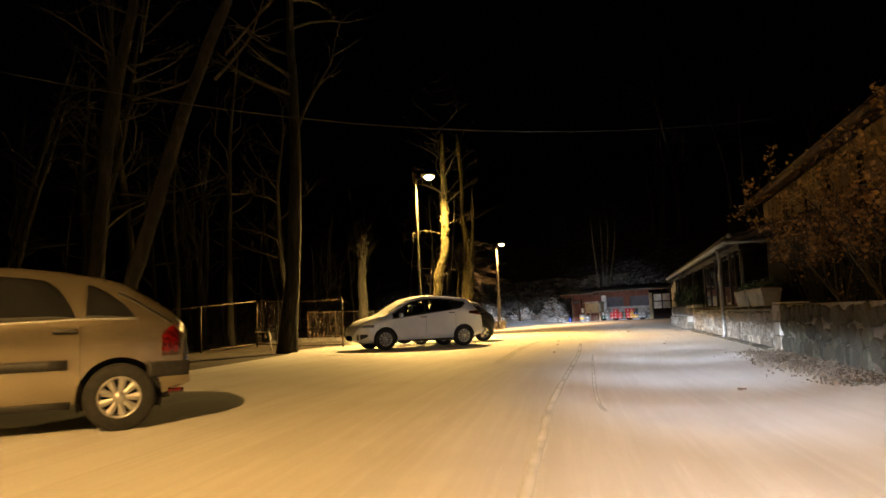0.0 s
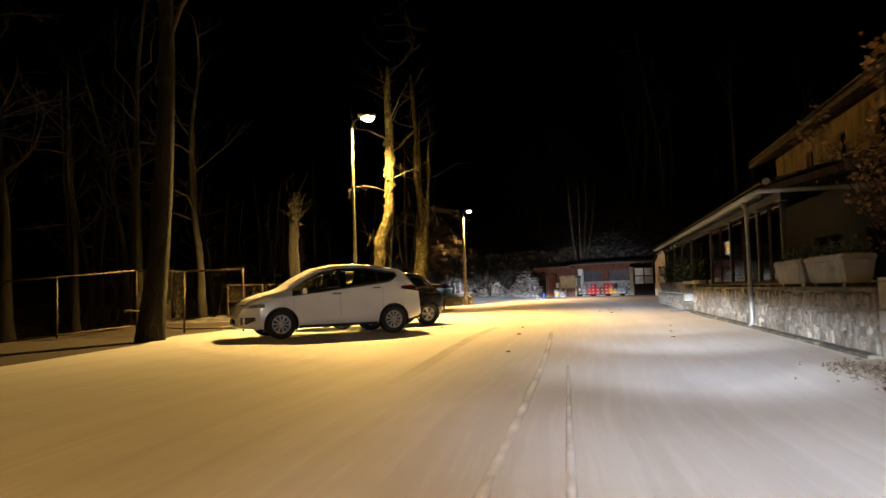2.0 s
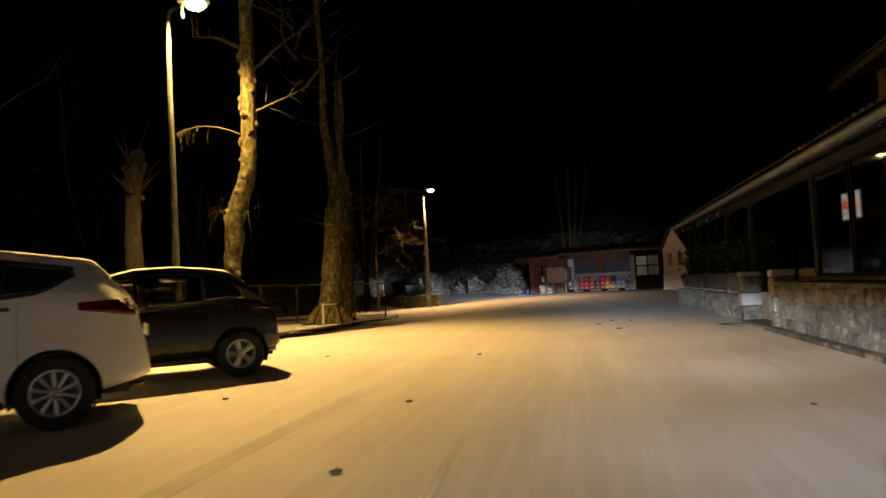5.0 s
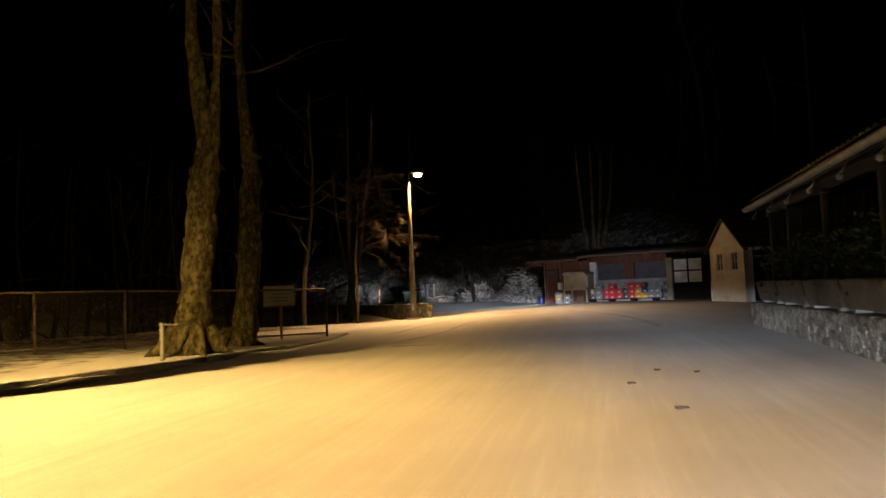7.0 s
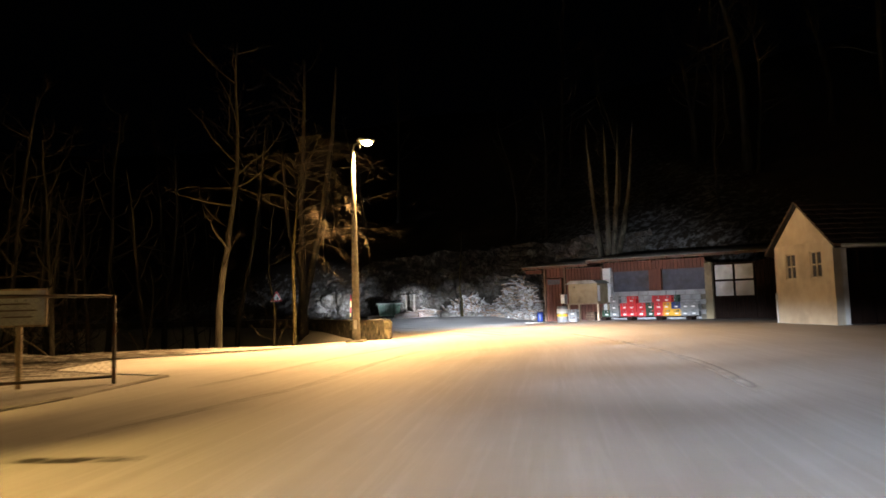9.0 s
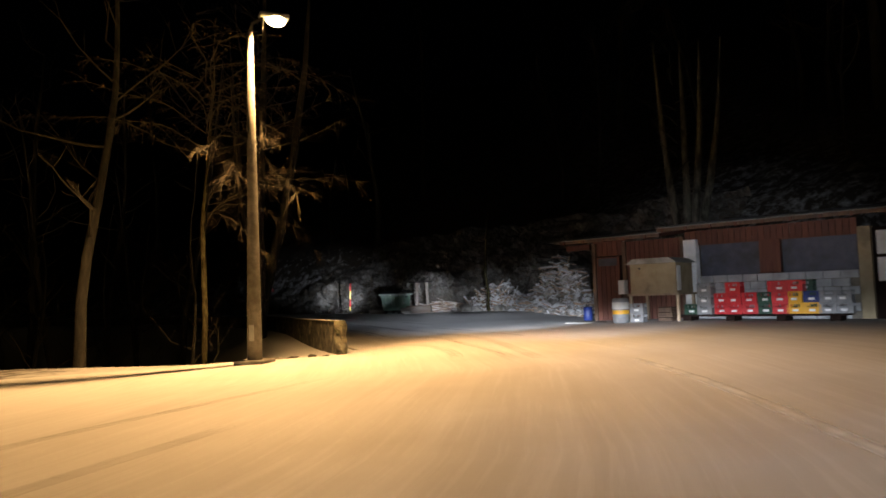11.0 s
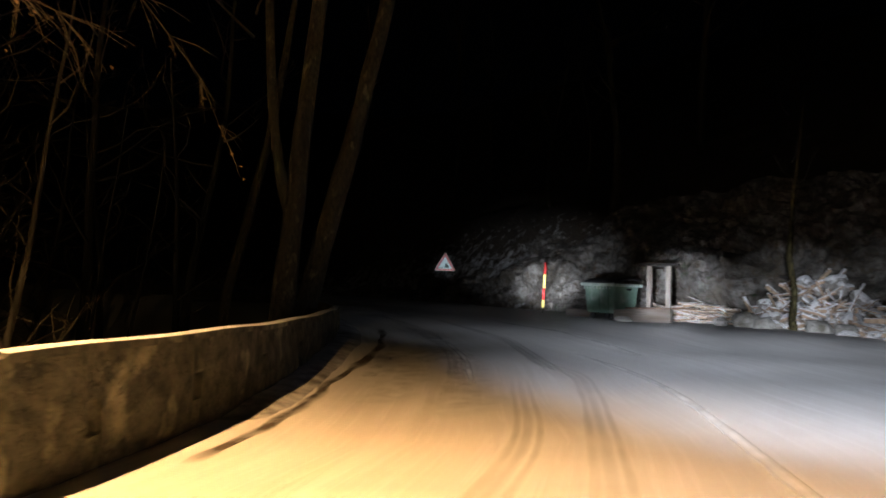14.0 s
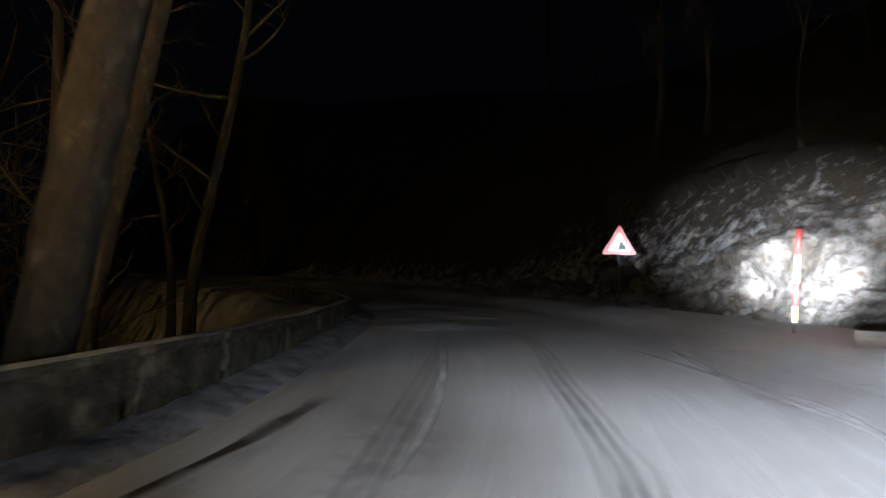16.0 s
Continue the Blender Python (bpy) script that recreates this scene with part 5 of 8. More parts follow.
def hutch():
    h = thing("wooden_cabinet", at_shed(2.78, -1.25), "weathered plywood cabinet on legs with a pitched felt lid", "cabinet")
    bm = bm_new()
    box(bm, (0, 0.20, 1.28), (1.40, 1.12, 0.86), None, 0.012)
    part("body", bm, M_PLY, h, "weathered plywood box")
    bm = bm_new()
    prism(bm, [(-0.80, 1.71), (0.80, 1.71), (0.55, 1.86), (-0.55, 1.86)], 1.34, Matrix.Translation((0, -0.48, 0)))
    part("lid", bm, M_CONC, h, "pale felt-covered sloping lid")
    bm = bm_new()
    box(bm, (0, 0.195, 0.82), (1.62, 1.20, 0.06), None, 0.006)
    part("shelf", bm, M_RAWWOOD, h)
    for x in (-0.72, 0.72):
        for y in (-0.34, 0.70):
            bm = bm_new()
            box(bm, (x, y, 0.40), (0.08, 0.08, 0.79), None, 0.006)
            part("leg", bm, M_RAWWOOD, h)
    bm = bm_new()
    box(bm, (-0.40, -0.366, 1.58), (0.06, 0.012, 0.05), None, 0.002)
    part("latch", bm, M_STEEL, h, "small bright latch plate")
    bm = bm_new()
    box(bm, (0.712, -0.20, 1.27), (0.02, 0.22, 0.70), None, 0.004)
    part("side_panel", bm, M_WHITE, h, "white upright panel")


hutch()


def barrel(x, y, body, bands, label, scale=1.0):
    b = thing("barrel", at_shed(x, y) @ Matrix.Scale(scale, 4), label, "barrel", "barrels under the cabinet")
    prof = [(0.20, 0.0), (0.235, 0.03), (0.245, 0.30), (0.245, 0.5), (0.235, 0.70), (0.19, 0.74)]
    bm = bm_new()
    n = 20
    sheet(bm, [[(r * math.cos(a), r * math.sin(a), z) for a in np.linspace(0, 2 * math.pi, n + 1)] for r, z in prof])
    bmesh.ops.remove_doubles(bm, verts=bm.verts, dist=0.001)
    part("drum", bm, body, b, "", True)
    bm = bm_new()
    bmesh.ops.create_circle(bm, cap_ends=True, segments=n, radius=0.19, matrix=Matrix.Translation((0, 0, 0.738)))
    part("lid", bm, M_GREYPL, b)
    for band, z0, z1 in bands:
        bm = bm_new()
        sheet(bm, [[(0.249 * math.cos(a), 0.249 * math.sin(a), z) for a in np.linspace(0, 2 * math.pi, n + 1)] for z in (z0, z1)])
        part("band", bm, band, b, "coloured band", True)


barrel(1.72, -1.62, M_GREYPL, ((M_WHITE, 0.42, 0.62), (M_YELLOW, 0.27, 0.39)), "pale grey plastic barrel with a white label and a yellow band")
barrel(-0.45, 0.15, M_BLUE, ((M_BLUE, 0.26, 0.36),), "small blue plastic barrel beside the red door", 0.62)
for k in range(2):
    ob = copy_thing(KINDS["w"], at_shed(2.26, -1.55, 0.07 + 0.288 * k, 4))
    tagged(ob, "grey plastic bottle crate stacked under the cabinet", group="crates under the cabinet")
bm = bm_new()
box(bm, (0, 0, 0.21), (0.20, 0.24, 0.42), None, 0.012)
single("canister", bm, M_WHITE, "white canister standing on the cabinet shelf", "canister", m=at_shed(1.66, -1.28, 0.07 + 0.85))
for z, w in ((0.02, 0.42), (0.17, 0.44), (0.32, 0.40)):
    bm = bm_new()
    box(bm, (0.02 * z, 0, 0.07), (w, 0.32, 0.14), None, 0.02)
    single("box", bm, M_BROWN, "dark low box stacked under the cabinet", "box", "boxes under the cabinet", m=at_shed(2.95, -1.15, 0.055 + z))


# ---- brush and timber heap on the slope ----
heap = thing("timber_heap", pose(6.9, 82.6, 0.0), "untidy heap of split logs, boards and branches against the bank", "wood heap")
rnd = random.Random(21)
LOGS = []
for k in range(6):
    bm = bm_new()
    bend = rnd.uniform(-0.08, 0.08)
    tube(bm, [(-0.5, 0, 0), (-0.15, bend * 0.6, 0.02), (0.2, bend, 0), (0.5, bend * 0.3, -0.02)], [0.5 * q for q in (0.10, 0.095, 0.09, 0.075)], 6)
    LOGS.append(mesh_of("log", bm, M_SNOWLOG, True))
for k in range(3):
    bm = bm_new()
    box(bm, (0, 0, 0), (1.0, 0.14, 0.03), None, 0.006)
    LOGS.append(mesh_of("board", bm, M_SNOWLOG))
for k in range(250):
    f, g = rnd.random(), rnd.random()
    h = 2.7 * max(0.02, 1 - abs(2 * f - 0.95)) ** 0.7 * g
    x = 1.7 - 3.4 * f + 0.75 * (g - 0.2) + rnd.gauss(0, 0.15)
    y = -2.5 + 5.0 * f + 0.75 * (g - 0.2) + rnd.gauss(0, 0.15)
    ob = new("log", rnd.choice(LOGS))
    ob.parent = heap
    ob.matrix_local = Matrix.Translation((x, y, 0.08 + h)) @ Euler((rnd.gauss(0, 0.3), rnd.gauss(0, 0.32), rnd.uniform(0, 6.3))).to_matrix().to_4x4() @ Matrix.Diagonal((rnd.uniform(0.35, 1.15), rnd.uniform(0.4, 1.5), rnd.uniform(0.4, 1.5), 1))
RUBBLE = []
for k in range(4):
    bm = bm_new()
    bmesh.ops.create_icosphere(bm, subdivisions=2, radius=0.5)
    for v in bm.verts:
        v.co *= 1 + 0.45 * noise.noise(v.co * 1.7 + Vector((k * 9, 3, 0)))
    RUBBLE.append(mesh_of("stone", bm, M_SNOWSTONE))


def rubble(owner, n, place):
    for k in range(n):
        ob = new("stone", rnd.choice(RUBBLE))
        ob.parent = owner
        ob.matrix_local = Matrix.Translation(place()) @ Euler((rnd.uniform(0, 6), rnd.uniform(0, 6), rnd.uniform(0, 6))).to_matrix().to_4x4() @ Matrix.Diagonal((rnd.uniform(0.25, 0.75), rnd.uniform(0.2, 0.6), rnd.uniform(0.2, 0.45), 1))


def on_heap():
    f, g = rnd.uniform(0.05, 0.95), rnd.random() ** 1.3
    h = 2.3 * max(0.02, 1 - abs(2 * f - 0.95)) ** 0.7 * g
    return (1.7 - 3.4 * f + 0.75 * (g - 0.2) + rnd.gauss(0, 0.12), -2.5 + 5.0 * f + 0.75 * (g - 0.2) + rnd.gauss(0, 0.12), 0.10 + h)


def on_brush():
    f, g = rnd.uniform(0.02, 0.98), rnd.random()
    return (1.5 - 3.0 * f + 0.5 * g + rnd.gauss(0, 0.12), -0.9 + 1.8 * f + 0.8 * g + rnd.gauss(0, 0.12), 0.08 + 1.5 * g * max(0.2, 1 - abs(2 * f - 1)) ** 0.5)


rubble(heap, 85, on_heap)

brush = thing("brush_heap", pose(3.9, 86.3, 0.15), "pale tangle of cut branches and stones thrown on the bank foot", "wood heap")
for k in range(150):
    f, g = rnd.random(), rnd.random()
    h = 1.3 * max(0.05, 1 - abs(2 * f - 1)) ** 0.6 * g
    ob = new("branch", rnd.choice(LOGS[:6]))
    ob.parent = brush
    ob.matrix_local = Matrix.Translation((1.5 - 3.0 * f + 0.4 * g + rnd.gauss(0, 0.15), -0.9 + 1.8 * f + 0.7 * g + rnd.gauss(0, 0.15), 0.05 + h)) @ Euler((rnd.gauss(0, 0.3), rnd.gauss(0, 0.45), rnd.uniform(0, 6.3))).to_matrix().to_4x4() @ Matrix.Diagonal((rnd.uniform(0.5, 1.5), rnd.uniform(0.5, 1.3), rnd.uniform(0.5, 1.3), 1))
rubble(brush, 40, on_brush)


# ---- street lamps ----
def street_lamp(base, head, label, girth=1.0, shaft=M_POLE):
    z0 = float(lot(*base)) + 0.02
    lamp = thing("street_lamp", pose(base[0], base[1], z0), label, "street lamp", "street lamps")
    arm = Vector((head[0] - base[0], head[1] - base[1], head[2] - z0))
    flat = Vector((arm.x, arm.y, 0))
    bm = bm_new()
    top = arm.z - 0.32
    tube(bm, [(0, 0, 0), (0, 0, 0.9), (0, 0, 2.4), (0, 0, 4.4), (0, 0, top)], [girth * q for q in (0.150, 0.140, 0.120, 0.092, 0.060)], 16)
    part("pole", bm, shaft, lamp, "thick tapered grey pole", True)
    bm = bm_new()
    tube(bm, [(0, 0, top - 0.02), (flat.x * 0.1, flat.y * 0.1, top + 0.2), (flat.x * 0.7, flat.y * 0.7, arm.z + 0.06)], [0.04, 0.038, 0.034], 10)
    part("arm", bm, M_STEEL, lamp, "", True)
    turn = Matrix.Translation((arm.x, arm.y, arm.z + 0.06)) @ Matrix.Rotation(math.atan2(flat.y, flat.x), 4, "Z")
    bm = bm_new()
    box(bm, (0, 0, 0.02), (0.62, 0.26, 0.11), None, 0.04)
    bmesh.ops.transform(bm, matrix=turn, verts=bm.verts)
    head_part = part("lamp_head", bm, M_GREYPAINT, lamp, "flat grey lamp head", True)
    bm = bm_new()
    bmesh.ops.create_uvsphere(bm, u_segments=20, v_segments=12, radius=0.14, matrix=turn @ Matrix.Translation((0.04, 0, -0.05)) @ Matrix.Diagonal((1.5, 1.0, 0.95, 1)))
    lens = part("lens", bm, M_GLOW, head_part, "glowing warm yellow bowl lens", True)
    lens.visible_shadow = False
    # plate added only to keep the lamp from overlighting its own pole
    bm = bm_new()
    box(bm, (-0.235, 0, -0.15), (0.012, 0.15, 0.36), None, 0.004)
    bmesh.ops.transform(bm, matrix=turn, verts=bm.verts)
    part("rear_shield", bm, M_DARKMETAL, head_part, "added dark plate that keeps lamp light off the pole")
    bm = bm_new()
    box(bm, (0, 0, 0.03), (0.62, 0.62, 0.10), None, 0.02)
    part("footing", bm, M_CONC, lamp, "snow-dusted concrete footing")
    bm = bm_new()
    box(bm, (0, 0.004 - 0.145 * girth, 0.62), (0.10, 0.02, 0.32), None, 0.006)
    part("hatch", bm, M_GREYPAINT, lamp)


street_lamp((-1.94, 35.15), LAMP_1, "tall slim grey street lamp with a warm glowing head", 0.60)
street_lamp((1.55, 63.83), LAMP_2, "tall tapered pale concrete street lamp with a warm glowing head", shaft=M_PALEPOLE)
street_lamp((-4.1, -1.5), LAMP_0, "tall tapered grey street lamp with a warm glowing head")


# ---- cars ----
def curve(table, x):
    xs, ys = zip(*sorted(table))
    return float(np.interp(x, xs, ys))


def car(name, label, spec, paint, m, frosted=True, dark_sills=False):
    """x forward, y to its left, the ground at z = 0, the middle between the axles at x = 0."""
    c = thing(name, m, label, "car", "parked cars")
    x0, x1, base, r = spec["rear"], spec["front"], spec["wheelbase"], spec["wheel"]

    def section(x):
        zt, zs, zb = (curve(spec[k], x) for k in ("top", "shoulder", "bottom"))
        wb, wr = curve(spec["width"], x), curve(spec["roof"], x)
        k = min(1.0, max(0.0, (zt - zs) / 0.3))
        pts = [(0, zb), (wb * 0.6, zb), (wb * 0.92, zb + 0.01)]
        for i in range(1, 11):
            f = i / 10
            bulge = 0.965 + 0.035 * math.sin(math.pi * (0.12 + 0.8 * f)) + 0.012 * f
            pts.append((wb * min(bulge, 1.0), zb + 0.02 + (zs - zb - 0.02) * f))
        y6, z6 = pts[-1]
        ze = zt - 0.075 * k - 0.012
        for f in (0.05, 0.35, 0.7, 1.0):
            pts.append((y6 + (wr - y6) * f + 0.025 * k * math.sin(math.pi * f), z6 + (max(ze, z6 + 0.002) - z6) * f))
        pts += [(wr * 0.93, zt - 0.03 * k - 0.004), (wr * 0.75, zt - 0.004), (wr * 0.4, zt + 0.012), (0, zt + 0.016)]
        return pts

    def side(x, z):
        pts = [p for p in section(x) if p[0] > 0.3]
        zs = [p[1] for p in pts]
        return float(np.interp(z, zs[1:], [p[0] for p in pts[1:]]))

    bm = bm_new()
    xs = np.concatenate([[x0, x0 + 0.02], np.linspace(x0 + 0.06, x1 - 0.06, 96), [x1 - 0.02, x1]])
    grid = []
    for x in xs:
        half = [(x, y, z) for y, z in section(x)]
        grid.append([(a, -b, d) for a, b, d in half[::-1][:-1]] + half)
    sheet(bm, grid)
    arch = r + 0.055
    dead = []
    for f in bm.faces:
        p = f.calc_center_median()
        if abs(p.y) > 0.45 and any(math.hypot(p.x - ax, p.z - r) < arch for ax in (base / 2, -base / 2)):
            dead.append(f)
    bmesh.ops.delete(bm, geom=dead, context="FACES")
    if spec["clear"]:
        # openings for the two large side windows
        holes = []
        for f in bm.faces:
            p = f.calc_center_median()
            if abs(p.y) > 0.35 and any(a + 0.012 < p.x < b - 0.012 for a, b, _, _ in spec["glass"][:2]):
                pts = section(p.x)
                if pts[13][1] - 0.004 < p.z < pts[16][1] - 0.004:
                    holes.append(f)
        bmesh.ops.delete(bm, geom=holes, context="FACES")
    for v in bm.verts:
        if v.is_boundary and v.co.z < curve(spec["shoulder"], v.co.x) - 0.02 and abs(v.co.y) > 0.45:
            for ax in (base / 2, -base / 2):
                d = math.hypot(v.co.x - ax, v.co.z - r)
                if 0.5 * arch < d < arch + 0.12 and v.co.z > 0.21:
                    v.co.x, v.co.z = ax + (v.co.x - ax) * arch / d, r + (v.co.z - r) * arch / d
    bmesh.ops.holes_fill(bm, edges=[e for e in bm.edges if e.is_boundary and (abs(e.verts[0].co.x - x0) < 1e-4 and abs(e.verts[1].co.x - x0) < 1e-4 or abs(e.verts[0].co.x - x1) < 1e-4 and abs(e.verts[1].co.x - x1) < 1e-4)], sides=0)
    body = part("body", bm, paint, c, "", True)

    bm = bm_new()
    box(bm, (0, 0, 0.36), (x1 - x0 - 0.5, 1.2, 0.22))
    for ax in (base / 2, -base / 2):
        for s in (-1, 1):
            n = 14
            lining = [[(ax + (arch + 0.004) * math.cos(a), s * y, r + (arch + 0.004) * math.sin(a)) for a in np.linspace(-0.35, math.pi + 0.35, n)] for y in (0.58, spec["track"] + 0.06)]
            sheet(bm, lining)
            inner = [bm.verts.new((ax + arch * math.cos(a), s * 0.58, r + arch * math.sin(a))) for a in np.linspace(-0.35, math.pi + 0.35, n)]
            bm.faces.new(inner)
    part("underside", bm, M_BLACKPLASTIC, c, "black underbody and arch linings")

    def patch(pname, xa, xb, low, high, material, parent, out=0.006, plabel="", n=14, rows=6, both=True):
        """A piece that lies on the flank between two heights."""
        last = None
        for s in (1, -1) if both else (1,):
            bm = bm_new()
            grid = []
            for x in np.linspace(xa, xb, n):
                a, b = low(x), high(x)
                grid.append([(x, s * (side(x, a + (b - a) * k / rows) + out), a + (b - a) * k / rows) for k in range(rows + 1)])
            sheet(bm, grid)
            last = part(pname, bm, material, parent, plabel, True)
            mod = last.modifiers.new("thickness", "SOLIDIFY")
            mod.thickness = 0.004
        return last

    sh = lambda x: curve(spec["shoulder"], x)
    tp = lambda x: curve(spec["top"], x)
    def low_of(x, lift):
        return sh(x) + 0.028 + lift(x)

    def high_of(x, cut, lift):
        return max(low_of(x, lift) + 0.004, min(tp(x) - 0.10, spec["glasstop"]) - cut(x))
    if spec["band"]:
        xa, xb = spec["glass"][-1][0], spec["glass"][0][1]
        cut, lift = spec["glass"][-1][2:]
        if spec["clear"]:
            patch("window_band", xa - 0.02, xb - 0.10, lambda x: high_of(x, cut, lift) - 0.010, lambda x: high_of(x, cut, lift) + 0.022, M_BLACKPLASTIC, c, 0.003, "black upper window seal", 40, 2)
            patch("window_band", xa - 0.02, xb + 0.02, lambda x: low_of(x, lift) - 0.034, lambda x: low_of(x, lift) + 0.012, M_BLACKPLASTIC, c, 0.003, "black lower window seal", 40, 2)
            for (a, b, _, _), (d, e, _, _) in zip(spec["glass"], spec["glass"][1:]):
                patch("door_pillar", e - 0.035, a + 0.035, lambda x: low_of(x, level) - 0.03, lambda x: high_of(x, level, level) + 0.02, M_BLACKPLASTIC, c, 0.004, "black door pillar", 4, 6)
            a, b = spec["glass"][2][:2]
            patch("window_band", a - 0.02, b + 0.02, lambda x: low_of(x, lift) - 0.012, lambda x: high_of(x, cut, lift) + 0.012, M_BLACKPLASTIC, c, 0.002, "black window seal", 14, 6)
        else:
            patch("window_band", xa - 0.02, xb + 0.02, lambda x: low_of(x, lift) - 0.012, lambda x: high_of(x, cut, lift) + 0.012, M_BLACKPLASTIC, c, 0.002, "black pillars and window seals", 40, 6)
    for k, (xa, xb, cut, lift) in enumerate(spec["glass"]):
        seen = spec["clear"] and k < 2
        patch("side_window", xa, xb, lambda x: low_of(x, lift), lambda x: high_of(x, cut, lift), M_CABINGLASS if seen else M_CARGLASS, c, 0.006, "tinted side window" if seen else "dark side window", 18)
    if spec["clear"]:
        floor_z = sh(0) - 0.22
        bm = bm_new()
        box(bm, (-0.35, 0, floor_z - 0.2), (2.5, 1.46, 0.04))
        part("cabin_floor", bm, M_BLACKPLASTIC, c)
        for sx, rows_y in ((0.12, (-0.36, 0.36)), (-0.78, (-0.40, 0.0, 0.40))):
            for y in rows_y:
                bm = bm_new()
                box(bm, (sx, y, floor_z - 0.06), (0.50, 0.46 if sx > 0 else 0.38, 0.16), None, 0.05)
                box(bm, (sx - 0.28, y, floor_z + 0.22), (0.14, 0.46 if sx > 0 else 0.38, 0.56), Matrix.Rotation(-0.22, 4, "Y"), 0.05)
                box(bm, (sx - 0.37, y, floor_z + 0.60), (0.09, 0.26, 0.17), Matrix.Rotation(-0.15, 4, "Y"), 0.035)
                part("seat", bm, M_SEAT, c, "grey cloth seat with headrest", True)
        bm = bm_new()
        box(bm, (0.86, 0, sh(0.8) - 0.03), (0.42, 1.40, 0.16), None, 0.05)
        part("dashboard", bm, M_BLACKPLASTIC, c, "", True)
        bm = bm_new()
        tube(bm, [(0.56 - 0.06 * math.sin(a), 0.36 + 0.18 * math.cos(a), sh(0.5) + 0.05 + 0.17 * math.sin(a)) for a in np.linspace(0, 2 * math.pi, 17)], 0.014, 6, False)
        tube(bm, [(0.80, 0.36, sh(0.8) - 0.02), (0.57, 0.36, sh(0.5) + 0.05)], 0.03, 6)
        part("steering_wheel", bm, M_BLACKPLASTIC, c, "", True)
    xa, xb, cut, lift = spec["glass"][-1]
    patch("window_trim", xa - 0.03, spec["glass"][0][1] + 0.03, lambda x: low_of(x, lift) - 0.022, lambda x: low_of(x, lift) - 0.006, M_BLACKPLASTIC if dark_sills else M_ALLOY, c, 0.007, "thin window sill trim", 30, 1)
    for xd in spec["seams"]:
        patch("door_seam", xd - 0.0025, xd + 0.0025, lambda x: 0.30, lambda x: sh(x) + 0.01, M_SEAM, body, 0.0012, "", 2, 8)
    patch("sill", -base / 2 + 0.40, base / 2 - 0.40, lambda x: 0.225, lambda x: 0.285, M_BLACKPLASTIC, c, 0.005, "black sill strip", 12, 2)
    if spec.get("tailgate"):
        patch("tailgate_seam", -1.86, -1.36, lambda x: tp(x) - 0.135, lambda x: tp(x) - 0.105, M_BLACKPLASTIC, c, 0.004, "dark seal beside the tailgate glass", 16, 1)
        patch("tailgate_seam", -1.955, -1.93, lambda x: 0.50, lambda x: tp(x) - 0.12, M_BLACKPLASTIC, c, 0.003, "dark tailgate gap", 3, 8)
    if spec.get("strip"):
        za, zb = spec["strip"]
        patch("rubbing_strip", -base / 2 + 0.42, base / 2 - 0.45, lambda x: za, lambda x: zb, M_BLACKPLASTIC, c, 0.016, "black rubbing strip", 12, 2)
    xa, xb, za, zb = spec["tail"]
    patch("tail_light", xa, xb, lambda x: za + 0.10 * spec["tailtilt"] * (x - xa) / (xb - xa), lambda x: zb - 0.10 * (1 - spec["tailtilt"]) * (x - xa) / (xb - xa), M_REDLENS, c, 0.010, "red tail light", 8, 5)
    xa, xb, za, zb = spec["head"]
    patch("headlight", xa, xb, lambda x: za, lambda x: zb - 0.02, M_CLEARLENS, c, 0.008, "clear headlight", 8, 4)
    patch("fog_grille", x1 - 0.36, x1 - 0.08, lambda x: 0.33 + 0.42 * max(0, x1 - 0.14 - x), lambda x: 0.50, M_BLACKPLASTIC, c, 0.006, "black bumper grille", 4, 3)
    patch("rear_reflector", x0 + 0.06, x0 + 0.20, lambda x: 0.30, lambda x: 0.345, M_REDLENS, c, 0.008, "red bumper reflector", 4, 2)
    for xh in spec["handles"]:
        for s in (1, -1):
            bm = bm_new()
            z = sh(xh) - 0.085
            box(bm, (xh, s * (side(xh, z) + 0.018), z), (0.20, 0.032, 0.030), None, 0.010)
            part("door_handle", bm, spec.get("handle", paint), c, "", True)
    for s in (1, -1):
        xm = spec["mirror"]
        bm = bm_new()
        box(bm, (xm, s * (side(xm, sh(xm) + 0.02) + 0.10), sh(xm) + 0.08), (0.10, 0.20, 0.13), None, 0.035)
        box(bm, (xm, s * (side(xm, sh(xm) + 0.02) + 0.0), sh(xm) + 0.03), (0.06, 0.08, 0.04), None, 0.01)
        part("wing_mirror", bm, paint, c, "", True)
    # glazing across the car: windscreen and rear window, under frost where it stands outside
    for gname, ga, gb in (("windscreen", *spec["screen"]), ("rear_window", *spec["backlight"])):
        bm = bm_new()
        grid = []
        for x in np.linspace(ga, gb, 8):
            w = curve(spec["roof"], x) * 0.86
            grid.append([(x, w * q, tp(x) + 0.022 - 0.012 * q * q) for q in np.linspace(-1, 1, 9)])
        sheet(bm, grid)
        part(gname, bm, M_CARGLASS, c, "", True)
    if frosted:
        bm = bm_new()
        grid = []
        for x in np.linspace(spec["frost"][0], spec["frost"][1], 70):
            w = curve(spec["roof"], x) * 0.95
            thick = 0.030 * min(1.0, (spec["frost"][1] - x) * 6 + 0.12, (x - spec["frost"][0]) * 6 + 0.12)
            grid.append([(x, w * q, tp(x) - 0.035 * abs(q) ** 3 + thick + 0.005 * noise.noise(Vector((x * 6, q * 6, 3)))) for q in np.linspace(-1, 1, 15)])
        sheet(bm, grid)
        part("frost_layer", bm, M_SNOW, c, "thin crust of frost and snow on bonnet, screens and roof", True)
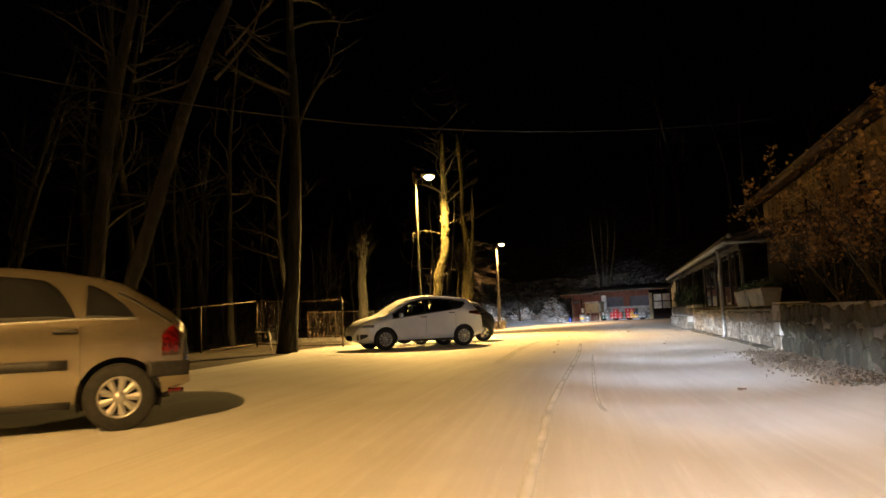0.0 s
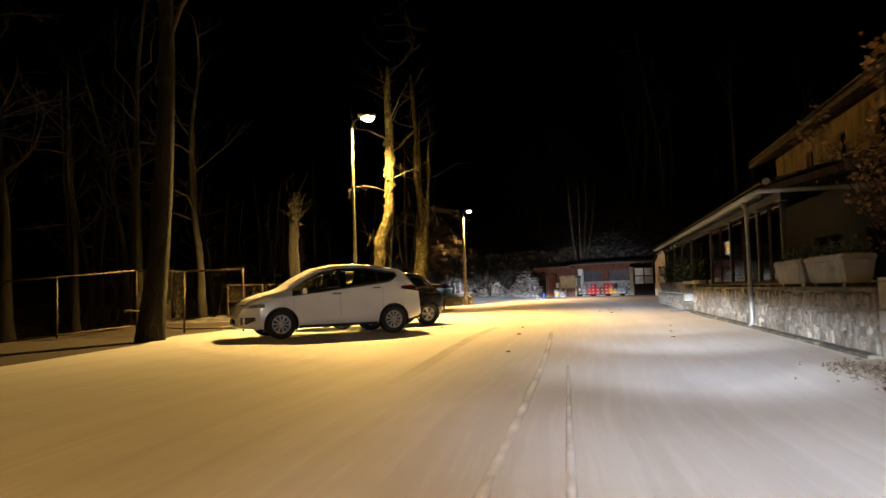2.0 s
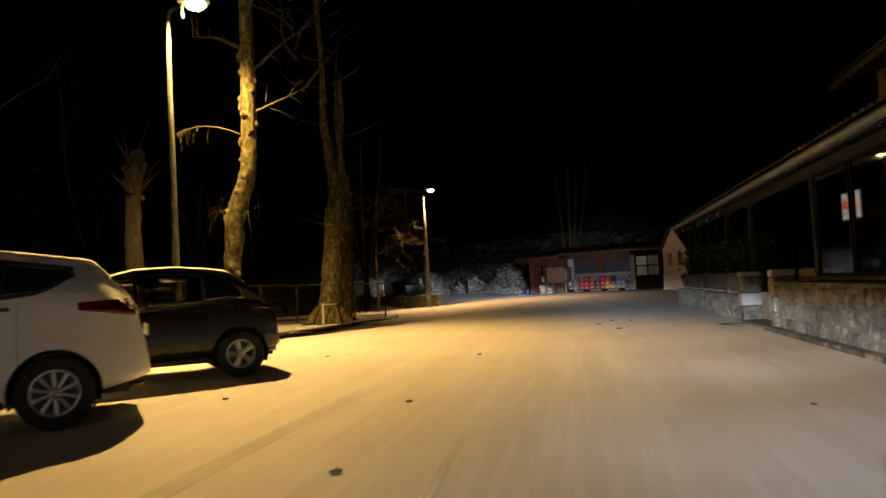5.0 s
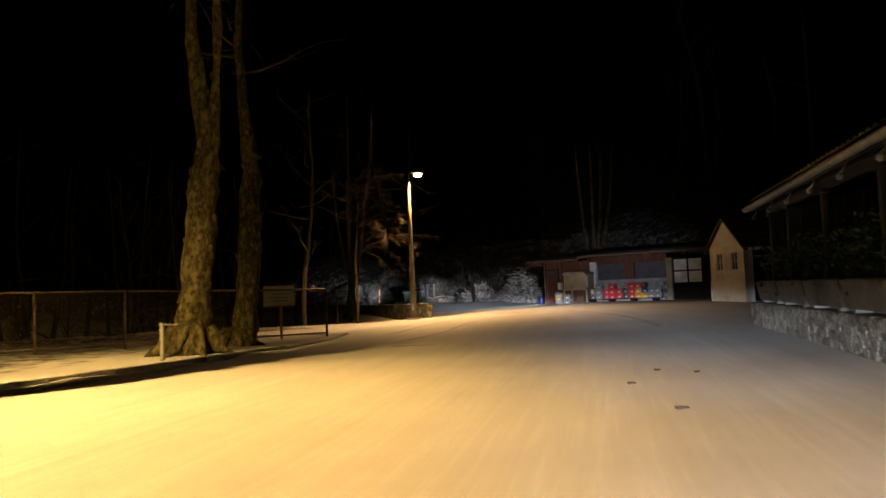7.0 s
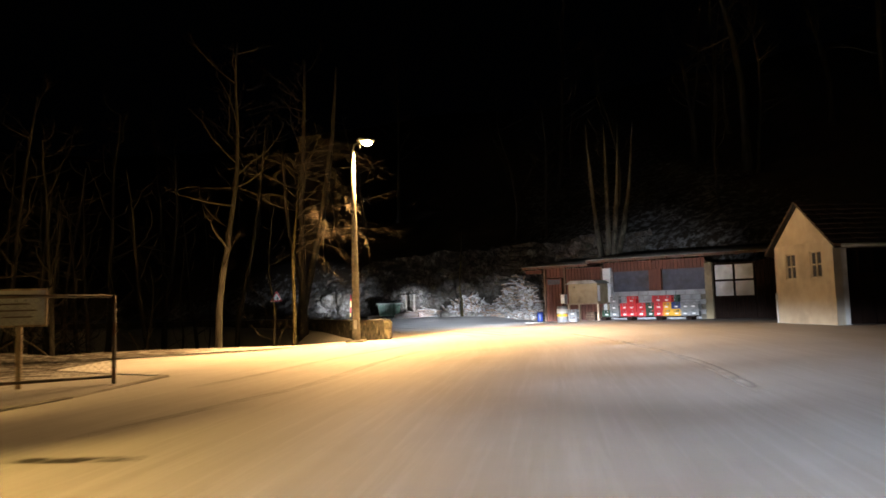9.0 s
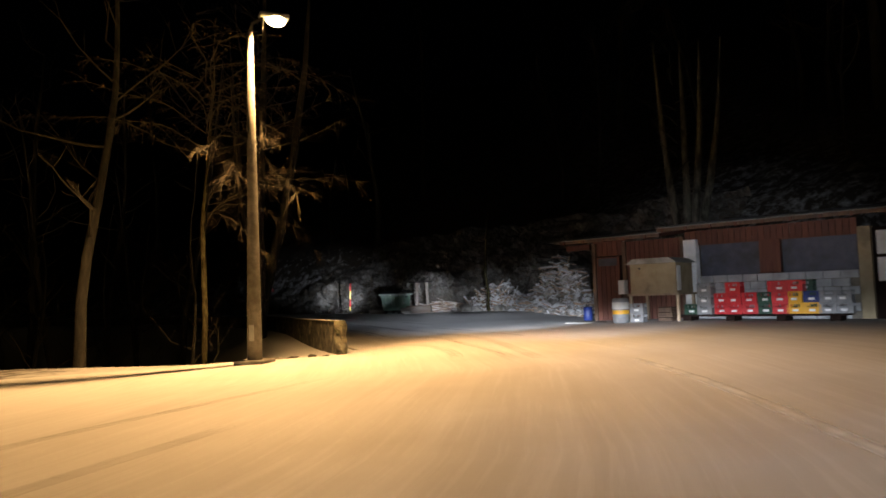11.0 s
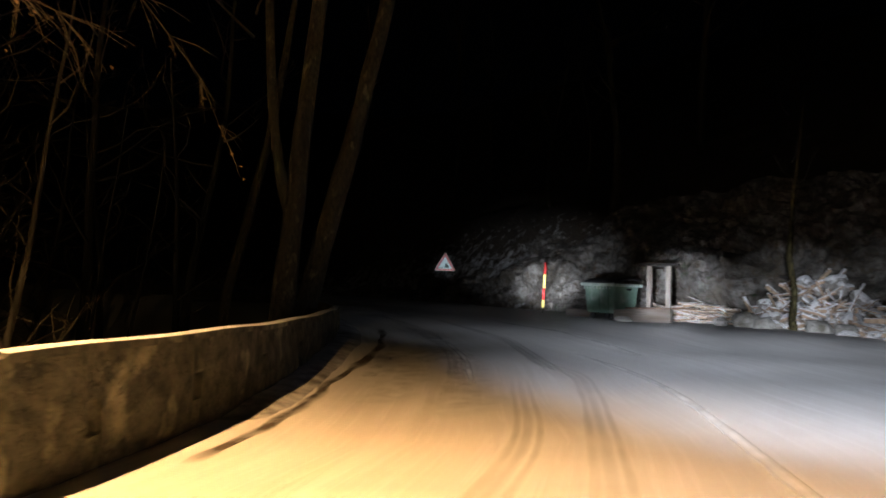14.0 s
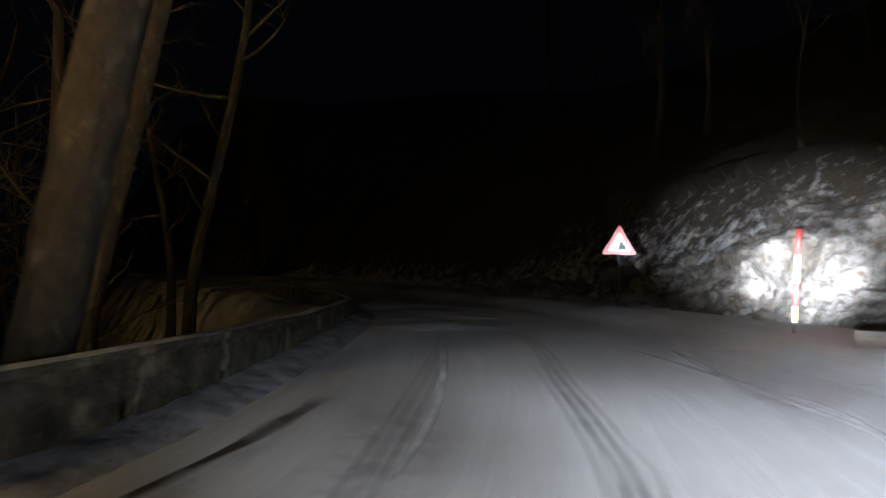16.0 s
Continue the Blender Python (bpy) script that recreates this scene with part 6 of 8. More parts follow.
    for s in (-1, 1):
        for ax in (base / 2, -base / 2):
            wheel = bm_new()
            prof = [(r - 0.125, -0.10), (r - 0.03, -0.105), (r, -0.085), (r, 0.085), (r - 0.03, 0.105), (r - 0.115, 0.10)]
            n = 28
            sheet(wheel, [[(q * math.cos(a), y, q * math.sin(a)) for a in np.linspace(0, 2 * math.pi, n + 1)] for q, y in prof])
            bmesh.ops.remove_doubles(wheel, verts=wheel.verts, dist=0.0005)
            w = part("wheel", wheel, M_RUBBER, c, "black tyre", True)
            w.matrix_local = pose(ax, s * spec["track"], r, 0, spec["spin"] + 17 * ax, 0 if s > 0 else 180)
            rim = bm_new()
            rr = r - 0.118
            sheet(rim, [[(q * math.cos(a), y, q * math.sin(a)) for a in np.linspace(0, 2 * math.pi, n + 1)] for q, y in ((rr + 0.002, 0.088), (rr - 0.012, 0.10), (rr - 0.022, 0.07), (rr - 0.03, 0.0))])
            bmesh.ops.remove_doubles(rim, verts=rim.verts, dist=0.0005)
            spokes = spec["spokes"]
            for k in range(spokes):
                a = 2 * math.pi * k / spokes
                wide = 1.5 * math.pi * rr / spokes * spec["spokefill"]
                vs = []
                for q, ww, y in ((0.045, wide * 0.55, 0.088), (rr * 0.6, wide * 0.75, 0.084), (rr - 0.012, wide, 0.078)):
                    for t_ in (-0.5, 0.5):
                        vs.append(rim.verts.new((q * math.cos(a) - t_ * ww * math.sin(a), y, q * math.sin(a) + t_ * ww * math.cos(a))))
                low = [rim.verts.new(v.co - Vector((0, 0.02, 0))) for v in vs]
                for i in (0, 2):
                    rim.faces.new((vs[i], vs[i + 1], vs[i + 3], vs[i + 2]))
                    rim.faces.new((vs[i], vs[i + 2], low[i + 2], low[i]))
                    rim.faces.new((vs[i + 1], low[i + 1], low[i + 3], vs[i + 3]))
            bmesh.ops.create_cone(rim, cap_ends=True, segments=16, radius1=0.06, radius2=0.05, depth=0.03, matrix=Matrix.Translation((0, 0.083, 0)) @ Matrix.Rotation(radians(-90), 4, "X"))
            part("rim", rim, M_ALLOY, w, "silver rim", True)
            disc = bm_new()
            bmesh.ops.create_cone(disc, cap_ends=True, segments=20, radius1=rr - 0.03, radius2=rr - 0.03, depth=0.02, matrix=Matrix.Translation((0, 0.02, 0)) @ Matrix.Rotation(radians(90), 4, "X"))
            part("brake_disc", disc, M_DARKMETAL, w)
    bm = bm_new()
    box(bm, (x0 - 0.004, 0, spec["plate"]), (0.014, 0.52, 0.115), None, 0.004)
    part("number_plate", bm, M_SIGNWHITE, c, "white number plate")
    bm = bm_new()
    for k in range(6):
        box(bm, (x0 - 0.013, -0.17 + 0.068 * k, spec["plate"]), (0.004, 0.042, 0.065))
    part("plate_bars", bm, M_BLACKPLASTIC, c)
    return c


def heading(axle, base):
    """The pose of a car from its near rear wheel, all parked nose in alike."""
    way = Vector((-0.883, -0.469, 0)).normalized()
    off = Vector((0.469, -0.883, 0)).normalized()
    mid = Vector((axle[0], axle[1], 0)) + way * base / 2 - off * 0.79
    return pose(mid.x, mid.y, float(lot(mid.x, mid.y)) + 0.02, 0, 0, math.degrees(math.atan2(way.y, way.x)))


level = lambda x: 0.0
COMPACT_MPV = dict(
    rear=-2.12, front=2.24, wheelbase=2.65, wheel=0.325, track=0.79, spin=8, spokes=10, spokefill=0.50, plate=0.80, band=True, clear=True,
    top=[(-2.12, 0.46), (-2.10, 0.62), (-2.06, 0.86), (-2.03, 1.04), (-1.97, 1.14), (-1.84, 1.28), (-1.70, 1.44), (-1.63, 1.50), (-1.3, 1.548), (-0.9, 1.605), (-0.5, 1.63), (0.0, 1.615), (0.39, 1.545), (0.8, 1.34), (1.12, 1.13), (1.3, 1.05), (1.65, 0.97), (1.93, 0.88), (2.1, 0.77), (2.2, 0.62), (2.24, 0.46)],
    shoulder=[(-2.12, 0.44), (-2.10, 0.60), (-2.05, 0.84), (-2.0, 1.0), (-1.88, 1.10), (-1.6, 1.17), (-1.25, 1.20), (-0.89, 1.16), (0.0, 1.06), (0.83, 0.965), (1.2, 0.93), (1.65, 0.87), (1.98, 0.78), (2.15, 0.66), (2.24, 0.44)],
    bottom=[(-2.12, 0.40), (-2.0, 0.36), (-1.7, 0.30), (-1.3, 0.24), (1.7, 0.22), (2.05, 0.24), (2.24, 0.30)],
    width=[(-2.12, 0.64), (-2.08, 0.72), (-2.0, 0.80), (-1.85, 0.85), (-1.6, 0.895), (-0.8, 0.91), (0.6, 0.915), (1.4, 0.90), (1.8, 0.84), (2.08, 0.70), (2.2, 0.52), (2.24, 0.36)],
    roof=[(-2.12, 0.50), (-2.0, 0.64), (-1.8, 0.60), (-1.4, 0.60), (-0.4, 0.65), (0.3, 0.67), (0.9, 0.73), (1.3, 0.75), (1.7, 0.68), (2.05, 0.5), (2.24, 0.3)],
    glass=[(0.0, 1.06, level, level), (-0.92, -0.03, level, level), (-1.47, -0.95, level, lambda x: 0.17 * min(1, max(0.0, (-1.18 - x) / 0.29)) ** 1.6)], glasstop=1.545,
    seams=(-1.05, -0.02, 1.05), handles=(-0.90, 0.06), handle=M_BLACKPLASTIC, mirror=0.84, tail=(-2.0, -1.52, 0.96, 1.13), tailtilt=0.75, head=(1.68, 2.12, 0.70, 0.80), screen=(0.40, 1.12), backlight=(-1.93, -1.70), frost=(-1.99, 2.05))
FAMILY_MPV = dict(
    COMPACT_MPV, rear=-2.0, front=2.14, wheelbase=2.76, wheel=0.305, spokes=9, spokefill=0.80, spin=3, strip=(0.575, 0.665), plate=0.66, band=False, clear=False, tailgate=True,
    top=[(-2.0, 0.44), (-1.995, 0.70), (-1.98, 0.90), (-1.93, 1.0), (-1.84, 1.085), (-1.59, 1.25), (-1.42, 1.36), (-1.2, 1.425), (-0.86, 1.485), (-0.5, 1.525), (0.0, 1.55), (0.4, 1.49), (0.8, 1.30), (1.2, 1.04), (1.7, 0.90), (1.95, 0.78), (2.1, 0.6), (2.14, 0.45)],
    shoulder=[(-2.0, 0.42), (-1.99, 0.68), (-1.96, 0.84), (-1.85, 0.95), (-1.6, 1.0), (-1.11, 1.01), (-0.45, 0.99), (0.3, 0.97), (1.0, 0.93), (1.6, 0.85), (1.95, 0.70), (2.14, 0.43)],
    bottom=[(-2.0, 0.38), (-1.9, 0.34), (-1.6, 0.26), (1.7, 0.22), (2.0, 0.24), (2.14, 0.30)],
    width=[(-2.0, 0.66), (-1.95, 0.74), (-1.8, 0.80), (-1.6, 0.84), (-1.3, 0.865), (0.6, 0.875), (1.4, 0.86), (1.8, 0.76), (2.05, 0.56), (2.14, 0.36)],
    roof=[(-2.0, 0.52), (-1.8, 0.60), (-1.4, 0.60), (-0.4, 0.64), (0.4, 0.66), (1.0, 0.72), (1.6, 0.66), (1.95, 0.5), (2.14, 0.3)],
    glass=[(0.10, 1.02, level, level), (-1.02, 0.0, lambda x: 0.34 * min(1, max(0.0, (-0.70 - x) / 0.33)) ** 2.2, level), (-1.50, -1.10, lambda x: 0.16 * max(0, (-1.15 - x) / 0.35) ** 1.4, level)], glasstop=1.45,
    seams=(-1.06, 0.05, 1.05), handles=(-0.94, 0.25), mirror=0.85, tail=(-1.905, -1.745, 0.66, 0.98), tailtilt=0.0, head=(1.6, 2.0, 0.66, 0.80), screen=(0.5, 1.15), backlight=(-1.80, -1.48), frost=(-1.35, 0.4))
HATCHBACK = dict(
    COMPACT_MPV, rear=-1.83, front=2.14, wheelbase=2.50, wheel=0.31, spokes=5, spokefill=0.55, spin=20, plate=0.72,
    top=[(-1.83, 0.44), (-1.82, 0.62), (-1.78, 0.84), (-1.72, 0.96), (-1.62, 1.05), (-1.40, 1.24), (-1.22, 1.40), (-1.14, 1.435), (-0.9, 1.47), (-0.5, 1.505), (0.0, 1.49), (0.35, 1.41), (0.85, 1.15), (1.1, 1.03), (1.6, 0.94), (1.9, 0.84), (2.08, 0.68), (2.14, 0.48)],
    shoulder=[(-1.83, 0.42), (-1.81, 0.60), (-1.76, 0.82), (-1.68, 0.93), (-1.5, 1.02), (-1.15, 1.055), (-0.5, 0.965), (0.9, 0.89), (1.5, 0.85), (1.9, 0.74), (2.08, 0.60), (2.14, 0.45)],
    bottom=[(-1.83, 0.38), (-1.75, 0.32), (-1.5, 0.26), (1.6, 0.21), (2.0, 0.23), (2.14, 0.30)],
    width=[(-1.83, 0.62), (-1.78, 0.70), (-1.65, 0.79), (-1.45, 0.85), (-0.8, 0.87), (0.8, 0.87), (1.4, 0.85), (1.8, 0.77), (2.04, 0.6), (2.14, 0.38)],
    roof=[(-1.83, 0.50), (-1.65, 0.60), (-1.3, 0.58), (-0.4, 0.62), (0.3, 0.65), (0.9, 0.70), (1.5, 0.66), (1.9, 0.5), (2.14, 0.3)],
    glass=[(-0.05, 0.92, level, level), (-0.80, -0.08, level, level), (-1.30, -0.83, lambda x: 0.06 * max(0, (-1.05 - x) / 0.25) ** 1.2, level)], glasstop=1.42,
    seams=(-0.85, -0.06, 0.95), handles=(-0.72, 0.06), handle=M_BLACKCAR, mirror=0.72, tail=(-1.72, -1.42, 0.88, 1.01), tailtilt=0.4, head=(1.6, 2.02, 0.66, 0.76), screen=(0.4, 0.95), backlight=(-1.64, -1.26), frost=(-1.66, 1.9))

car("white_mpv", "white family car parked nose-in, roof and bonnet frosted", COMPACT_MPV, M_WHITECAR, heading((0.28, 27.1), 2.65), dark_sills=True)
car("black_hatchback", "black hatchback parked beside the white car, roof frosted", HATCHBACK, M_BLACKCAR, heading((0.87, 30.37), 2.50), dark_sills=True)
silver = car("silver_mpv", "beige-silver people carrier with black rubbing strips, parked nose-in", FAMILY_MPV, M_SILVERCAR, heading((-2.06, 10.46), 2.76), frosted=False)
for side_ in (1, -1):
    bm = bm_new()
    box(bm, (-1.80, side_ * 0.775, 0.535), (0.40, 0.075, 0.15), Matrix.Rotation(side_ * 0.36, 4, "Z"), 0.035)
    part("bumper_corner", bm, M_BLACKPLASTIC, silver, "black bumper corner pad", True)


# ---- trees ----
def tree_parts(seed, height, radius, crown_from, limbs, lean=0.04, crook=0.25, spread_=1.0):
    """Trunk and bare branches of a winter tree, as two meshes' worth of tubes."""
    rnd = random.Random(seed)
    trunk, crown = bm_new(), bm_new()
    pts, way, p = [Vector((0, 0, -0.4))], Vector((rnd.gauss(0, lean), rnd.gauss(0, lean), 1)), Vector((0, 0, -0.4))
    n = 13
    for k in range(n):
        way = (way + Vector((rnd.gauss(0, crook), rnd.gauss(0, crook), 0)) * 0.22 + Vector((0, 0, 0.12))).normalized()
        p = p + way * height / n
        pts.append(p.copy())
    radii = [radius * (1.45 if k == 0 else 1.12 if k == 1 else 1.0) * (1 - 0.86 * (k / n) ** 1.1) for k in range(n + 1)]
    tube(trunk, pts, radii, 10)
    for k in range(limbs):
        f = crown_from + (1 - crown_from) * (k + rnd.random()) / limbs
        i = min(int(f * n), n - 1)
        q = pts[i].lerp(pts[i + 1], f * n - i)
        a = rnd.uniform(0, 6.28)
        size = height * rnd.uniform(0.14, 0.30) * (1.15 - 0.6 * f) * spread_
        d = Vector((math.cos(a), math.sin(a), rnd.uniform(0.1, 0.9))).normalized()
        line = [q]
        for _ in range(4):
            d = (d + Vector((rnd.gauss(0, 0.28), rnd.gauss(0, 0.28), rnd.gauss(0.10, 0.2)))).normalized()
            line.append(line[-1] + d * size / 4)
        r0 = radii[i] * rnd.uniform(0.28, 0.5)
        tube(crown, line, [r0, r0 * 0.8, r0 * 0.55, r0 * 0.36, r0 * 0.12], 5, False)
        for _ in range(6):
            j = rnd.randint(1, 3)
            t0 = line[j].lerp(line[j + 1], rnd.random())
            e = (d + Vector((rnd.gauss(0, 0.8), rnd.gauss(0, 0.8), rnd.gauss(0.2, 0.5)))).normalized()
            mid = t0 + e * size * rnd.uniform(0.12, 0.25)
            tip = mid + (e + Vector((rnd.gauss(0, 0.4), rnd.gauss(0, 0.4), rnd.gauss(0.1, 0.3)))) * size * rnd.uniform(0.10, 0.22)
            tube(crown, [t0, mid, tip], [r0 * 0.25, r0 * 0.16, r0 * 0.04], 4, False)
            for _ in range(2):
                t1 = mid + Vector((rnd.gauss(0, 1), rnd.gauss(0, 1), rnd.gauss(0.3, 0.7))) * size * 0.09
                tube(crown, [mid, t1], [r0 * 0.12, r0 * 0.03], 3, False)
    return trunk, crown


def tree(m, label, parts_, bark=M_SHADEDBARK, group="bare trees in the wood"):
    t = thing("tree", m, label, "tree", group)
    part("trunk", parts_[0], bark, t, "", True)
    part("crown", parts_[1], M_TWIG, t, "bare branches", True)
    return t


def on_land(x, y):
    return float(land(x, y))


def wood_tree(proto, x, y, turn, scale):
    return copy_thing(proto, pose(x, y, on_land(x, y) - 0.05, 0, 0, turn) @ Matrix.Scale(scale, 4))


KINDS_OF_TREE = [tree(pose(-14.6, 31.5, on_land(-14.6, 31.5)), "tall bare woodland tree with a slender dark trunk", tree_parts(101, 17, 0.24, 0.35, 16)),
                 tree(pose(-12.2, 26.5, on_land(-12.2, 26.5)), "tall bare woodland tree leaning a little", tree_parts(102, 16, 0.20, 0.30, 15, 0.10)),
                 tree(pose(-9.5, 40.5, on_land(-9.5, 40.5)), "bare woodland tree with a crooked trunk", tree_parts(103, 14, 0.18, 0.25, 15, 0.05, 0.45)),
                 tree(pose(-4.84, 67.0, on_land(-4.84, 67) - 0.3), "slim bare woodland tree on the falling slope", tree_parts(104, 15, 0.17, 0.3, 13)),
                 tree(pose(-3.8, 71.0, on_land(-3.8, 71) - 0.3), "thin bare sapling on the falling slope", tree_parts(105, 11, 0.075, 0.25, 13, 0.06, 0.4))]
rnd = random.Random(77)
count = 0
for _ in range(900):
    region = rnd.random()
    if region < 0.40:
        x, y = rnd.uniform(-34, -6.5), rnd.uniform(14, 66)
    elif region < 0.66:
        x, y = rnd.uniform(-34, 1), rnd.uniform(60, 88)
    elif region < 0.90:
        x, y = rnd.uniform(-30, 34), rnd.uniform(66, 108)
    else:
        x, y = rnd.uniform(18, 40), rnd.uniform(56, 90)
    bank, brink = float(to_line(BANK, x, y)[0]), float(to_line(BRINK, x, y)[0])
    on_hill, in_dell = bank > 3.2, brink < -1.2
    in_west = y < 60 and x < -13 and brink > 0
    if not (on_hill or in_dell or in_west) or float(abs(to_line(LANE, x, y)[0])) < 5.5:
        continue
    if math.dist((x, y), (1.97, 64.1)) < 9 or any(math.dist((x, y), q) < 1.9 for q in ((-4.84, 67.0), (-3.8, 71.0), (-3.9, 76.4), (-3.9, 77.9), (-12.2, 26.5), (-14.6, 31.5))):
        continue
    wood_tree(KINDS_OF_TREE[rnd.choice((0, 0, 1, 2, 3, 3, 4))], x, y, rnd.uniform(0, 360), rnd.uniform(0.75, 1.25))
    count += 1
    if count >= 105:
        break

# the trees that stand beside the road
bm = bm_new()
tube(bm, [(-0.06, 0.05, -0.3), (-0.03, 0.0, 0.3), (-0.01, 0, 1.0), (-0.01, 0.0, 1.9), (0.05, 0, 2.45), (0.05, 0, 2.85), (0.20, 0, 3.25), (0.34, 0, 3.6), (0.42, 0, 3.95), (0.48, 0, 4.8), (0.50, 0, 5.8), (0.50, 0, 6.8), (0.45, 0.1, 8.2), (0.5, 0.1, 9.6)],
     [0.30, 0.21, 0.175, 0.18, 0.215, 0.22, 0.20, 0.19, 0.185, 0.17, 0.165, 0.16, 0.11, 0.05], 16)
rnd = random.Random(8)
for k in range(30):
    z = 0.8 + 0.2 * k
    ax = float(np.interp(z, (0, 2.4, 2.9, 3.6, 4.8, 7), (0, 0.04, 0.06, 0.34, 0.48, 0.5)))
    a = rnd.uniform(3.0, 6.6)
    r = rnd.uniform(0.04, 0.10)
    bmesh.ops.create_icosphere(bm, subdivisions=2, radius=r, matrix=Matrix.Translation((ax + 0.15 * math.cos(a), 0.15 * math.sin(a), z)) @ Matrix.Diagonal((1, 0.8, 1.3, 1)))
lit_tree = thing("tree", pose(-1.30, 36.8, on_land(-1.30, 36.8)), "knobbly pale tree with a bent trunk beside the street lamp", "tree", "trees on the verge")
part("trunk", gnarl(bm, 0.035, 5.0, 2), M_BARK, lit_tree, "", True)
bm = bm_new()
rnd = random.Random(4)
for z, ax, ay, rise, size, r0 in ((5.2, 1.0, -0.1, 0.5, 1.5, 0.026), (6.2, 1.0, 0.3, 0.8, 2.0, 0.04), (6.6, -0.8, 0.3, 0.9, 1.9, 0.05), (7.4, 0.6, -0.6, 0.9, 1.8, 0.04), (8.3, -0.4, 0.6, 1.0, 1.6, 0.03), (3.1, -0.9, -0.2, -0.15, 0.5, 0.025), (2.9, 0.9, -0.4, 0.2, 0.5, 0.02)):
    d, line = Vector((ax, ay, rise)).normalized(), [Vector((float(np.interp(z, (2.9, 3.6, 5, 7, 8.3), (0.1, 0.34, 0.48, 0.5, 0.45))), 0, z))]
    for _ in range(5):
        line.append(line[-1] + d * size / 5)
        d = (d + Vector((rnd.gauss(0, 0.12), rnd.gauss(0, 0.2), rnd.gauss(0, 0.15)))).normalized()
    tube(bm, line, [r0, r0 * 0.9, r0 * 0.7, r0 * 0.5, r0 * 0.35, r0 * 0.15], 6, False)
    for k in range(9):
        q = line[1 + k % 5].lerp(line[min(2 + k % 5, 5)], 0.5)
        tip = q + Vector((rnd.gauss(ax * 0.12, 0.2), rnd.gauss(0, 0.2), rnd.gauss(-0.12 if z < 5 else 0.1, 0.22)))
        tube(bm, [q, q.lerp(tip, 0.5) + Vector((0, 0, 0.03)), tip], [r0 * 0.3, r0 * 0.2, r0 * 0.06], 4, False)
arm = [Vector((0.44 - 1.55 * f, -0.25 * f, 4.72 + 0.34 * math.sin(2.4 * f) - 0.10 * f)) for f in (0, 0.12, 0.26, 0.42, 0.58, 0.74, 0.88, 1.0)]
tube(bm, arm, [0.024, 0.021, 0.018, 0.016, 0.013, 0.010, 0.007, 0.003], 6, False)
for k in range(9):
    q = arm[rnd.randint(2, 6)].lerp(arm[7], 0.3 * rnd.random())
    drop = rnd.uniform(0.08, 0.5)
    tube(bm, [q, q + Vector((-0.10, rnd.gauss(0, 0.06), -drop * 0.4)), q + Vector((-0.08 + rnd.gauss(0, 0.05), rnd.gauss(0, 0.08), -drop))], [0.007, 0.006, 0.002], 4, False)
part("crown", bm, M_TWIG, lit_tree, "few bare twisted branches", True)

bm = bm_new()
tube(bm, [(0.20, 0, -0.4), (0.25, 0, 0.3), (0.30, 0, 0.9), (0.36, 0, 1.5), (0.43, 0, 2.3), (0.50, 0, 3.1), (0.58, 0, 3.6), (0.62, 0, 4.1), (0.48, 0, 5.3), (0.30, 0.1, 6.6), (0.36, 0.1, 8.4), (0.2, 0, 11)],
     [0.60, 0.38, 0.31, 0.285, 0.275, 0.265, 0.235, 0.205, 0.15, 0.11, 0.075, 0.03], 16)
for k in range(7):
    a = k * 0.9
    tube(bm, [(math.cos(a) * 0.30 + 0.25, math.sin(a) * 0.3, 0.50), (math.cos(a) * 0.52 + 0.22, math.sin(a) * 0.48, 0.12), (math.cos(a) * 0.85 + 0.2, math.sin(a) * 0.8, -0.05)], [0.16, 0.13, 0.05], 7)
rnd = random.Random(21)
for k in range(26):
    z = 0.7 + 0.19 * k
    ax = float(np.interp(z, (0.9, 3.1, 4.1, 5.6), (0.30, 0.50, 0.62, 0.6)))
    w = float(np.interp(z, (0.9, 3.1, 4.1, 5.6), (0.27, 0.24, 0.17, 0.16)))
    a = rnd.uniform(2.8, 6.8)
    bmesh.ops.create_icosphere(bm, subdivisions=2, radius=rnd.uniform(0.05, 0.10), matrix=Matrix.Translation((ax + w * math.cos(a), w * math.sin(a), z)) @ Matrix.Diagonal((1, 0.8, 1.5, 1)))
big = thing("tree", pose(-0.62, 42.9, on_land(-0.62, 42.9)), "thick old tree with kinked trunk and spreading roots", "tree", "trees on the verge")
tube(bm, [(0.60, 0, 3.7), (0.80, -0.05, 4.5), (0.86, -0.05, 5.6), (0.95, 0, 8.0)], [0.15, 0.105, 0.08, 0.03], 10)
part("trunk", gnarl(bm, 0.06, 3.2, 2), M_BARK, big, "", True)
part("crown", tree_parts(301, 16, 0.25, 0.5, 14)[1], M_TWIG, big, "bare branches", True)
bm = bm_new()
tube(bm, [(-0.10, 0, -0.3), (-0.02, 0, 0.2), (0.05, 0, 0.85), (0.16, 0, 1.8), (0.20, 0, 2.6), (0.21, 0, 3.4), (0.26, 0, 4.2), (0.14, 0, 5.4), (0.02, 0, 7.2), (0.15, 0, 10)],
     [0.46, 0.32, 0.265, 0.25, 0.25, 0.26, 0.19, 0.13, 0.09, 0.03], 14)
for k in range(6):
    a = k * 1.05
    tube(bm, [(math.cos(a) * 0.22 - 0.2, math.sin(a) * 0.2, 0.4), (math.cos(a) * 0.42 - 0.2, math.sin(a) * 0.4, 0.1), (math.cos(a) * 0.75 - 0.2, math.sin(a) * 0.7, -0.05)], [0.12, 0.10, 0.04], 7)
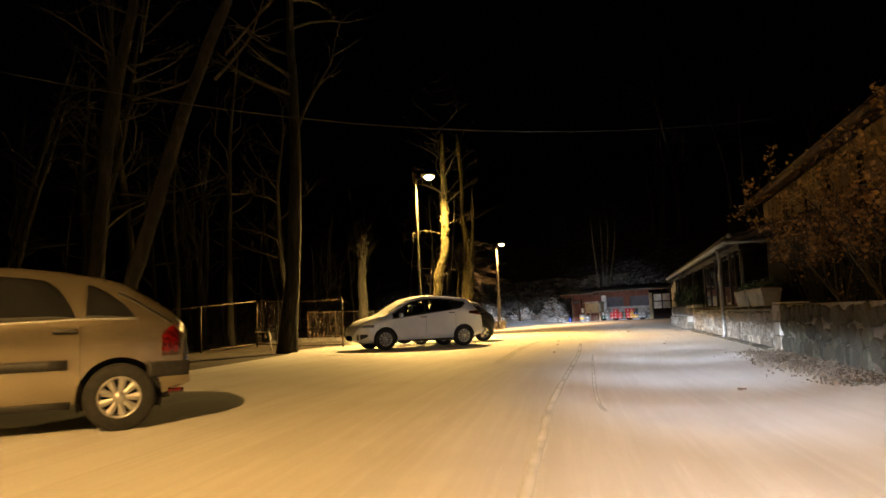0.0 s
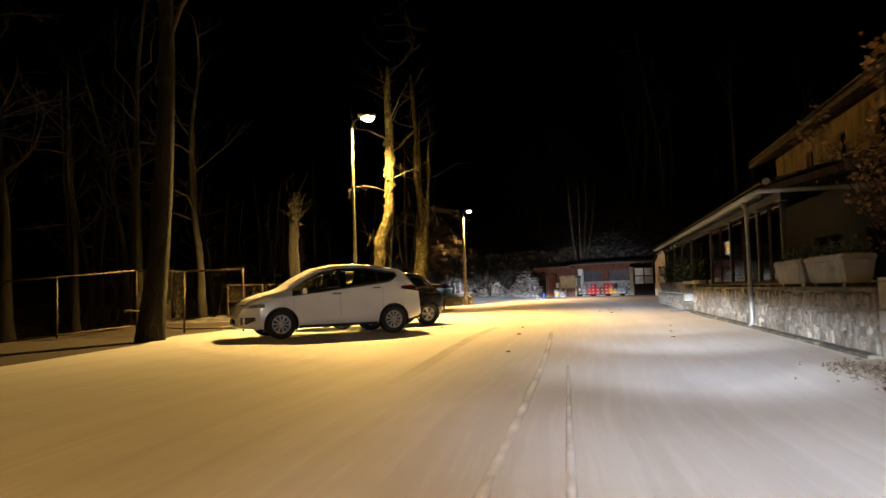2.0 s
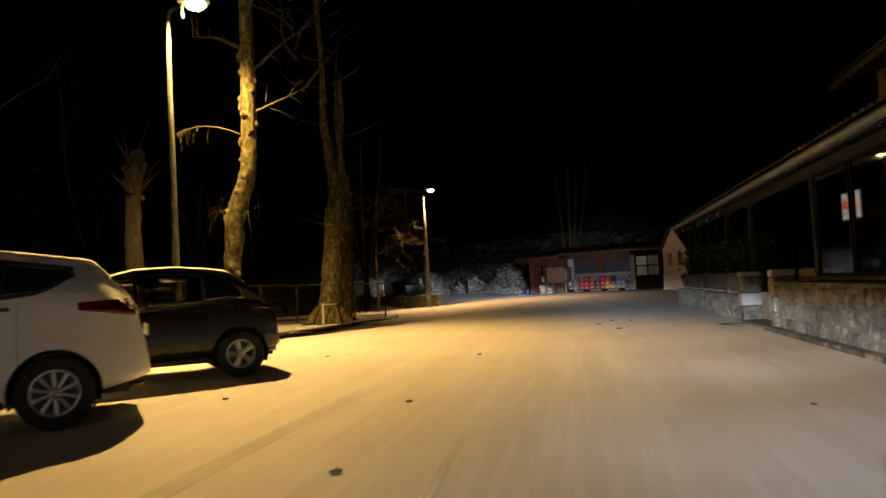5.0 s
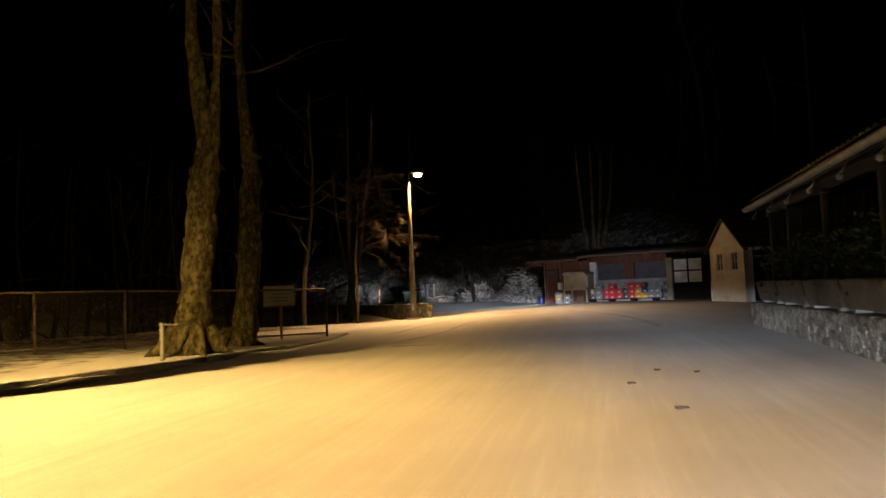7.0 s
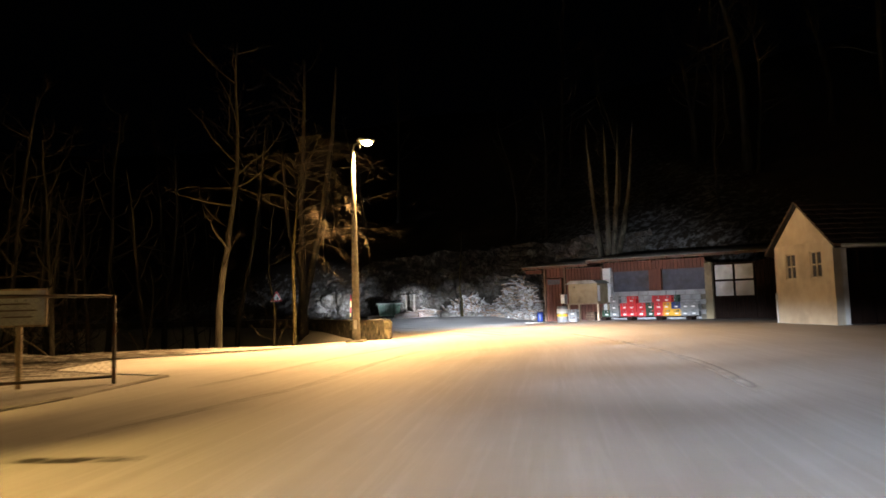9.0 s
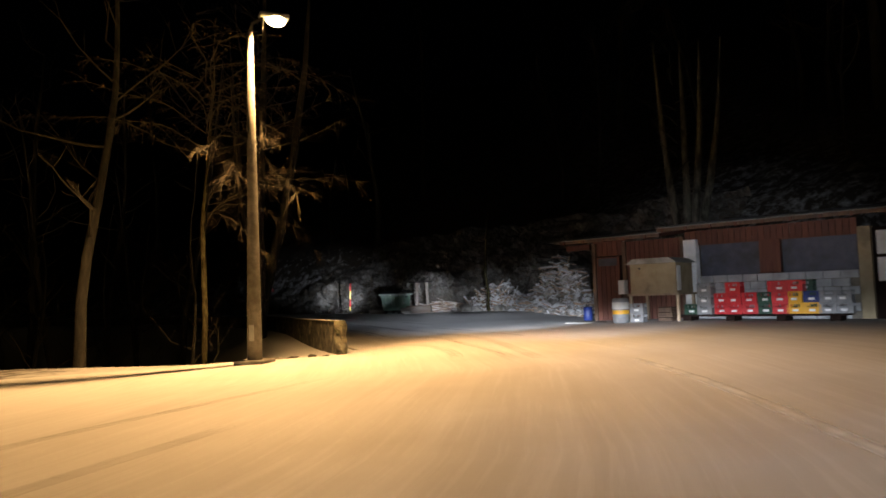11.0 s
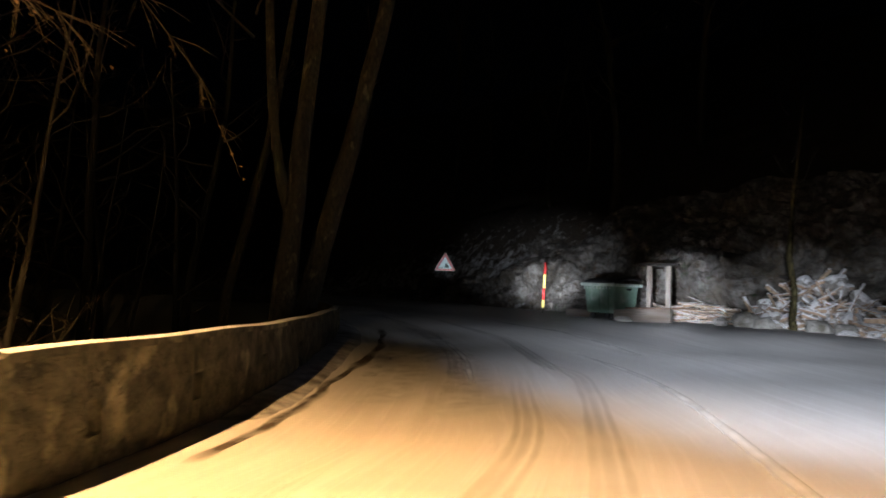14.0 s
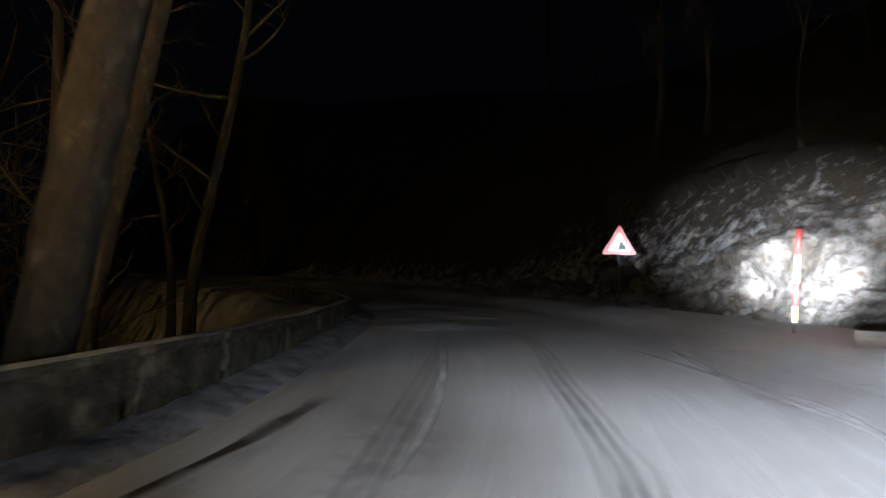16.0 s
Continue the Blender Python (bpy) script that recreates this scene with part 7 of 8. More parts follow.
for k in range(16):
    z = 1.0 + k * 0.27
    bmesh.ops.create_icosphere(bm, subdivisions=2, radius=0.08 + 0.04 * (k * 7 % 3), matrix=Matrix.Translation((0.02 + 0.06 * z + (0.22 - 0.02 * z) * math.cos(k * 2.4), 0.19 * math.sin(k * 2.4), z)) @ Matrix.Diagonal((1, 1, 1.2, 1)))
knob = thing("tree", pose(-0.42, 45.9, on_land(-0.42, 45.9)), "gnarled knobbly tree with burrs on the verge", "tree", "trees on the verge")
part("trunk", gnarl(bm, 0.06, 3.8, 2), M_BARK, knob, "", True)
part("crown", tree_parts(302, 12, 0.2, 0.55, 12)[1], M_TWIG, knob, "bare branches", True)
shade = tree(pose(-5.4, 26.6, on_land(-5.4, 26.6)), "large dark tree beside the parking places", tree_parts(303, 18, 0.27, 0.4, 18, 0.02, 0.12), M_SHADEDBARK, "trees beside the parking places")
for x, y, lean_, r0, seed in ((-7.35, 18.45, 0.12, 0.155, 304), (-5.95, 16.6, 0.35, 0.135, 308)):
    bm = bm_new()
    tube(bm, [(lean_ * z + 0.08 * math.sin(z * 0.9), 0.03 * z, z) for z in (-0.4, 0.5, 1.5, 2.5, 3.6, 4.8, 6.2, 8, 10.5, 14)], [r0 * q for q in (1.5, 1.12, 1.0, 0.95, 0.9, 0.85, 0.78, 0.65, 0.45, 0.12)], 12)
    ob = thing("tree", pose(x, y, on_land(x, y)), "grey bare tree leaning over the fence", "tree", "trees beside the parking places")
    part("trunk", gnarl(bm, 0.02, 4.0, 2), M_SHADEDBARK, ob, "", True)
    crown = tree_parts(seed, 12, 0.12, 0.5, 11, 0.02, 0.1)[1]
    bmesh.ops.transform(crown, matrix=Matrix.Shear("XY", 4, (lean_, 0.03)), verts=crown.verts)
    part("crown", crown, M_TWIG, ob, "bare branches", True)
# cut-back tree among the trunks behind the lamp
bm = bm_new()
tube(bm, [(0, 0, -0.3), (0.02, 0, 0.5), (0.05, 0, 1.8), (0.0, 0, 3.2), (0.06, 0, 4.1), (0.10, 0, 4.9), (0.16, 0, 5.4)], [0.42, 0.29, 0.24, 0.22, 0.21, 0.28, 0.12], 14)
for k in range(12):
    a = k * 2.4
    bmesh.ops.create_icosphere(bm, subdivisions=2, radius=0.09 + 0.03 * (k % 3), matrix=Matrix.Translation((0.08 + 0.24 * math.cos(a), 0.24 * math.sin(a), 4.0 + 0.12 * k)))
stump_tree = thing("tree", pose(-5.65, 41.1, on_land(-5.65, 41.1)), "old cut-back tree with a knobbly head and short shoots", "tree", "trees on the verge")
part("trunk", gnarl(bm, 0.05, 3.6, 2), M_SHADEDBARK, stump_tree, "", True)
bm = bm_new()
rnd = random.Random(52)
for k in range(12):
    a, z = rnd.uniform(0, 6.28), rnd.uniform(4.2, 5.3)
    q = Vector((0.08 + 0.2 * math.cos(a), 0.2 * math.sin(a), z))
    d = Vector((math.cos(a), math.sin(a), rnd.uniform(0.2, 1.4))).normalized() * rnd.uniform(0.5, 1.3)
    tube(bm, [q, q + d * 0.5 + Vector((0, 0, 0.08)), q + d + Vector((0, 0, 0.22))], [0.018, 0.012, 0.003], 4, False)
part("crown", bm, M_TWIG, stump_tree, "short upright shoots", True)
M_DAPPLED = surf("dappled_bark", (0.012, 0.0105, 0.0075), (0.039, 0.0345, 0.024), 11, 0.95, c3=(0.0975, 0.09, 0.0675), scale3=4.2, cut3=(0.58, 0.68), bump=1.2, grain=22, stretch=(1.4, 1.4, 0.7))
for x, y, seed, line, radii, fork in ((-3.92, 76.12, 305, [(0.05, -0.15, -1.2), (0.0, 0.02, 0.5), (-0.07, 0.18, 1.6), (-0.10, 0.33, 2.7), (-0.18, 0.46, 3.75), (-0.20, 0.56, 4.4), (-0.25, 0.85, 6.5), (-0.2, 1.2, 10), (-0.1, 1.3, 15)], [0.29, 0.245, 0.225, 0.215, 0.19, 0.175, 0.155, 0.12, 0.04],
                                       [(-0.09, 0.26, 2.1), (-0.26, 0.12, 2.8), (-0.42, 0.05, 3.6), (-0.62, 0.06, 4.5), (-0.9, 0.1, 6.5), (-1.1, 0.1, 10)]),
                                      (-4.45, 77.2, 306, [(-0.23, -0.15, -1.2), (0.07, 0.06, 0.5), (0.30, 0.20, 1.7), (0.54, 0.35, 2.9), (0.77, 0.49, 4.0), (0.90, 0.58, 4.8), (1.25, 0.85, 7.0), (1.7, 1.3, 11), (1.9, 1.6, 15)], [0.27, 0.235, 0.225, 0.21, 0.195, 0.18, 0.155, 0.11, 0.04], ()),
                                      (-8.45, 78.42, 309, [(-0.1, -0.2, -4.2), (0.1, 0.0, 0.5), (0.40, 0.28, 2.4), (0.72, 0.58, 4.5), (1.0, 0.8, 7.0), (1.4, 1.2, 12)], [0.15, 0.13, 0.12, 0.105, 0.09, 0.03], ())):
    ob = thing("tree", pose(x, y, 0), "tall grey tree leaning behind the roadside parapet, bark dappled", "tree", "trees behind the parapet")
    bm = bm_new()
    tube(bm, line, radii, 14)
    if fork:
        tube(bm, fork, [0.13, 0.115, 0.105, 0.10, 0.08, 0.03], 10)
    part("trunk", gnarl(bm, 0.022, 4.0, 2), M_DAPPLED, ob, "", True)
    part("crown", tree_parts(seed, 15, 0.16, 0.5, 12, 0.02, 0.1)[1], M_TWIG, ob, "bare branches", True)
three = thing("tree", pose(12.6, 79.6, on_land(12.6, 79.6) - 0.2), "several pale stems rising together behind the shed", "tree")
bm = bm_new()
for dx, dz, tip in ((-0.25, 0, -0.5), (0.05, 0, 0.05), (0.3, 0, 1.1), (0.12, 0, 0.6)):
    tube(bm, [(dx * 0.6, 0, -0.3), (dx, 0, 1.2), (dx + tip * 0.25, 0, 2.4), (dx + tip * 0.6, 0.1, 4.0), (dx + tip, 0.2, 6.5), (dx + tip * 1.3, 0.3, 10)], [0.25, 0.20, 0.175, 0.15, 0.11, 0.04], 10)
part("trunk", gnarl(bm, 0.03, 3.0, 1), M_PALEBARK, three, "", True)
part("crown", tree_parts(307, 10, 0.16, 0.5, 12)[1], M_TWIG, three, "bare branches", True)

# low branches with the last dry leaves over the lamp by the road
leafing = thing("tree", pose(-2.2, 68.6, on_land(-2.2, 68.6) - 0.2), "thin tree with few dry leaves on drooping twigs", "tree")
rnd = random.Random(15)
bm = bm_new()
tube(bm, [(0, 0, -0.5), (0.1, 0, 2.5), (0.05, 0, 5), (0.3, 0, 7.5), (0.5, 0, 10)], [0.09, 0.08, 0.065, 0.045, 0.012], 8)
part("trunk", bm, M_BARK, leafing, "", True)
crown, tips = bm_new(), []
for k in range(34):
    p = Vector((0.2, 0, 5.3 + 0.125 * k + rnd.gauss(0, 0.15)))
    a = rnd.gauss(-0.15, 0.9)
    d = Vector((math.cos(a), math.sin(a), rnd.uniform(0.05, 0.5))).normalized()
    line, step = [p], rnd.uniform(0.28, 0.62)
    for _ in range(8):
        p = p + d * step
        d = (d + Vector((rnd.gauss(0, 0.2), rnd.gauss(0, 0.2), rnd.gauss(-0.09, 0.15)))).normalized()
        line.append(p)
        for _ in range(6):
            e = (d + Vector((rnd.gauss(0, 0.5), rnd.gauss(0, 0.5), rnd.gauss(-0.25, 0.4)))).normalized() * rnd.uniform(0.2, 0.65)
            tube(crown, [p, p + e * 0.6, p + e + Vector((0, 0, -0.06))], [0.005, 0.004, 0.0015], 3, False)
            tips += [p + e * f for f in (0.5, 0.8, 1.0)]
    tube(crown, line, [0.018, 0.016, 0.014, 0.012, 0.010, 0.008, 0.006, 0.005, 0.002], 5, False)
part("crown", crown, M_TWIG, leafing, "thin drooping branches", True)
leafy("foliage", [Vector(rnd.choice(tips)) + Vector((rnd.gauss(0, 0.04), rnd.gauss(0, 0.04), rnd.gauss(-0.03, 0.04))) for _ in range(1300)], 0.04, M_LEAF, rnd, leafing, "few dry brown leaves")

# the shrub that overhangs the old wall
shrub = thing("shrub", wall_pose(-2.2, 1.3, 0.3), "overgrown half-bare climbing shrub with yellow-brown leaves", "shrub")
rnd = random.Random(31)
tips = []
for k in range(78):
    bm = bm_new()
    y0 = rnd.uniform(-5.5, 4.9)
    p = Vector((rnd.uniform(-0.3, 0.9), y0, 0))
    d = Vector((rnd.gauss(-0.06, 0.18), rnd.gauss(-0.03, 0.22), 1)).normalized()
    line = [p]
    size = rnd.uniform(2.6, 3.9) * (1.0 if y0 < 1.5 else 0.85)
    for _ in range(7):
        p = p + d * size / 7
        d = (d + Vector((rnd.gauss(-0.02, 0.13), rnd.gauss(-0.02, 0.18), rnd.gauss(-0.06, 0.1)))).normalized()
        line.append(p)
    tube(bm, line, [0.022, 0.02, 0.018, 0.015, 0.012, 0.009, 0.006, 0.003], 5, False)
    for q in line[2:]:
        for _ in range(3):
            tip = q + Vector((rnd.gauss(0, 0.22), rnd.gauss(0, 0.22), rnd.gauss(0.05, 0.2)))
            tube(bm, [q, tip], [0.006, 0.002], 3, False)
            tips += [q.lerp(tip, f) for f in (0.5, 0.8, 1.0)] if q.z > 1.5 else [tip] * (rnd.random() < 0.2)
    part("stem", bm, M_TWIG, shrub, "bare twiggy stem", True)

leafy("foliage", [rnd.choice(tips) + Vector((rnd.gauss(0, 0.07), rnd.gauss(0, 0.07), rnd.gauss(0, 0.07))) for _ in range(8500)], 0.085, M_SHRUBLEAF, rnd, shrub, "yellow-brown leaves")
litter = thing("leaf_litter", wall_pose(-3.5, -0.35, 0.03), "drift of fallen leaves and dirt at the foot of the old wall", "leaves", kind="stuff")
leafy("leaves", [(rnd.gauss(0, 0.26) + 0.1 * math.sin(k * 0.7), rnd.uniform(-3.4, 3.0), abs(rnd.gauss(0, 0.025))) for k in range(3400)], 0.042, M_DARKLEAF, rnd, litter)


# ---- fences on the verge ----
def rail_fence(points, height, label, board=False):
    f = thing("fence", pose(points[0][0], points[0][1], on_land(*points[0])), label, "fence", "fences beside the trees")
    o = Vector((points[0][0], points[0][1], on_land(*points[0])))
    wires = bm_new()
    for (ax, ay), (bx, by) in zip(points, points[1:]):
        a, b = Vector((ax, ay, on_land(ax, ay))) - o, Vector((bx, by, on_land(bx, by))) - o
        n = max(1, round((b - a).length / 1.9))
        for k in range(n + 1):
            p = a.lerp(b, k / n)
            if k or (ax, ay) == points[0]:
                bm = bm_new()
                tube(bm, [p + Vector((0, 0, -0.2)), p + Vector((0, 0, height))], 0.032, 8)
                part("post", bm, M_RUSTMETAL, f, "", True)
        for z in (0.12, height - 0.02):
            bm = bm_new()
            tube(bm, [a + Vector((0, 0, z)), b + Vector((0, 0, z))], 0.026, 8)
            part("rail", bm, M_RUSTMETAL, f, "", True)
        size = (b - a).length
        step = 0.11
        k = 0
        while k * step < size + height:
            for flip in (0, 1):
                s0, s1 = k * step - height, k * step
                z0, z1 = 0.14, height - 0.04
                lo, hi = max(0, s0), min(size, s1)
                if hi > lo:
                    za = z0 + (z1 - z0) * (lo - s0) / height
                    zb = z0 + (z1 - z0) * (hi - s0) / height
                    if flip:
                        za, zb = z0 + z1 - za, z0 + z1 - zb
                    tube(wires, [a.lerp(b, lo / size) + Vector((0, 0, za)), a.lerp(b, hi / size) + Vector((0, 0, zb))], 0.0025, 3, False)
            k += 1
    part("wire_mesh", wires, M_RUSTMETAL, f, "thin diagonal wire mesh")
    return f


rail_fence([(0.52, 50.2), (-1.4, 48.2), (-3.45, 46.1), (-6.2, 43.4), (-8.5, 40.8)], 1.42, "rusty tubular fence with wire mesh")
rail_fence([(-4.30, 30.1), (-6.2, 30.6), (-8.0, 31.4)], 1.80, "tall tubular mesh fence behind the parked cars")
rail_fence([(-8.0, 31.4), (-11.5, 29.0), (-15.0, 26.6)], 1.80, "tall tubular mesh fence behind the parked cars")
board = thing("notice_board", pose(-0.70, 49.58, on_land(-0.70, 49.58), 0, 0, 20), "pale weathered notice board on a single post", "notice board")
bm = bm_new()
box(bm, (0.04, 0, 0.72), (0.075, 0.075, 1.62), None, 0.008)
part("post", bm, M_RAWWOOD, board, "weathered square post")
bm = bm_new()
box(bm, (0, -0.055, 1.24), (0.84, 0.03, 0.54), None, 0.006)
panel = part("panel", bm, M_PLASTER, board, "pale board")
pieces("trim", [((0, -0.06, 1.52), (0.88, 0.05, 0.03)), ((0, -0.06, 0.96), (0.88, 0.05, 0.03)), ((-0.43, -0.06, 1.24), (0.03, 0.05, 0.53)), ((0.43, -0.06, 1.24), (0.03, 0.05, 0.53))], M_RAWWOOD, panel, 0.004)
for k in range(4):
    bm = bm_new()
    box(bm, (-0.05 + 0.03 * k, -0.072, 1.40 - 0.10 * k), (0.56 - 0.14 * (k % 2), 0.004, 0.022))
    part("writing_bar", bm, M_BROWN, panel)
stub = thing("marker_post", pose(-0.26, 41.4, on_land(-0.26, 41.4)), "short pale grey post with a rail on the verge", "post")
bm = bm_new()
box(bm, (0, 0, 0.30), (0.06, 0.06, 0.72), None, 0.008)
part("post", bm, M_GREYPL, stub)
bm = bm_new()
tube(bm, [(0.02, 0, 0.62), (0.36, 0.35, 0.62)], 0.015, 8)
part("rail", bm, M_GREYPL, stub, "", True)
frame_ = thing("metal_frame", pose(-7.2, 29.7, on_land(-7.2, 29.7), 0, 0, 5), "pale bent tubular frame standing before the fence", "frame")
bm = bm_new()
tube(bm, [(0.32, 0, -0.05), (0.25, 0, 0.68), (-0.25, 0, 0.70), (-0.3, 0, 0.68)], 0.03, 8)
part("tube", bm, M_WHITE, frame_, "", True)


# ---- roadside parapet ----
PAR = [(1.98, 68.3), (1.45, 69.3), (0.75, 70.6), (-0.1, 72.15), (-1.0, 73.6), (-1.95, 75.1), (-2.95, 76.6), (-4.2, 78.1), (-5.7, 79.5), (-7.5, 81.1), (-9.6, 82.8), (-11.6, 84.3), (-14, 85.4), (-18, 86.6), (-26, 88.4)]
parapet = thing("parapet", pose(0, 0, 0), "low stained concrete parapet along the bend, snow on its top", "parapet", kind="structure")


def run(line, f):
    sizes = [math.dist(a, b) for a, b in zip(line, line[1:])]
    d = f
    for (a, b), s in zip(zip(line, line[1:]), sizes):
        if d <= s:
            return Vector(a).lerp(Vector(b), d / s), (Vector(b) - Vector(a)).normalized()
        d -= s
    return Vector(line[-1]), (Vector(line[-1]) - Vector(line[-2])).normalized()


total = sum(math.dist(a, b) for a, b in zip(PAR, PAR[1:]))
def parapet_piece(s0, s1, foot):
    """One length of wall; foot is the height of its underside over the ground, so that it can bridge a drain opening."""
    bm, capm, snowm = bm_new(), bm_new(), bm_new()
    body_grid, cap_grid, snow_grid = [], [], []
    steps = max(1, int((s1 - s0) / 0.35))
    for j in range(steps + 1):
        s_ = s0 + (s1 - s0) * j / steps
        p, way = run(PAR, s_)
        side = Vector((way.y, -way.x))
        z = float(lot(p.x, p.y)) - 0.03
        h = float(np.interp(s_, (0, 2, 4, 6, 8, 10, 13, 16, 25, 60), (0.49, 0.465, 0.44, 0.42, 0.43, 0.455, 0.45, 0.44, 0.43, 0.5))) - z + 0.008 * math.sin(s_ * 2.3)

        def at(d, e):
            q = p + side * d
            return (q.x, q.y, z + e)
        wob = 0.012 * math.sin(s_ * 4.1)
        low = foot if foot else -0.4
        body_grid.append([at(0.0, low), at(0.03 + wob, max(0.35, low + 0.03)), at(wob, h - 0.06), at(-0.14, h - 0.06), at(-0.18, low if foot else -0.9), at(0.0, low)])
        cap_grid.append([at(0.03, h - 0.058), at(0.035, h), at(-0.165, h), at(-0.16, h - 0.058), at(0.03, h - 0.058)])
        snow_grid.append([at(0.015, h + 0.001), at(-0.02, h + 0.009), at(-0.07, h + 0.014), at(-0.12, h + 0.009), at(-0.155, h + 0.001)])
    rows_ = sheet(bm, body_grid)
    bm.faces.new(rows_[0][:5])
    bm.faces.new(rows_[-1][:5][::-1])
    bmesh.ops.subdivide_edges(bm, edges=list(bm.edges), cuts=2, use_grid_fill=True)
    for v in bm.verts:
        v.co += Vector((1, 1, 0)) * 0.012 * noise.noise(v.co * 3.1)
    rows_ = sheet(capm, cap_grid)
    capm.faces.new(rows_[0][:4])
    capm.faces.new(rows_[-1][:4][::-1])
    sheet(snowm, snow_grid)
    part("wall_section", bm, M_OLDCONC, parapet, "stained concrete section")
    part("coping", capm, M_OLDCONC, parapet)
    part("snow_cap", snowm, M_SNOW, parapet, "thin snow on the coping", True)


M_LEDGE = surf("dirty_snow_ledge", (0.24, 0.24, 0.245), (0.46, 0.46, 0.47), 3.5, 0.85, c3=(0.11, 0.105, 0.10), scale3=2.6, cut3=(0.52, 0.70), bump=0.9, grain=14)
bm = bm_new()
grid = []
for k in range(150):
    p, way = run(PAR, 3.0 + k * 0.14)
    side = Vector((way.y, -way.x))
    width = 0.54 + 0.05 * noise.noise(Vector((p.x * 0.7, p.y * 0.7, 2.0))) + 0.03 * noise.noise(Vector((p.x * 4, p.y * 4, 5.0)))
    row = []
    for f in (0.0, 0.2, 0.4, 0.6, 0.8, 1.0):
        q = p + side * (-0.02 + width * f)
        rise = 0.10 * (1 - f) ** 1.3 + 0.03 * math.sin(math.pi * f) + 0.025 * (1 - f) * noise.noise(Vector((q.x * 3, q.y * 3, 1.0)))
        row.append((q.x, q.y, float(lot(q.x, q.y)) + 0.016 + rise * min(1.0, k / 8)))
    grid.append(row)
sheet(bm, grid)
single("snow_ledge", bm, M_LEDGE, "low ledge of dirty grey snow along the foot of the parapet", "snow", kind="structure", smooth=True)

start = 0.0
for hole in (0.92, 2.6, 4.5, 6.3, 8.0, 9.55, 11.1, 12.7, 14.4, 16.2, 18.2, 20.4, 23.0):
    parapet_piece(start, hole - 0.10, 0)
    p, way = run(PAR, hole)
    parapet_piece(hole - 0.10, hole + 0.10, 0.08 - float(lot(p.x, p.y)) + 0.03)
    start = hole + 0.10
    bm = bm_new()
    box(bm, (p.x - way.y * 0.075, p.y + way.x * 0.075, -0.46), (0.20, 0.15, 0.58), Matrix.Rotation(math.atan2(way.y, way.x), 4, "Z"), 0.008)
    part("drain_sill", bm, M_SNOWCONC, parapet, "snowy sill of a drain opening")
while start < total - 0.5:
    parapet_piece(start, min(start + 2.4, total), 0)
    start += 2.4
p, way = run(PAR, 0.0)
side = Vector((way.y, -way.x))
bm = bm_new()
bmesh.ops.create_cube(bm, size=1.0)
bmesh.ops.subdivide_edges(bm, edges=bm.edges[:], cuts=9, use_grid_fill=True)
for v in bm.verts:
    u, d, h = v.co.x + 0.5, v.co.y, v.co.z + 0.5
    out = u * (0.20 + 0.16 * h - 0.10 * abs(d)) - 0.04
    back = -0.085 + d * 0.23 - 0.13 * max(0, 0.2 - d) * h * (0.4 + u)
    z = -0.55 + (1.03 - 0.10 * u * u) * h
    q = p - way * out + side * back
    r = Vector((q.x, q.y, z))
    ragged = 0.11 * noise.noise(r * 4.2) + 0.045 * noise.noise(r * 11) + 0.03 * noise.cell(r * 7)
    v.co = r + Vector((-way.x, -way.y, 0)) * ragged * (0.3 + u) + Vector((-side.x, -side.y, 0.5)) * ragged * 0.6 * u
part("broken_end", bm, M_SNOWCONC, parapet, "crumbling broken end")
# broken end of the parapet, with fallen stones and a gully along the edge
for x, y, s, turn in ((1.30, 67.75, 0.12, 20), (1.75, 67.5, 0.10, 50), (1.05, 67.0, 0.12, 80), (0.6, 67.2, 0.11, 10), (1.5, 66.9, 0.06, 35)):
    bm = bm_new()
    bmesh.ops.create_icosphere(bm, subdivisions=2, radius=s)
    for v in bm.verts:
        v.co *= 1 + 0.22 * noise.noise(v.co * 5 + Vector((x, y, 0)))
        v.co.z *= 0.5
    single("stone_block", bm, M_OLDCONC, "loose broken stone beside the parapet end", "stone", "loose stones", m=pose(x, y, float(lot(x, y)) + s * 0.4, 0, 0, turn))
bm = bm_new()
for j in range(40):
    x = -0.9 + j * 0.05
    box(bm, (x, 66.2 + 0.35 * math.sin(j * 0.35) + 0.02 * j, float(lot(x, 66.5)) + 0.03), (0.09, 0.10 + 0.05 * (j % 3), 0.03), Matrix.Rotation(j * 0.4, 4, "Z"), 0.008)
single("gully_edge", bm, M_WET, "dark wet broken edge of the gully", "gully", kind="structure")


# ---- rock bank beyond the road ----
def rock_height(s, f, p):
    big = noise.fractal(p * 0.35, 1.0, 2.0, 5)
    cell = noise.voronoi(p * 0.9)[0]
    fine = noise.voronoi(p * 2.6)[0]
    crag = noise.voronoi(p * 5.5)[0]
    broken = min(1.0, max(0.15, 0.6 + noise.noise(p * 0.45 + Vector((5, 0, 0))) * 1.6))
    grit = noise.fractal(p * 3.3, 0.8, 2.2, 5)
    return 0.9 * big + broken * (0.65 * (cell[1] - cell[0]) + 0.20 * (fine[1] - fine[0]) + 0.05 * (crag[1] - crag[0])) + 0.13 * grit


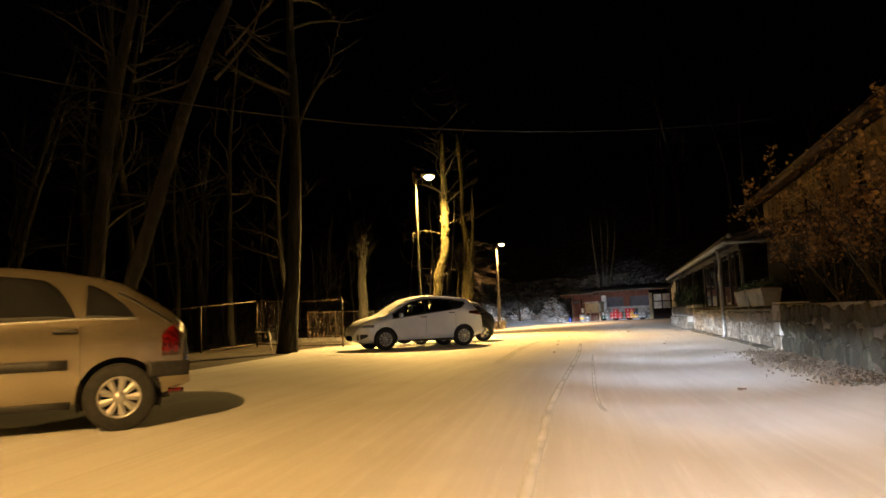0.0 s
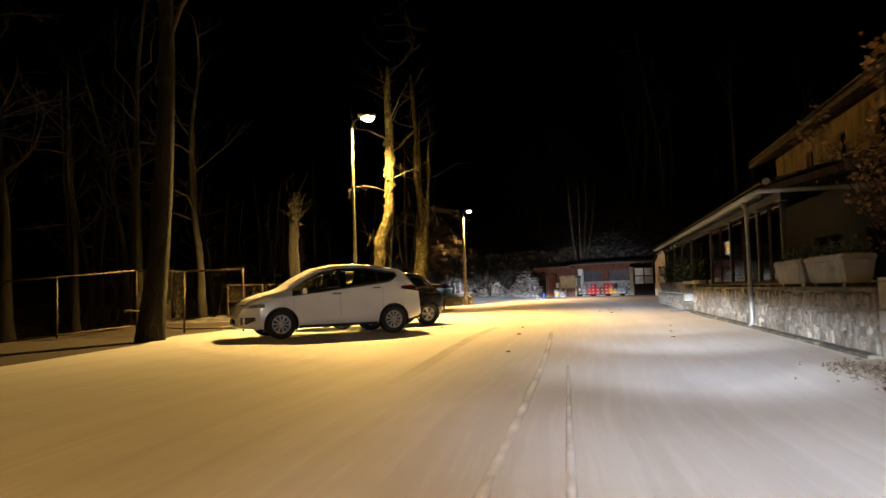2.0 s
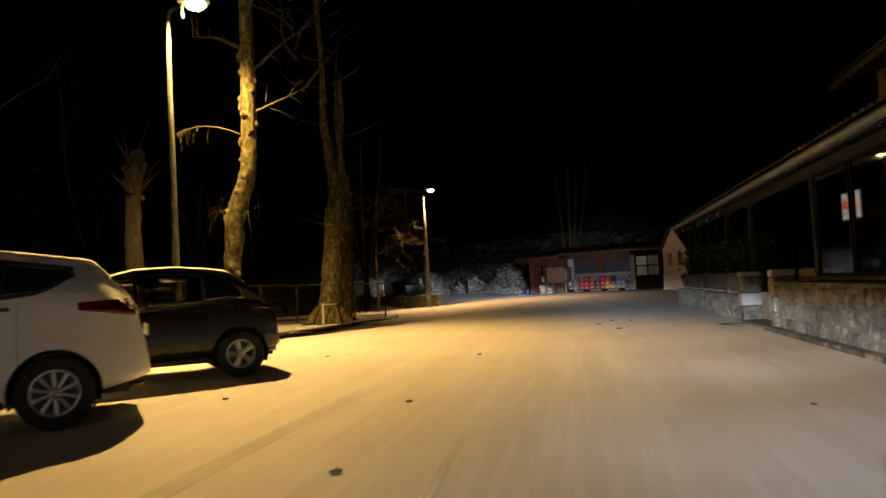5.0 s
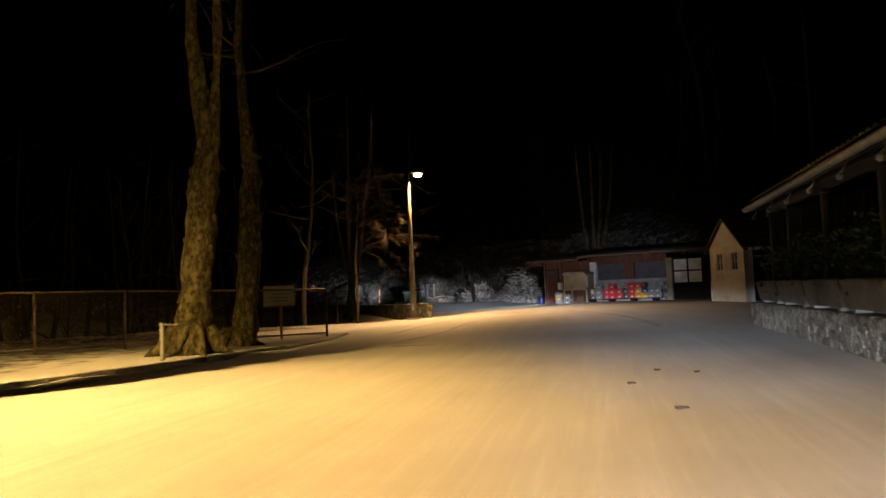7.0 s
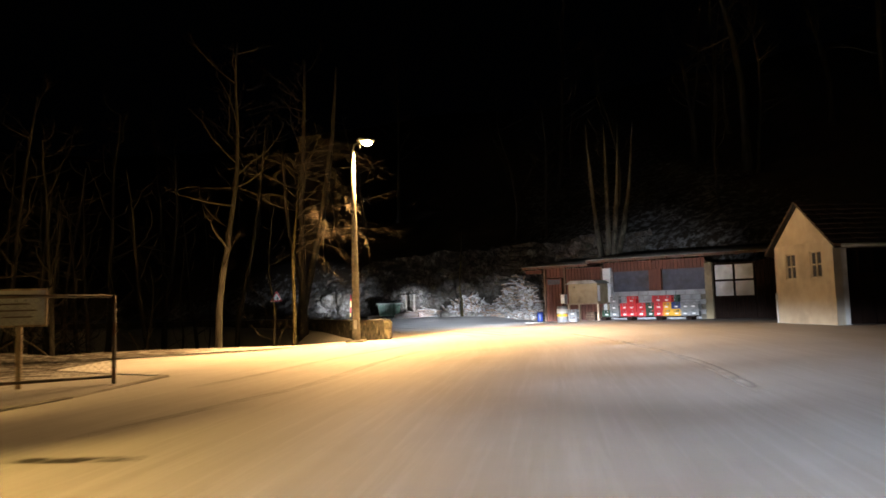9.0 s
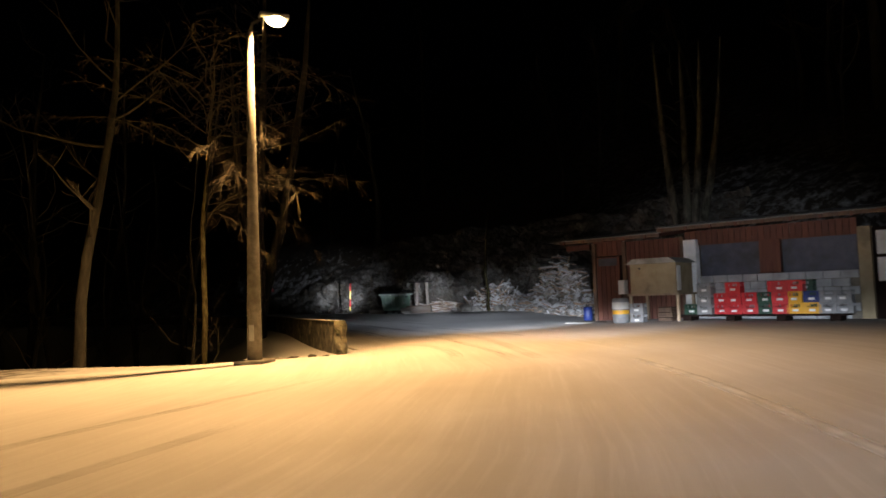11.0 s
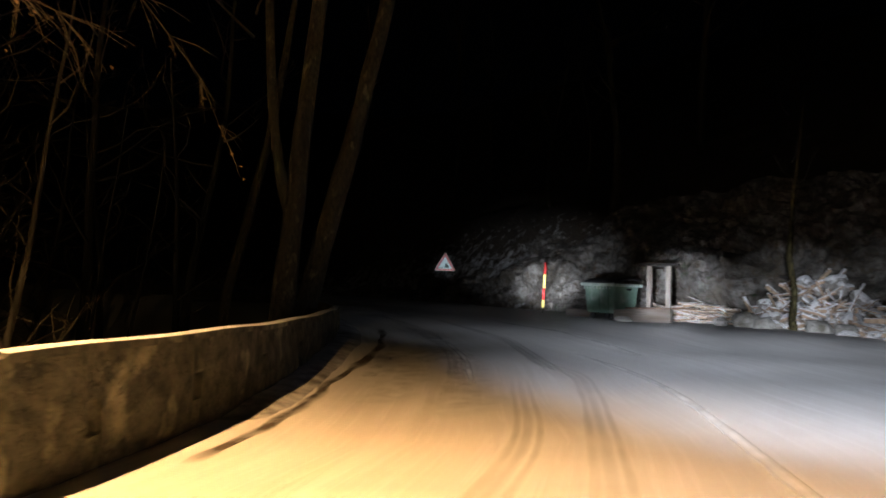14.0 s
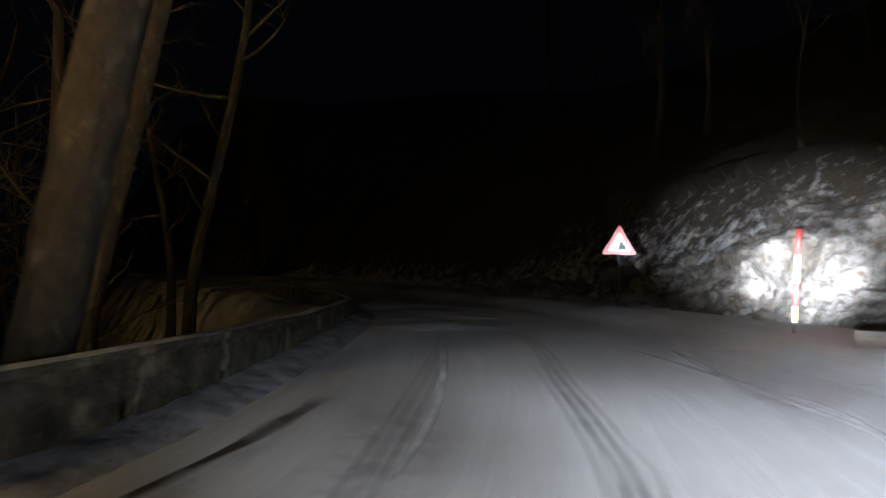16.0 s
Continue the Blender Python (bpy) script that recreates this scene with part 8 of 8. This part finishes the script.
M_PALEROCK = surf("pale_rock", (0.20, 0.19, 0.17), (0.36, 0.345, 0.32), 4, 0.9, c3=(0.12, 0.11, 0.085), scale3=2.2, bump=0.8, grain=15)
BLINE = BANK[3:-1]
btotal = sum(math.dist(a, b) for a, b in zip(BLINE, BLINE[1:]))
bm = bm_new()
grid = []
n = 460
for i in range(n + 1):
    p, way = run(BLINE, btotal * i / n)
    side = Vector((way.y, -way.x))
    row = []
    for j in range(42):
        f = j / 41
        d = -0.25 + 3.9 * f ** 1.05
        z = float(lot(p.x, p.y)) - 0.12 + float(np.interp(p.x, (-26, -14, -11, -9, -5, -2), (1.4, 2.3, 3.0, 3.6, 4.6, 5.0))) * f ** 0.92
        q = Vector((p.x + side.x * d, p.y + side.y * d, z))
        push = rock_height(i, f, q) - 0.35
        fade = min(1.0, 6 * f + 0.25)
        row.append((q.x - side.x * push * 0.8 * fade, q.y - side.y * push * 0.8 * fade, q.z + push * 0.35 * fade))
    grid.append(row)
sheet(bm, grid)
single("rock_bank", bm, M_ROCK, "steep bank of broken rock, earth and moss beside the road", "rock face", kind="structure")
rnd = random.Random(9)
for k in range(46):
    f = rnd.uniform(0.12, 0.92)
    p, way = run(BLINE, btotal * f)
    side = Vector((way.y, -way.x))
    p = p - side * abs(rnd.gauss(0.15, 0.22))
    s = rnd.choice((0.07, 0.1, 0.12, 0.16, 0.24))
    bm = bm_new()
    bmesh.ops.create_icosphere(bm, subdivisions=2, radius=s)
    for v in bm.verts:
        v.co *= 1 + 0.28 * noise.noise(v.co * 4 / s * 0.3 + Vector((k, 0, 0)))
        v.co.z *= 0.65
    single("fallen_rock", bm, M_ROCK, "fallen stone at the foot of the bank", "rock", "fallen rocks", m=pose(p.x, p.y, float(lot(p.x, p.y)) + s * 0.35, 0, 0, rnd.uniform(0, 360)))
rnd = random.Random(19)
tufts = thing("dry_grass", pose(0, 0, 0), "tufts of dry grass and bramble on the bank", "grass", kind="stuff")
spots, blades = [], bm_new()
for k in range(420):
    p, way = run(BLINE, btotal * rnd.random())
    side = Vector((way.y, -way.x))
    f = rnd.random()
    q = Vector((p.x + side.x * (0.1 + 3.6 * f), p.y + side.y * (0.1 + 3.6 * f), 0.1 + 4.4 * f))
    for _ in range(7):
        tip = q + Vector((rnd.gauss(-side.x * 0.25, 0.22), rnd.gauss(-side.y * 0.25, 0.22), rnd.gauss(0.12, 0.2)))
        tube(blades, [q, q.lerp(tip, 0.55) + Vector((0, 0, 0.08)), tip], [0.007, 0.005, 0.001], 3, False)
part("blades", blades, M_TWIG, tufts)


sapling = thing("tree", pose(3.88, 85.6, on_land(3.88, 85.6) - 0.1), "thin dark tree standing at the bank foot", "tree")
bm = bm_new()
tube(bm, [(0.06, 0, -0.2), (0.0, 0, 0.4), (0.05, 0, 1.0), (-0.08, 0, 1.9), (-0.02, 0, 3.2), (0.2, 0.1, 6)], [0.12, 0.09, 0.08, 0.07, 0.06, 0.02], 8)
part("trunk", bm, M_BARK, sapling, "", True)
part("crown", tree_parts(311, 6.5, 0.08, 0.45, 9)[1], M_TWIG, sapling, "bare branches", True)
for x, y, z, s in ((2.75, 85.9, 0.15, 0.34), (3.25, 85.55, 0.1, 0.26), (4.5, 85.2, 0.1, 0.30), (2.2, 85.6, 0.1, 0.18), (5.1, 84.7, 0.1, 0.22)):
    bm = bm_new()
    bmesh.ops.create_icosphere(bm, subdivisions=3, radius=s)
    for v in bm.verts:
        v.co *= 1 + 0.30 * noise.noise(v.co / s * 1.3 + Vector((x * 3, y, 0))) + 0.08 * noise.noise(v.co / s * 4)
        v.co.z *= 0.8
    single("boulder", bm, M_PALEROCK, "pale weathered boulder on the bank", "rock", "pale boulders", m=pose(x, y, on_land(x, y) * (z < 1) + z, 0, 0, x * 40))


# ---- road sign, snow stake, waste container ----
def warning_sign(x, y):
    s = thing("road_sign", pose(x, y, on_land(x, y) - 0.13, 0, 0, 33), "red-rimmed white triangular warning sign on a steel post", "road sign")
    bm = bm_new()
    tube(bm, [(0, 0.03, -0.1), (0, 0.03, 2.25)], 0.03, 10)
    part("post", bm, M_STEEL, s, "", True)

    def tri(r, y0, y1, round_):
        pts = []
        for k in range(3):
            a = math.pi / 2 + k * 2 * math.pi / 3
            c = Vector((math.cos(a), math.sin(a))) * (r - 2 * round_)
            for j in range(-3, 4):
                b = a + j * math.pi / 9
                pts.append((c.x + round_ * math.cos(b), c.y + round_ * math.sin(b)))
        bm = bm_new()
        prism(bm, pts, y1 - y0, Matrix.Translation((0, y0, 1.86)))
        return bm
    plate = part("plate", tri(0.56, -0.012, 0.0, 0.05), M_SIGNRIM, s, "red triangular plate")
    part("face", tri(0.36, -0.018, -0.0135, 0.03), M_SIGNWHITE, plate, "white face")
    bm = bm_new()
    prism(bm, [(-0.02, -0.13), (0.17, -0.13), (0.165, -0.05), (0.10, 0.01), (0.06, 0.09), (0.02, 0.03)], 0.004, Matrix.Translation((0, -0.024, 1.86)))
    part("symbol", bm, M_BLACKPLASTIC, plate, "black rockfall symbol")
    bm = bm_new()
    for p in ((-0.10, -0.10), (-0.06, -0.02), (-0.13, -0.13)):
        box(bm, (p[0], -0.021, 1.86 + p[1]), (0.03, 0.004, 0.03), Matrix.Rotation(0.5, 4, "Y"))
    part("falling_stones", bm, M_BLACKPLASTIC, plate)


warning_sign(-10.65, 92.1)
stake = thing("snow_stake", pose(-4.08, 88.2, on_land(-4.08, 88.2), 0, 2, 0), "red and yellow banded snow marker stake at the roadside", "stake")
for z0, z1, mat_ in ((-0.2, 0.20, M_DARKMETAL), (0.20, 0.46, M_STAKEYEL), (0.46, 0.86, M_STAKERED), (0.86, 1.32, M_STAKEYEL), (1.32, 1.74, M_STAKERED)):
    bm = bm_new()
    tube(bm, [(0, 0, z0), (0, 0, z1)], 0.045 if z0 >= 0.1 else 0.03, 12)
    part("band", bm, mat_, stake, "", True)


M_BINRIM = surf("frosted_rim", (0.30, 0.38, 0.33), (0.48, 0.54, 0.50), 8, 0.6, bump=0.2)


def container(x, y, turn):
    """A large wheeled refuse container with its lid thrown back."""
    c = thing("waste_container", pose(x, y, on_land(x, y) + 0.01, 0, 0, turn) @ Matrix.Diagonal((1, 1, 0.88, 1)), "large green plastic wheeled waste container with dark lid", "waste container")
    bm = bm_new()
    rings = []
    for z, w, d in ((0.20, 1.06, 0.80), (0.28, 1.13, 0.88), (0.75, 1.19, 0.95), (1.10, 1.22, 1.0)):
        ring = []
        for sx, sy in ((-1, -1), (1, -1), (1, 1), (-1, 1)):
            for a in (0, 1, 2):
                b = math.atan2(sy, sx) - math.pi / 4 + a * math.pi / 4
                ring.append(bm.verts.new((sx * (w / 2 - 0.07) + 0.07 * math.cos(b), sy * (d / 2 - 0.07) + 0.07 * math.sin(b), z)))
        rings.append(ring)
    for a, b in zip(rings, rings[1:]):
        for k in range(12):
            bm.faces.new((a[k], a[(k + 1) % 12], b[(k + 1) % 12], b[k]))
    bm.faces.new(rings[0][::-1])
    part("tub", bm, M_BIN, c, "green tapered tub")
    bm = bm_new()
    for cx, cy, w, d in ((0, -0.53, 1.36, 0.10), (0, 0.53, 1.36, 0.10), (-0.63, 0, 0.10, 0.96), (0.63, 0, 0.10, 0.96)):
        box(bm, (cx, cy, 1.12), (w, d, 0.10), None, 0.02)
    for k in range(9):
        box(bm, (-0.52 + k * 0.13, -0.565, 1.03), (0.03, 0.03, 0.12), None, 0.006)
    part("rim", bm, M_BINRIM, c, "frosted ribbed rim", True)
    for x in (-0.36, 0.0, 0.36):
        bm = bm_new()
        box(bm, (x, -0.475, 0.68), (0.05, 0.045, 0.80), Matrix.Rotation(0.075, 4, "X"), 0.012)
        part("rib", bm, M_BIN, c)
    bm = bm_new()
    grid = []
    for f in np.linspace(-1, 1, 9):
        grid.append([(0.66 * f - 0.05, 0.56 * q + 0.07, 1.20 + 0.10 * (1 - q * q) + 0.05 * (q + 1) + 0.02 * (1 - f * f)) for q in np.linspace(-1, 1, 9)])
    sheet(bm, grid)
    ob = part("lid", bm, M_BLACKPLASTIC, c, "dark curved lid", True)
    mod = ob.modifiers.new("thickness", "SOLIDIFY")
    mod.thickness = 0.04
    for sx in (-1, 1):
        bm = bm_new()
        tube(bm, [(sx * 0.64, 0, 0.98), (sx * 0.78, 0, 0.98)], 0.03, 10)
        part("trunnion", bm, M_STEEL, c, "bright steel lifting peg", True)
        for sy in (-1, 1):
            bm = bm_new()
            tube(bm, [(sx * 0.42 - 0.025, sy * 0.30, 0.10), (sx * 0.42 + 0.025, sy * 0.30, 0.10)], 0.10, 14)
            w = part("wheel", bm, M_RUBBER, c, "", True)
            bm = bm_new()
            box(bm, (sx * 0.42, sy * 0.30, 0.17), (0.09, 0.07, 0.12), None, 0.01)
            part("fork", bm, M_STEEL, w)


container(-1.0, 86.3, -25)


M_GREYWOOD = surf("grey_timber", (0.22, 0.19, 0.16), (0.34, 0.30, 0.26), 6, 0.85, c3=(0.14, 0.115, 0.09), scale3=3.0, bump=0.5, stretch=(3, 3, 0.4))
M_WEATHERED = surf("weathered_timber", (0.10, 0.085, 0.07), (0.19, 0.165, 0.14), 5, 0.85, c3=(0.10, 0.075, 0.055), scale3=2.5, bump=0.5, stretch=(0.4, 3, 3))


def timber(name, m, size, material, label, bevel=0.012):
    bm = bm_new()
    box(bm, (0, 0, size[2] / 2), size, None, bevel)
    return single(name, bm, material, label, "timber", m=m)


z_ = on_land(0.6, 85.8)
timber("low_barrier", pose(0.34, 85.1, on_land(0.34, 85.1), 0, -3, -3), (1.55, 0.24, 0.36), M_WEATHERED, "squared brown timber lying along the road edge")
timber("loose_plank", pose(0.75, 85.35, on_land(0.75, 85.35) + 0.37, 0, -2, -3), (2.0, 0.14, 0.05), M_BROWN, "dark plank resting on the squared timber")
timber("low_barrier", pose(-2.1, 86.7, on_land(-2.1, 86.7), 0, 0, 12), (0.85, 0.22, 0.24), M_WEATHERED, "short squared timber lying along the road edge")
post_frame = thing("post_and_beam_stand", pose(0.45, 86.1, on_land(0.45, 86.1), 0, 0, -4), "simple stand of two pale posts with a dark crossbeam", "timber stand")
for x in (-0.27, 0.27):
    bm = bm_new()
    box(bm, (x, 0, 0.77), (0.12, 0.12, 1.6), None, 0.01)
    part("post", bm, M_GREYWOOD, post_frame, "pale squared post")
bm = bm_new()
box(bm, (-0.08, 0, 1.60), (1.25, 0.22, 0.07), None, 0.01)
part("crossbeam", bm, M_DARKPOST, post_frame)
rnd = random.Random(41)
planks = thing("plank_heap", pose(1.35, 86.7, on_land(1.35, 86.7)), "pale heap of planks and rubble beside the posts", "wood heap")
for k in range(90):
    ob = new("plank", rnd.choice(LOGS[6:] * 3 + LOGS[:3]))
    ob.parent = planks
    x, y = rnd.uniform(-1.25, 1.25), rnd.gauss(0.1, 0.25)
    ob.matrix_local = Matrix.Translation((x, y, 0.05 + (k % 9) * 0.085 * max(0.12, 1 - abs(x) / 1.35))) @ Euler((rnd.gauss(0, 0.15), rnd.gauss(0, 0.14), rnd.gauss(0, 0.45))).to_matrix().to_4x4() @ Matrix.Diagonal((rnd.uniform(0.6, 1.3), rnd.uniform(0.8, 1.5), rnd.uniform(0.7, 1.6), 1))
bm = bm_new()
bmesh.ops.create_icosphere(bm, subdivisions=2, radius=0.2)
for v in bm.verts:
    v.co *= 1 + 0.25 * noise.noise(v.co * 6)
    v.co.z *= 0.55
single("fallen_rock", bm, M_CONC, "pale stone lying before the waste container", "rock", "fallen rocks", m=pose(-0.08, 84.8, on_land(-0.08, 84.8) + 0.07) @ Matrix.Diagonal((1.35, 1, 0.8, 1)))

# drain cover before the gate, and the cable overhead
bm = bm_new()
box(bm, (0, 0, 0), (0.9, 0.35, 0.02), None, 0.004)
for k in range(9):
    box(bm, (-0.38 + k * 0.095, 0, 0.012), (0.03, 0.28, 0.012))
single("drain_grating", bm, M_DARKMETAL, "dark iron drain grating before the gateway", "drain", m=pose(9.42, 35.2, 0.025, 0, 0, -9))
bm = bm_new()
tube(bm, [(x, 17.24 + 0.32 * x, 4.55 - 0.0376 * x + 0.0119 * x * x) for x in np.linspace(-15, 10.6, 25)], 0.011, 5)
single("overhead_cable", bm, M_DARKMETAL, "thin black cable strung across the forecourt", "cable")
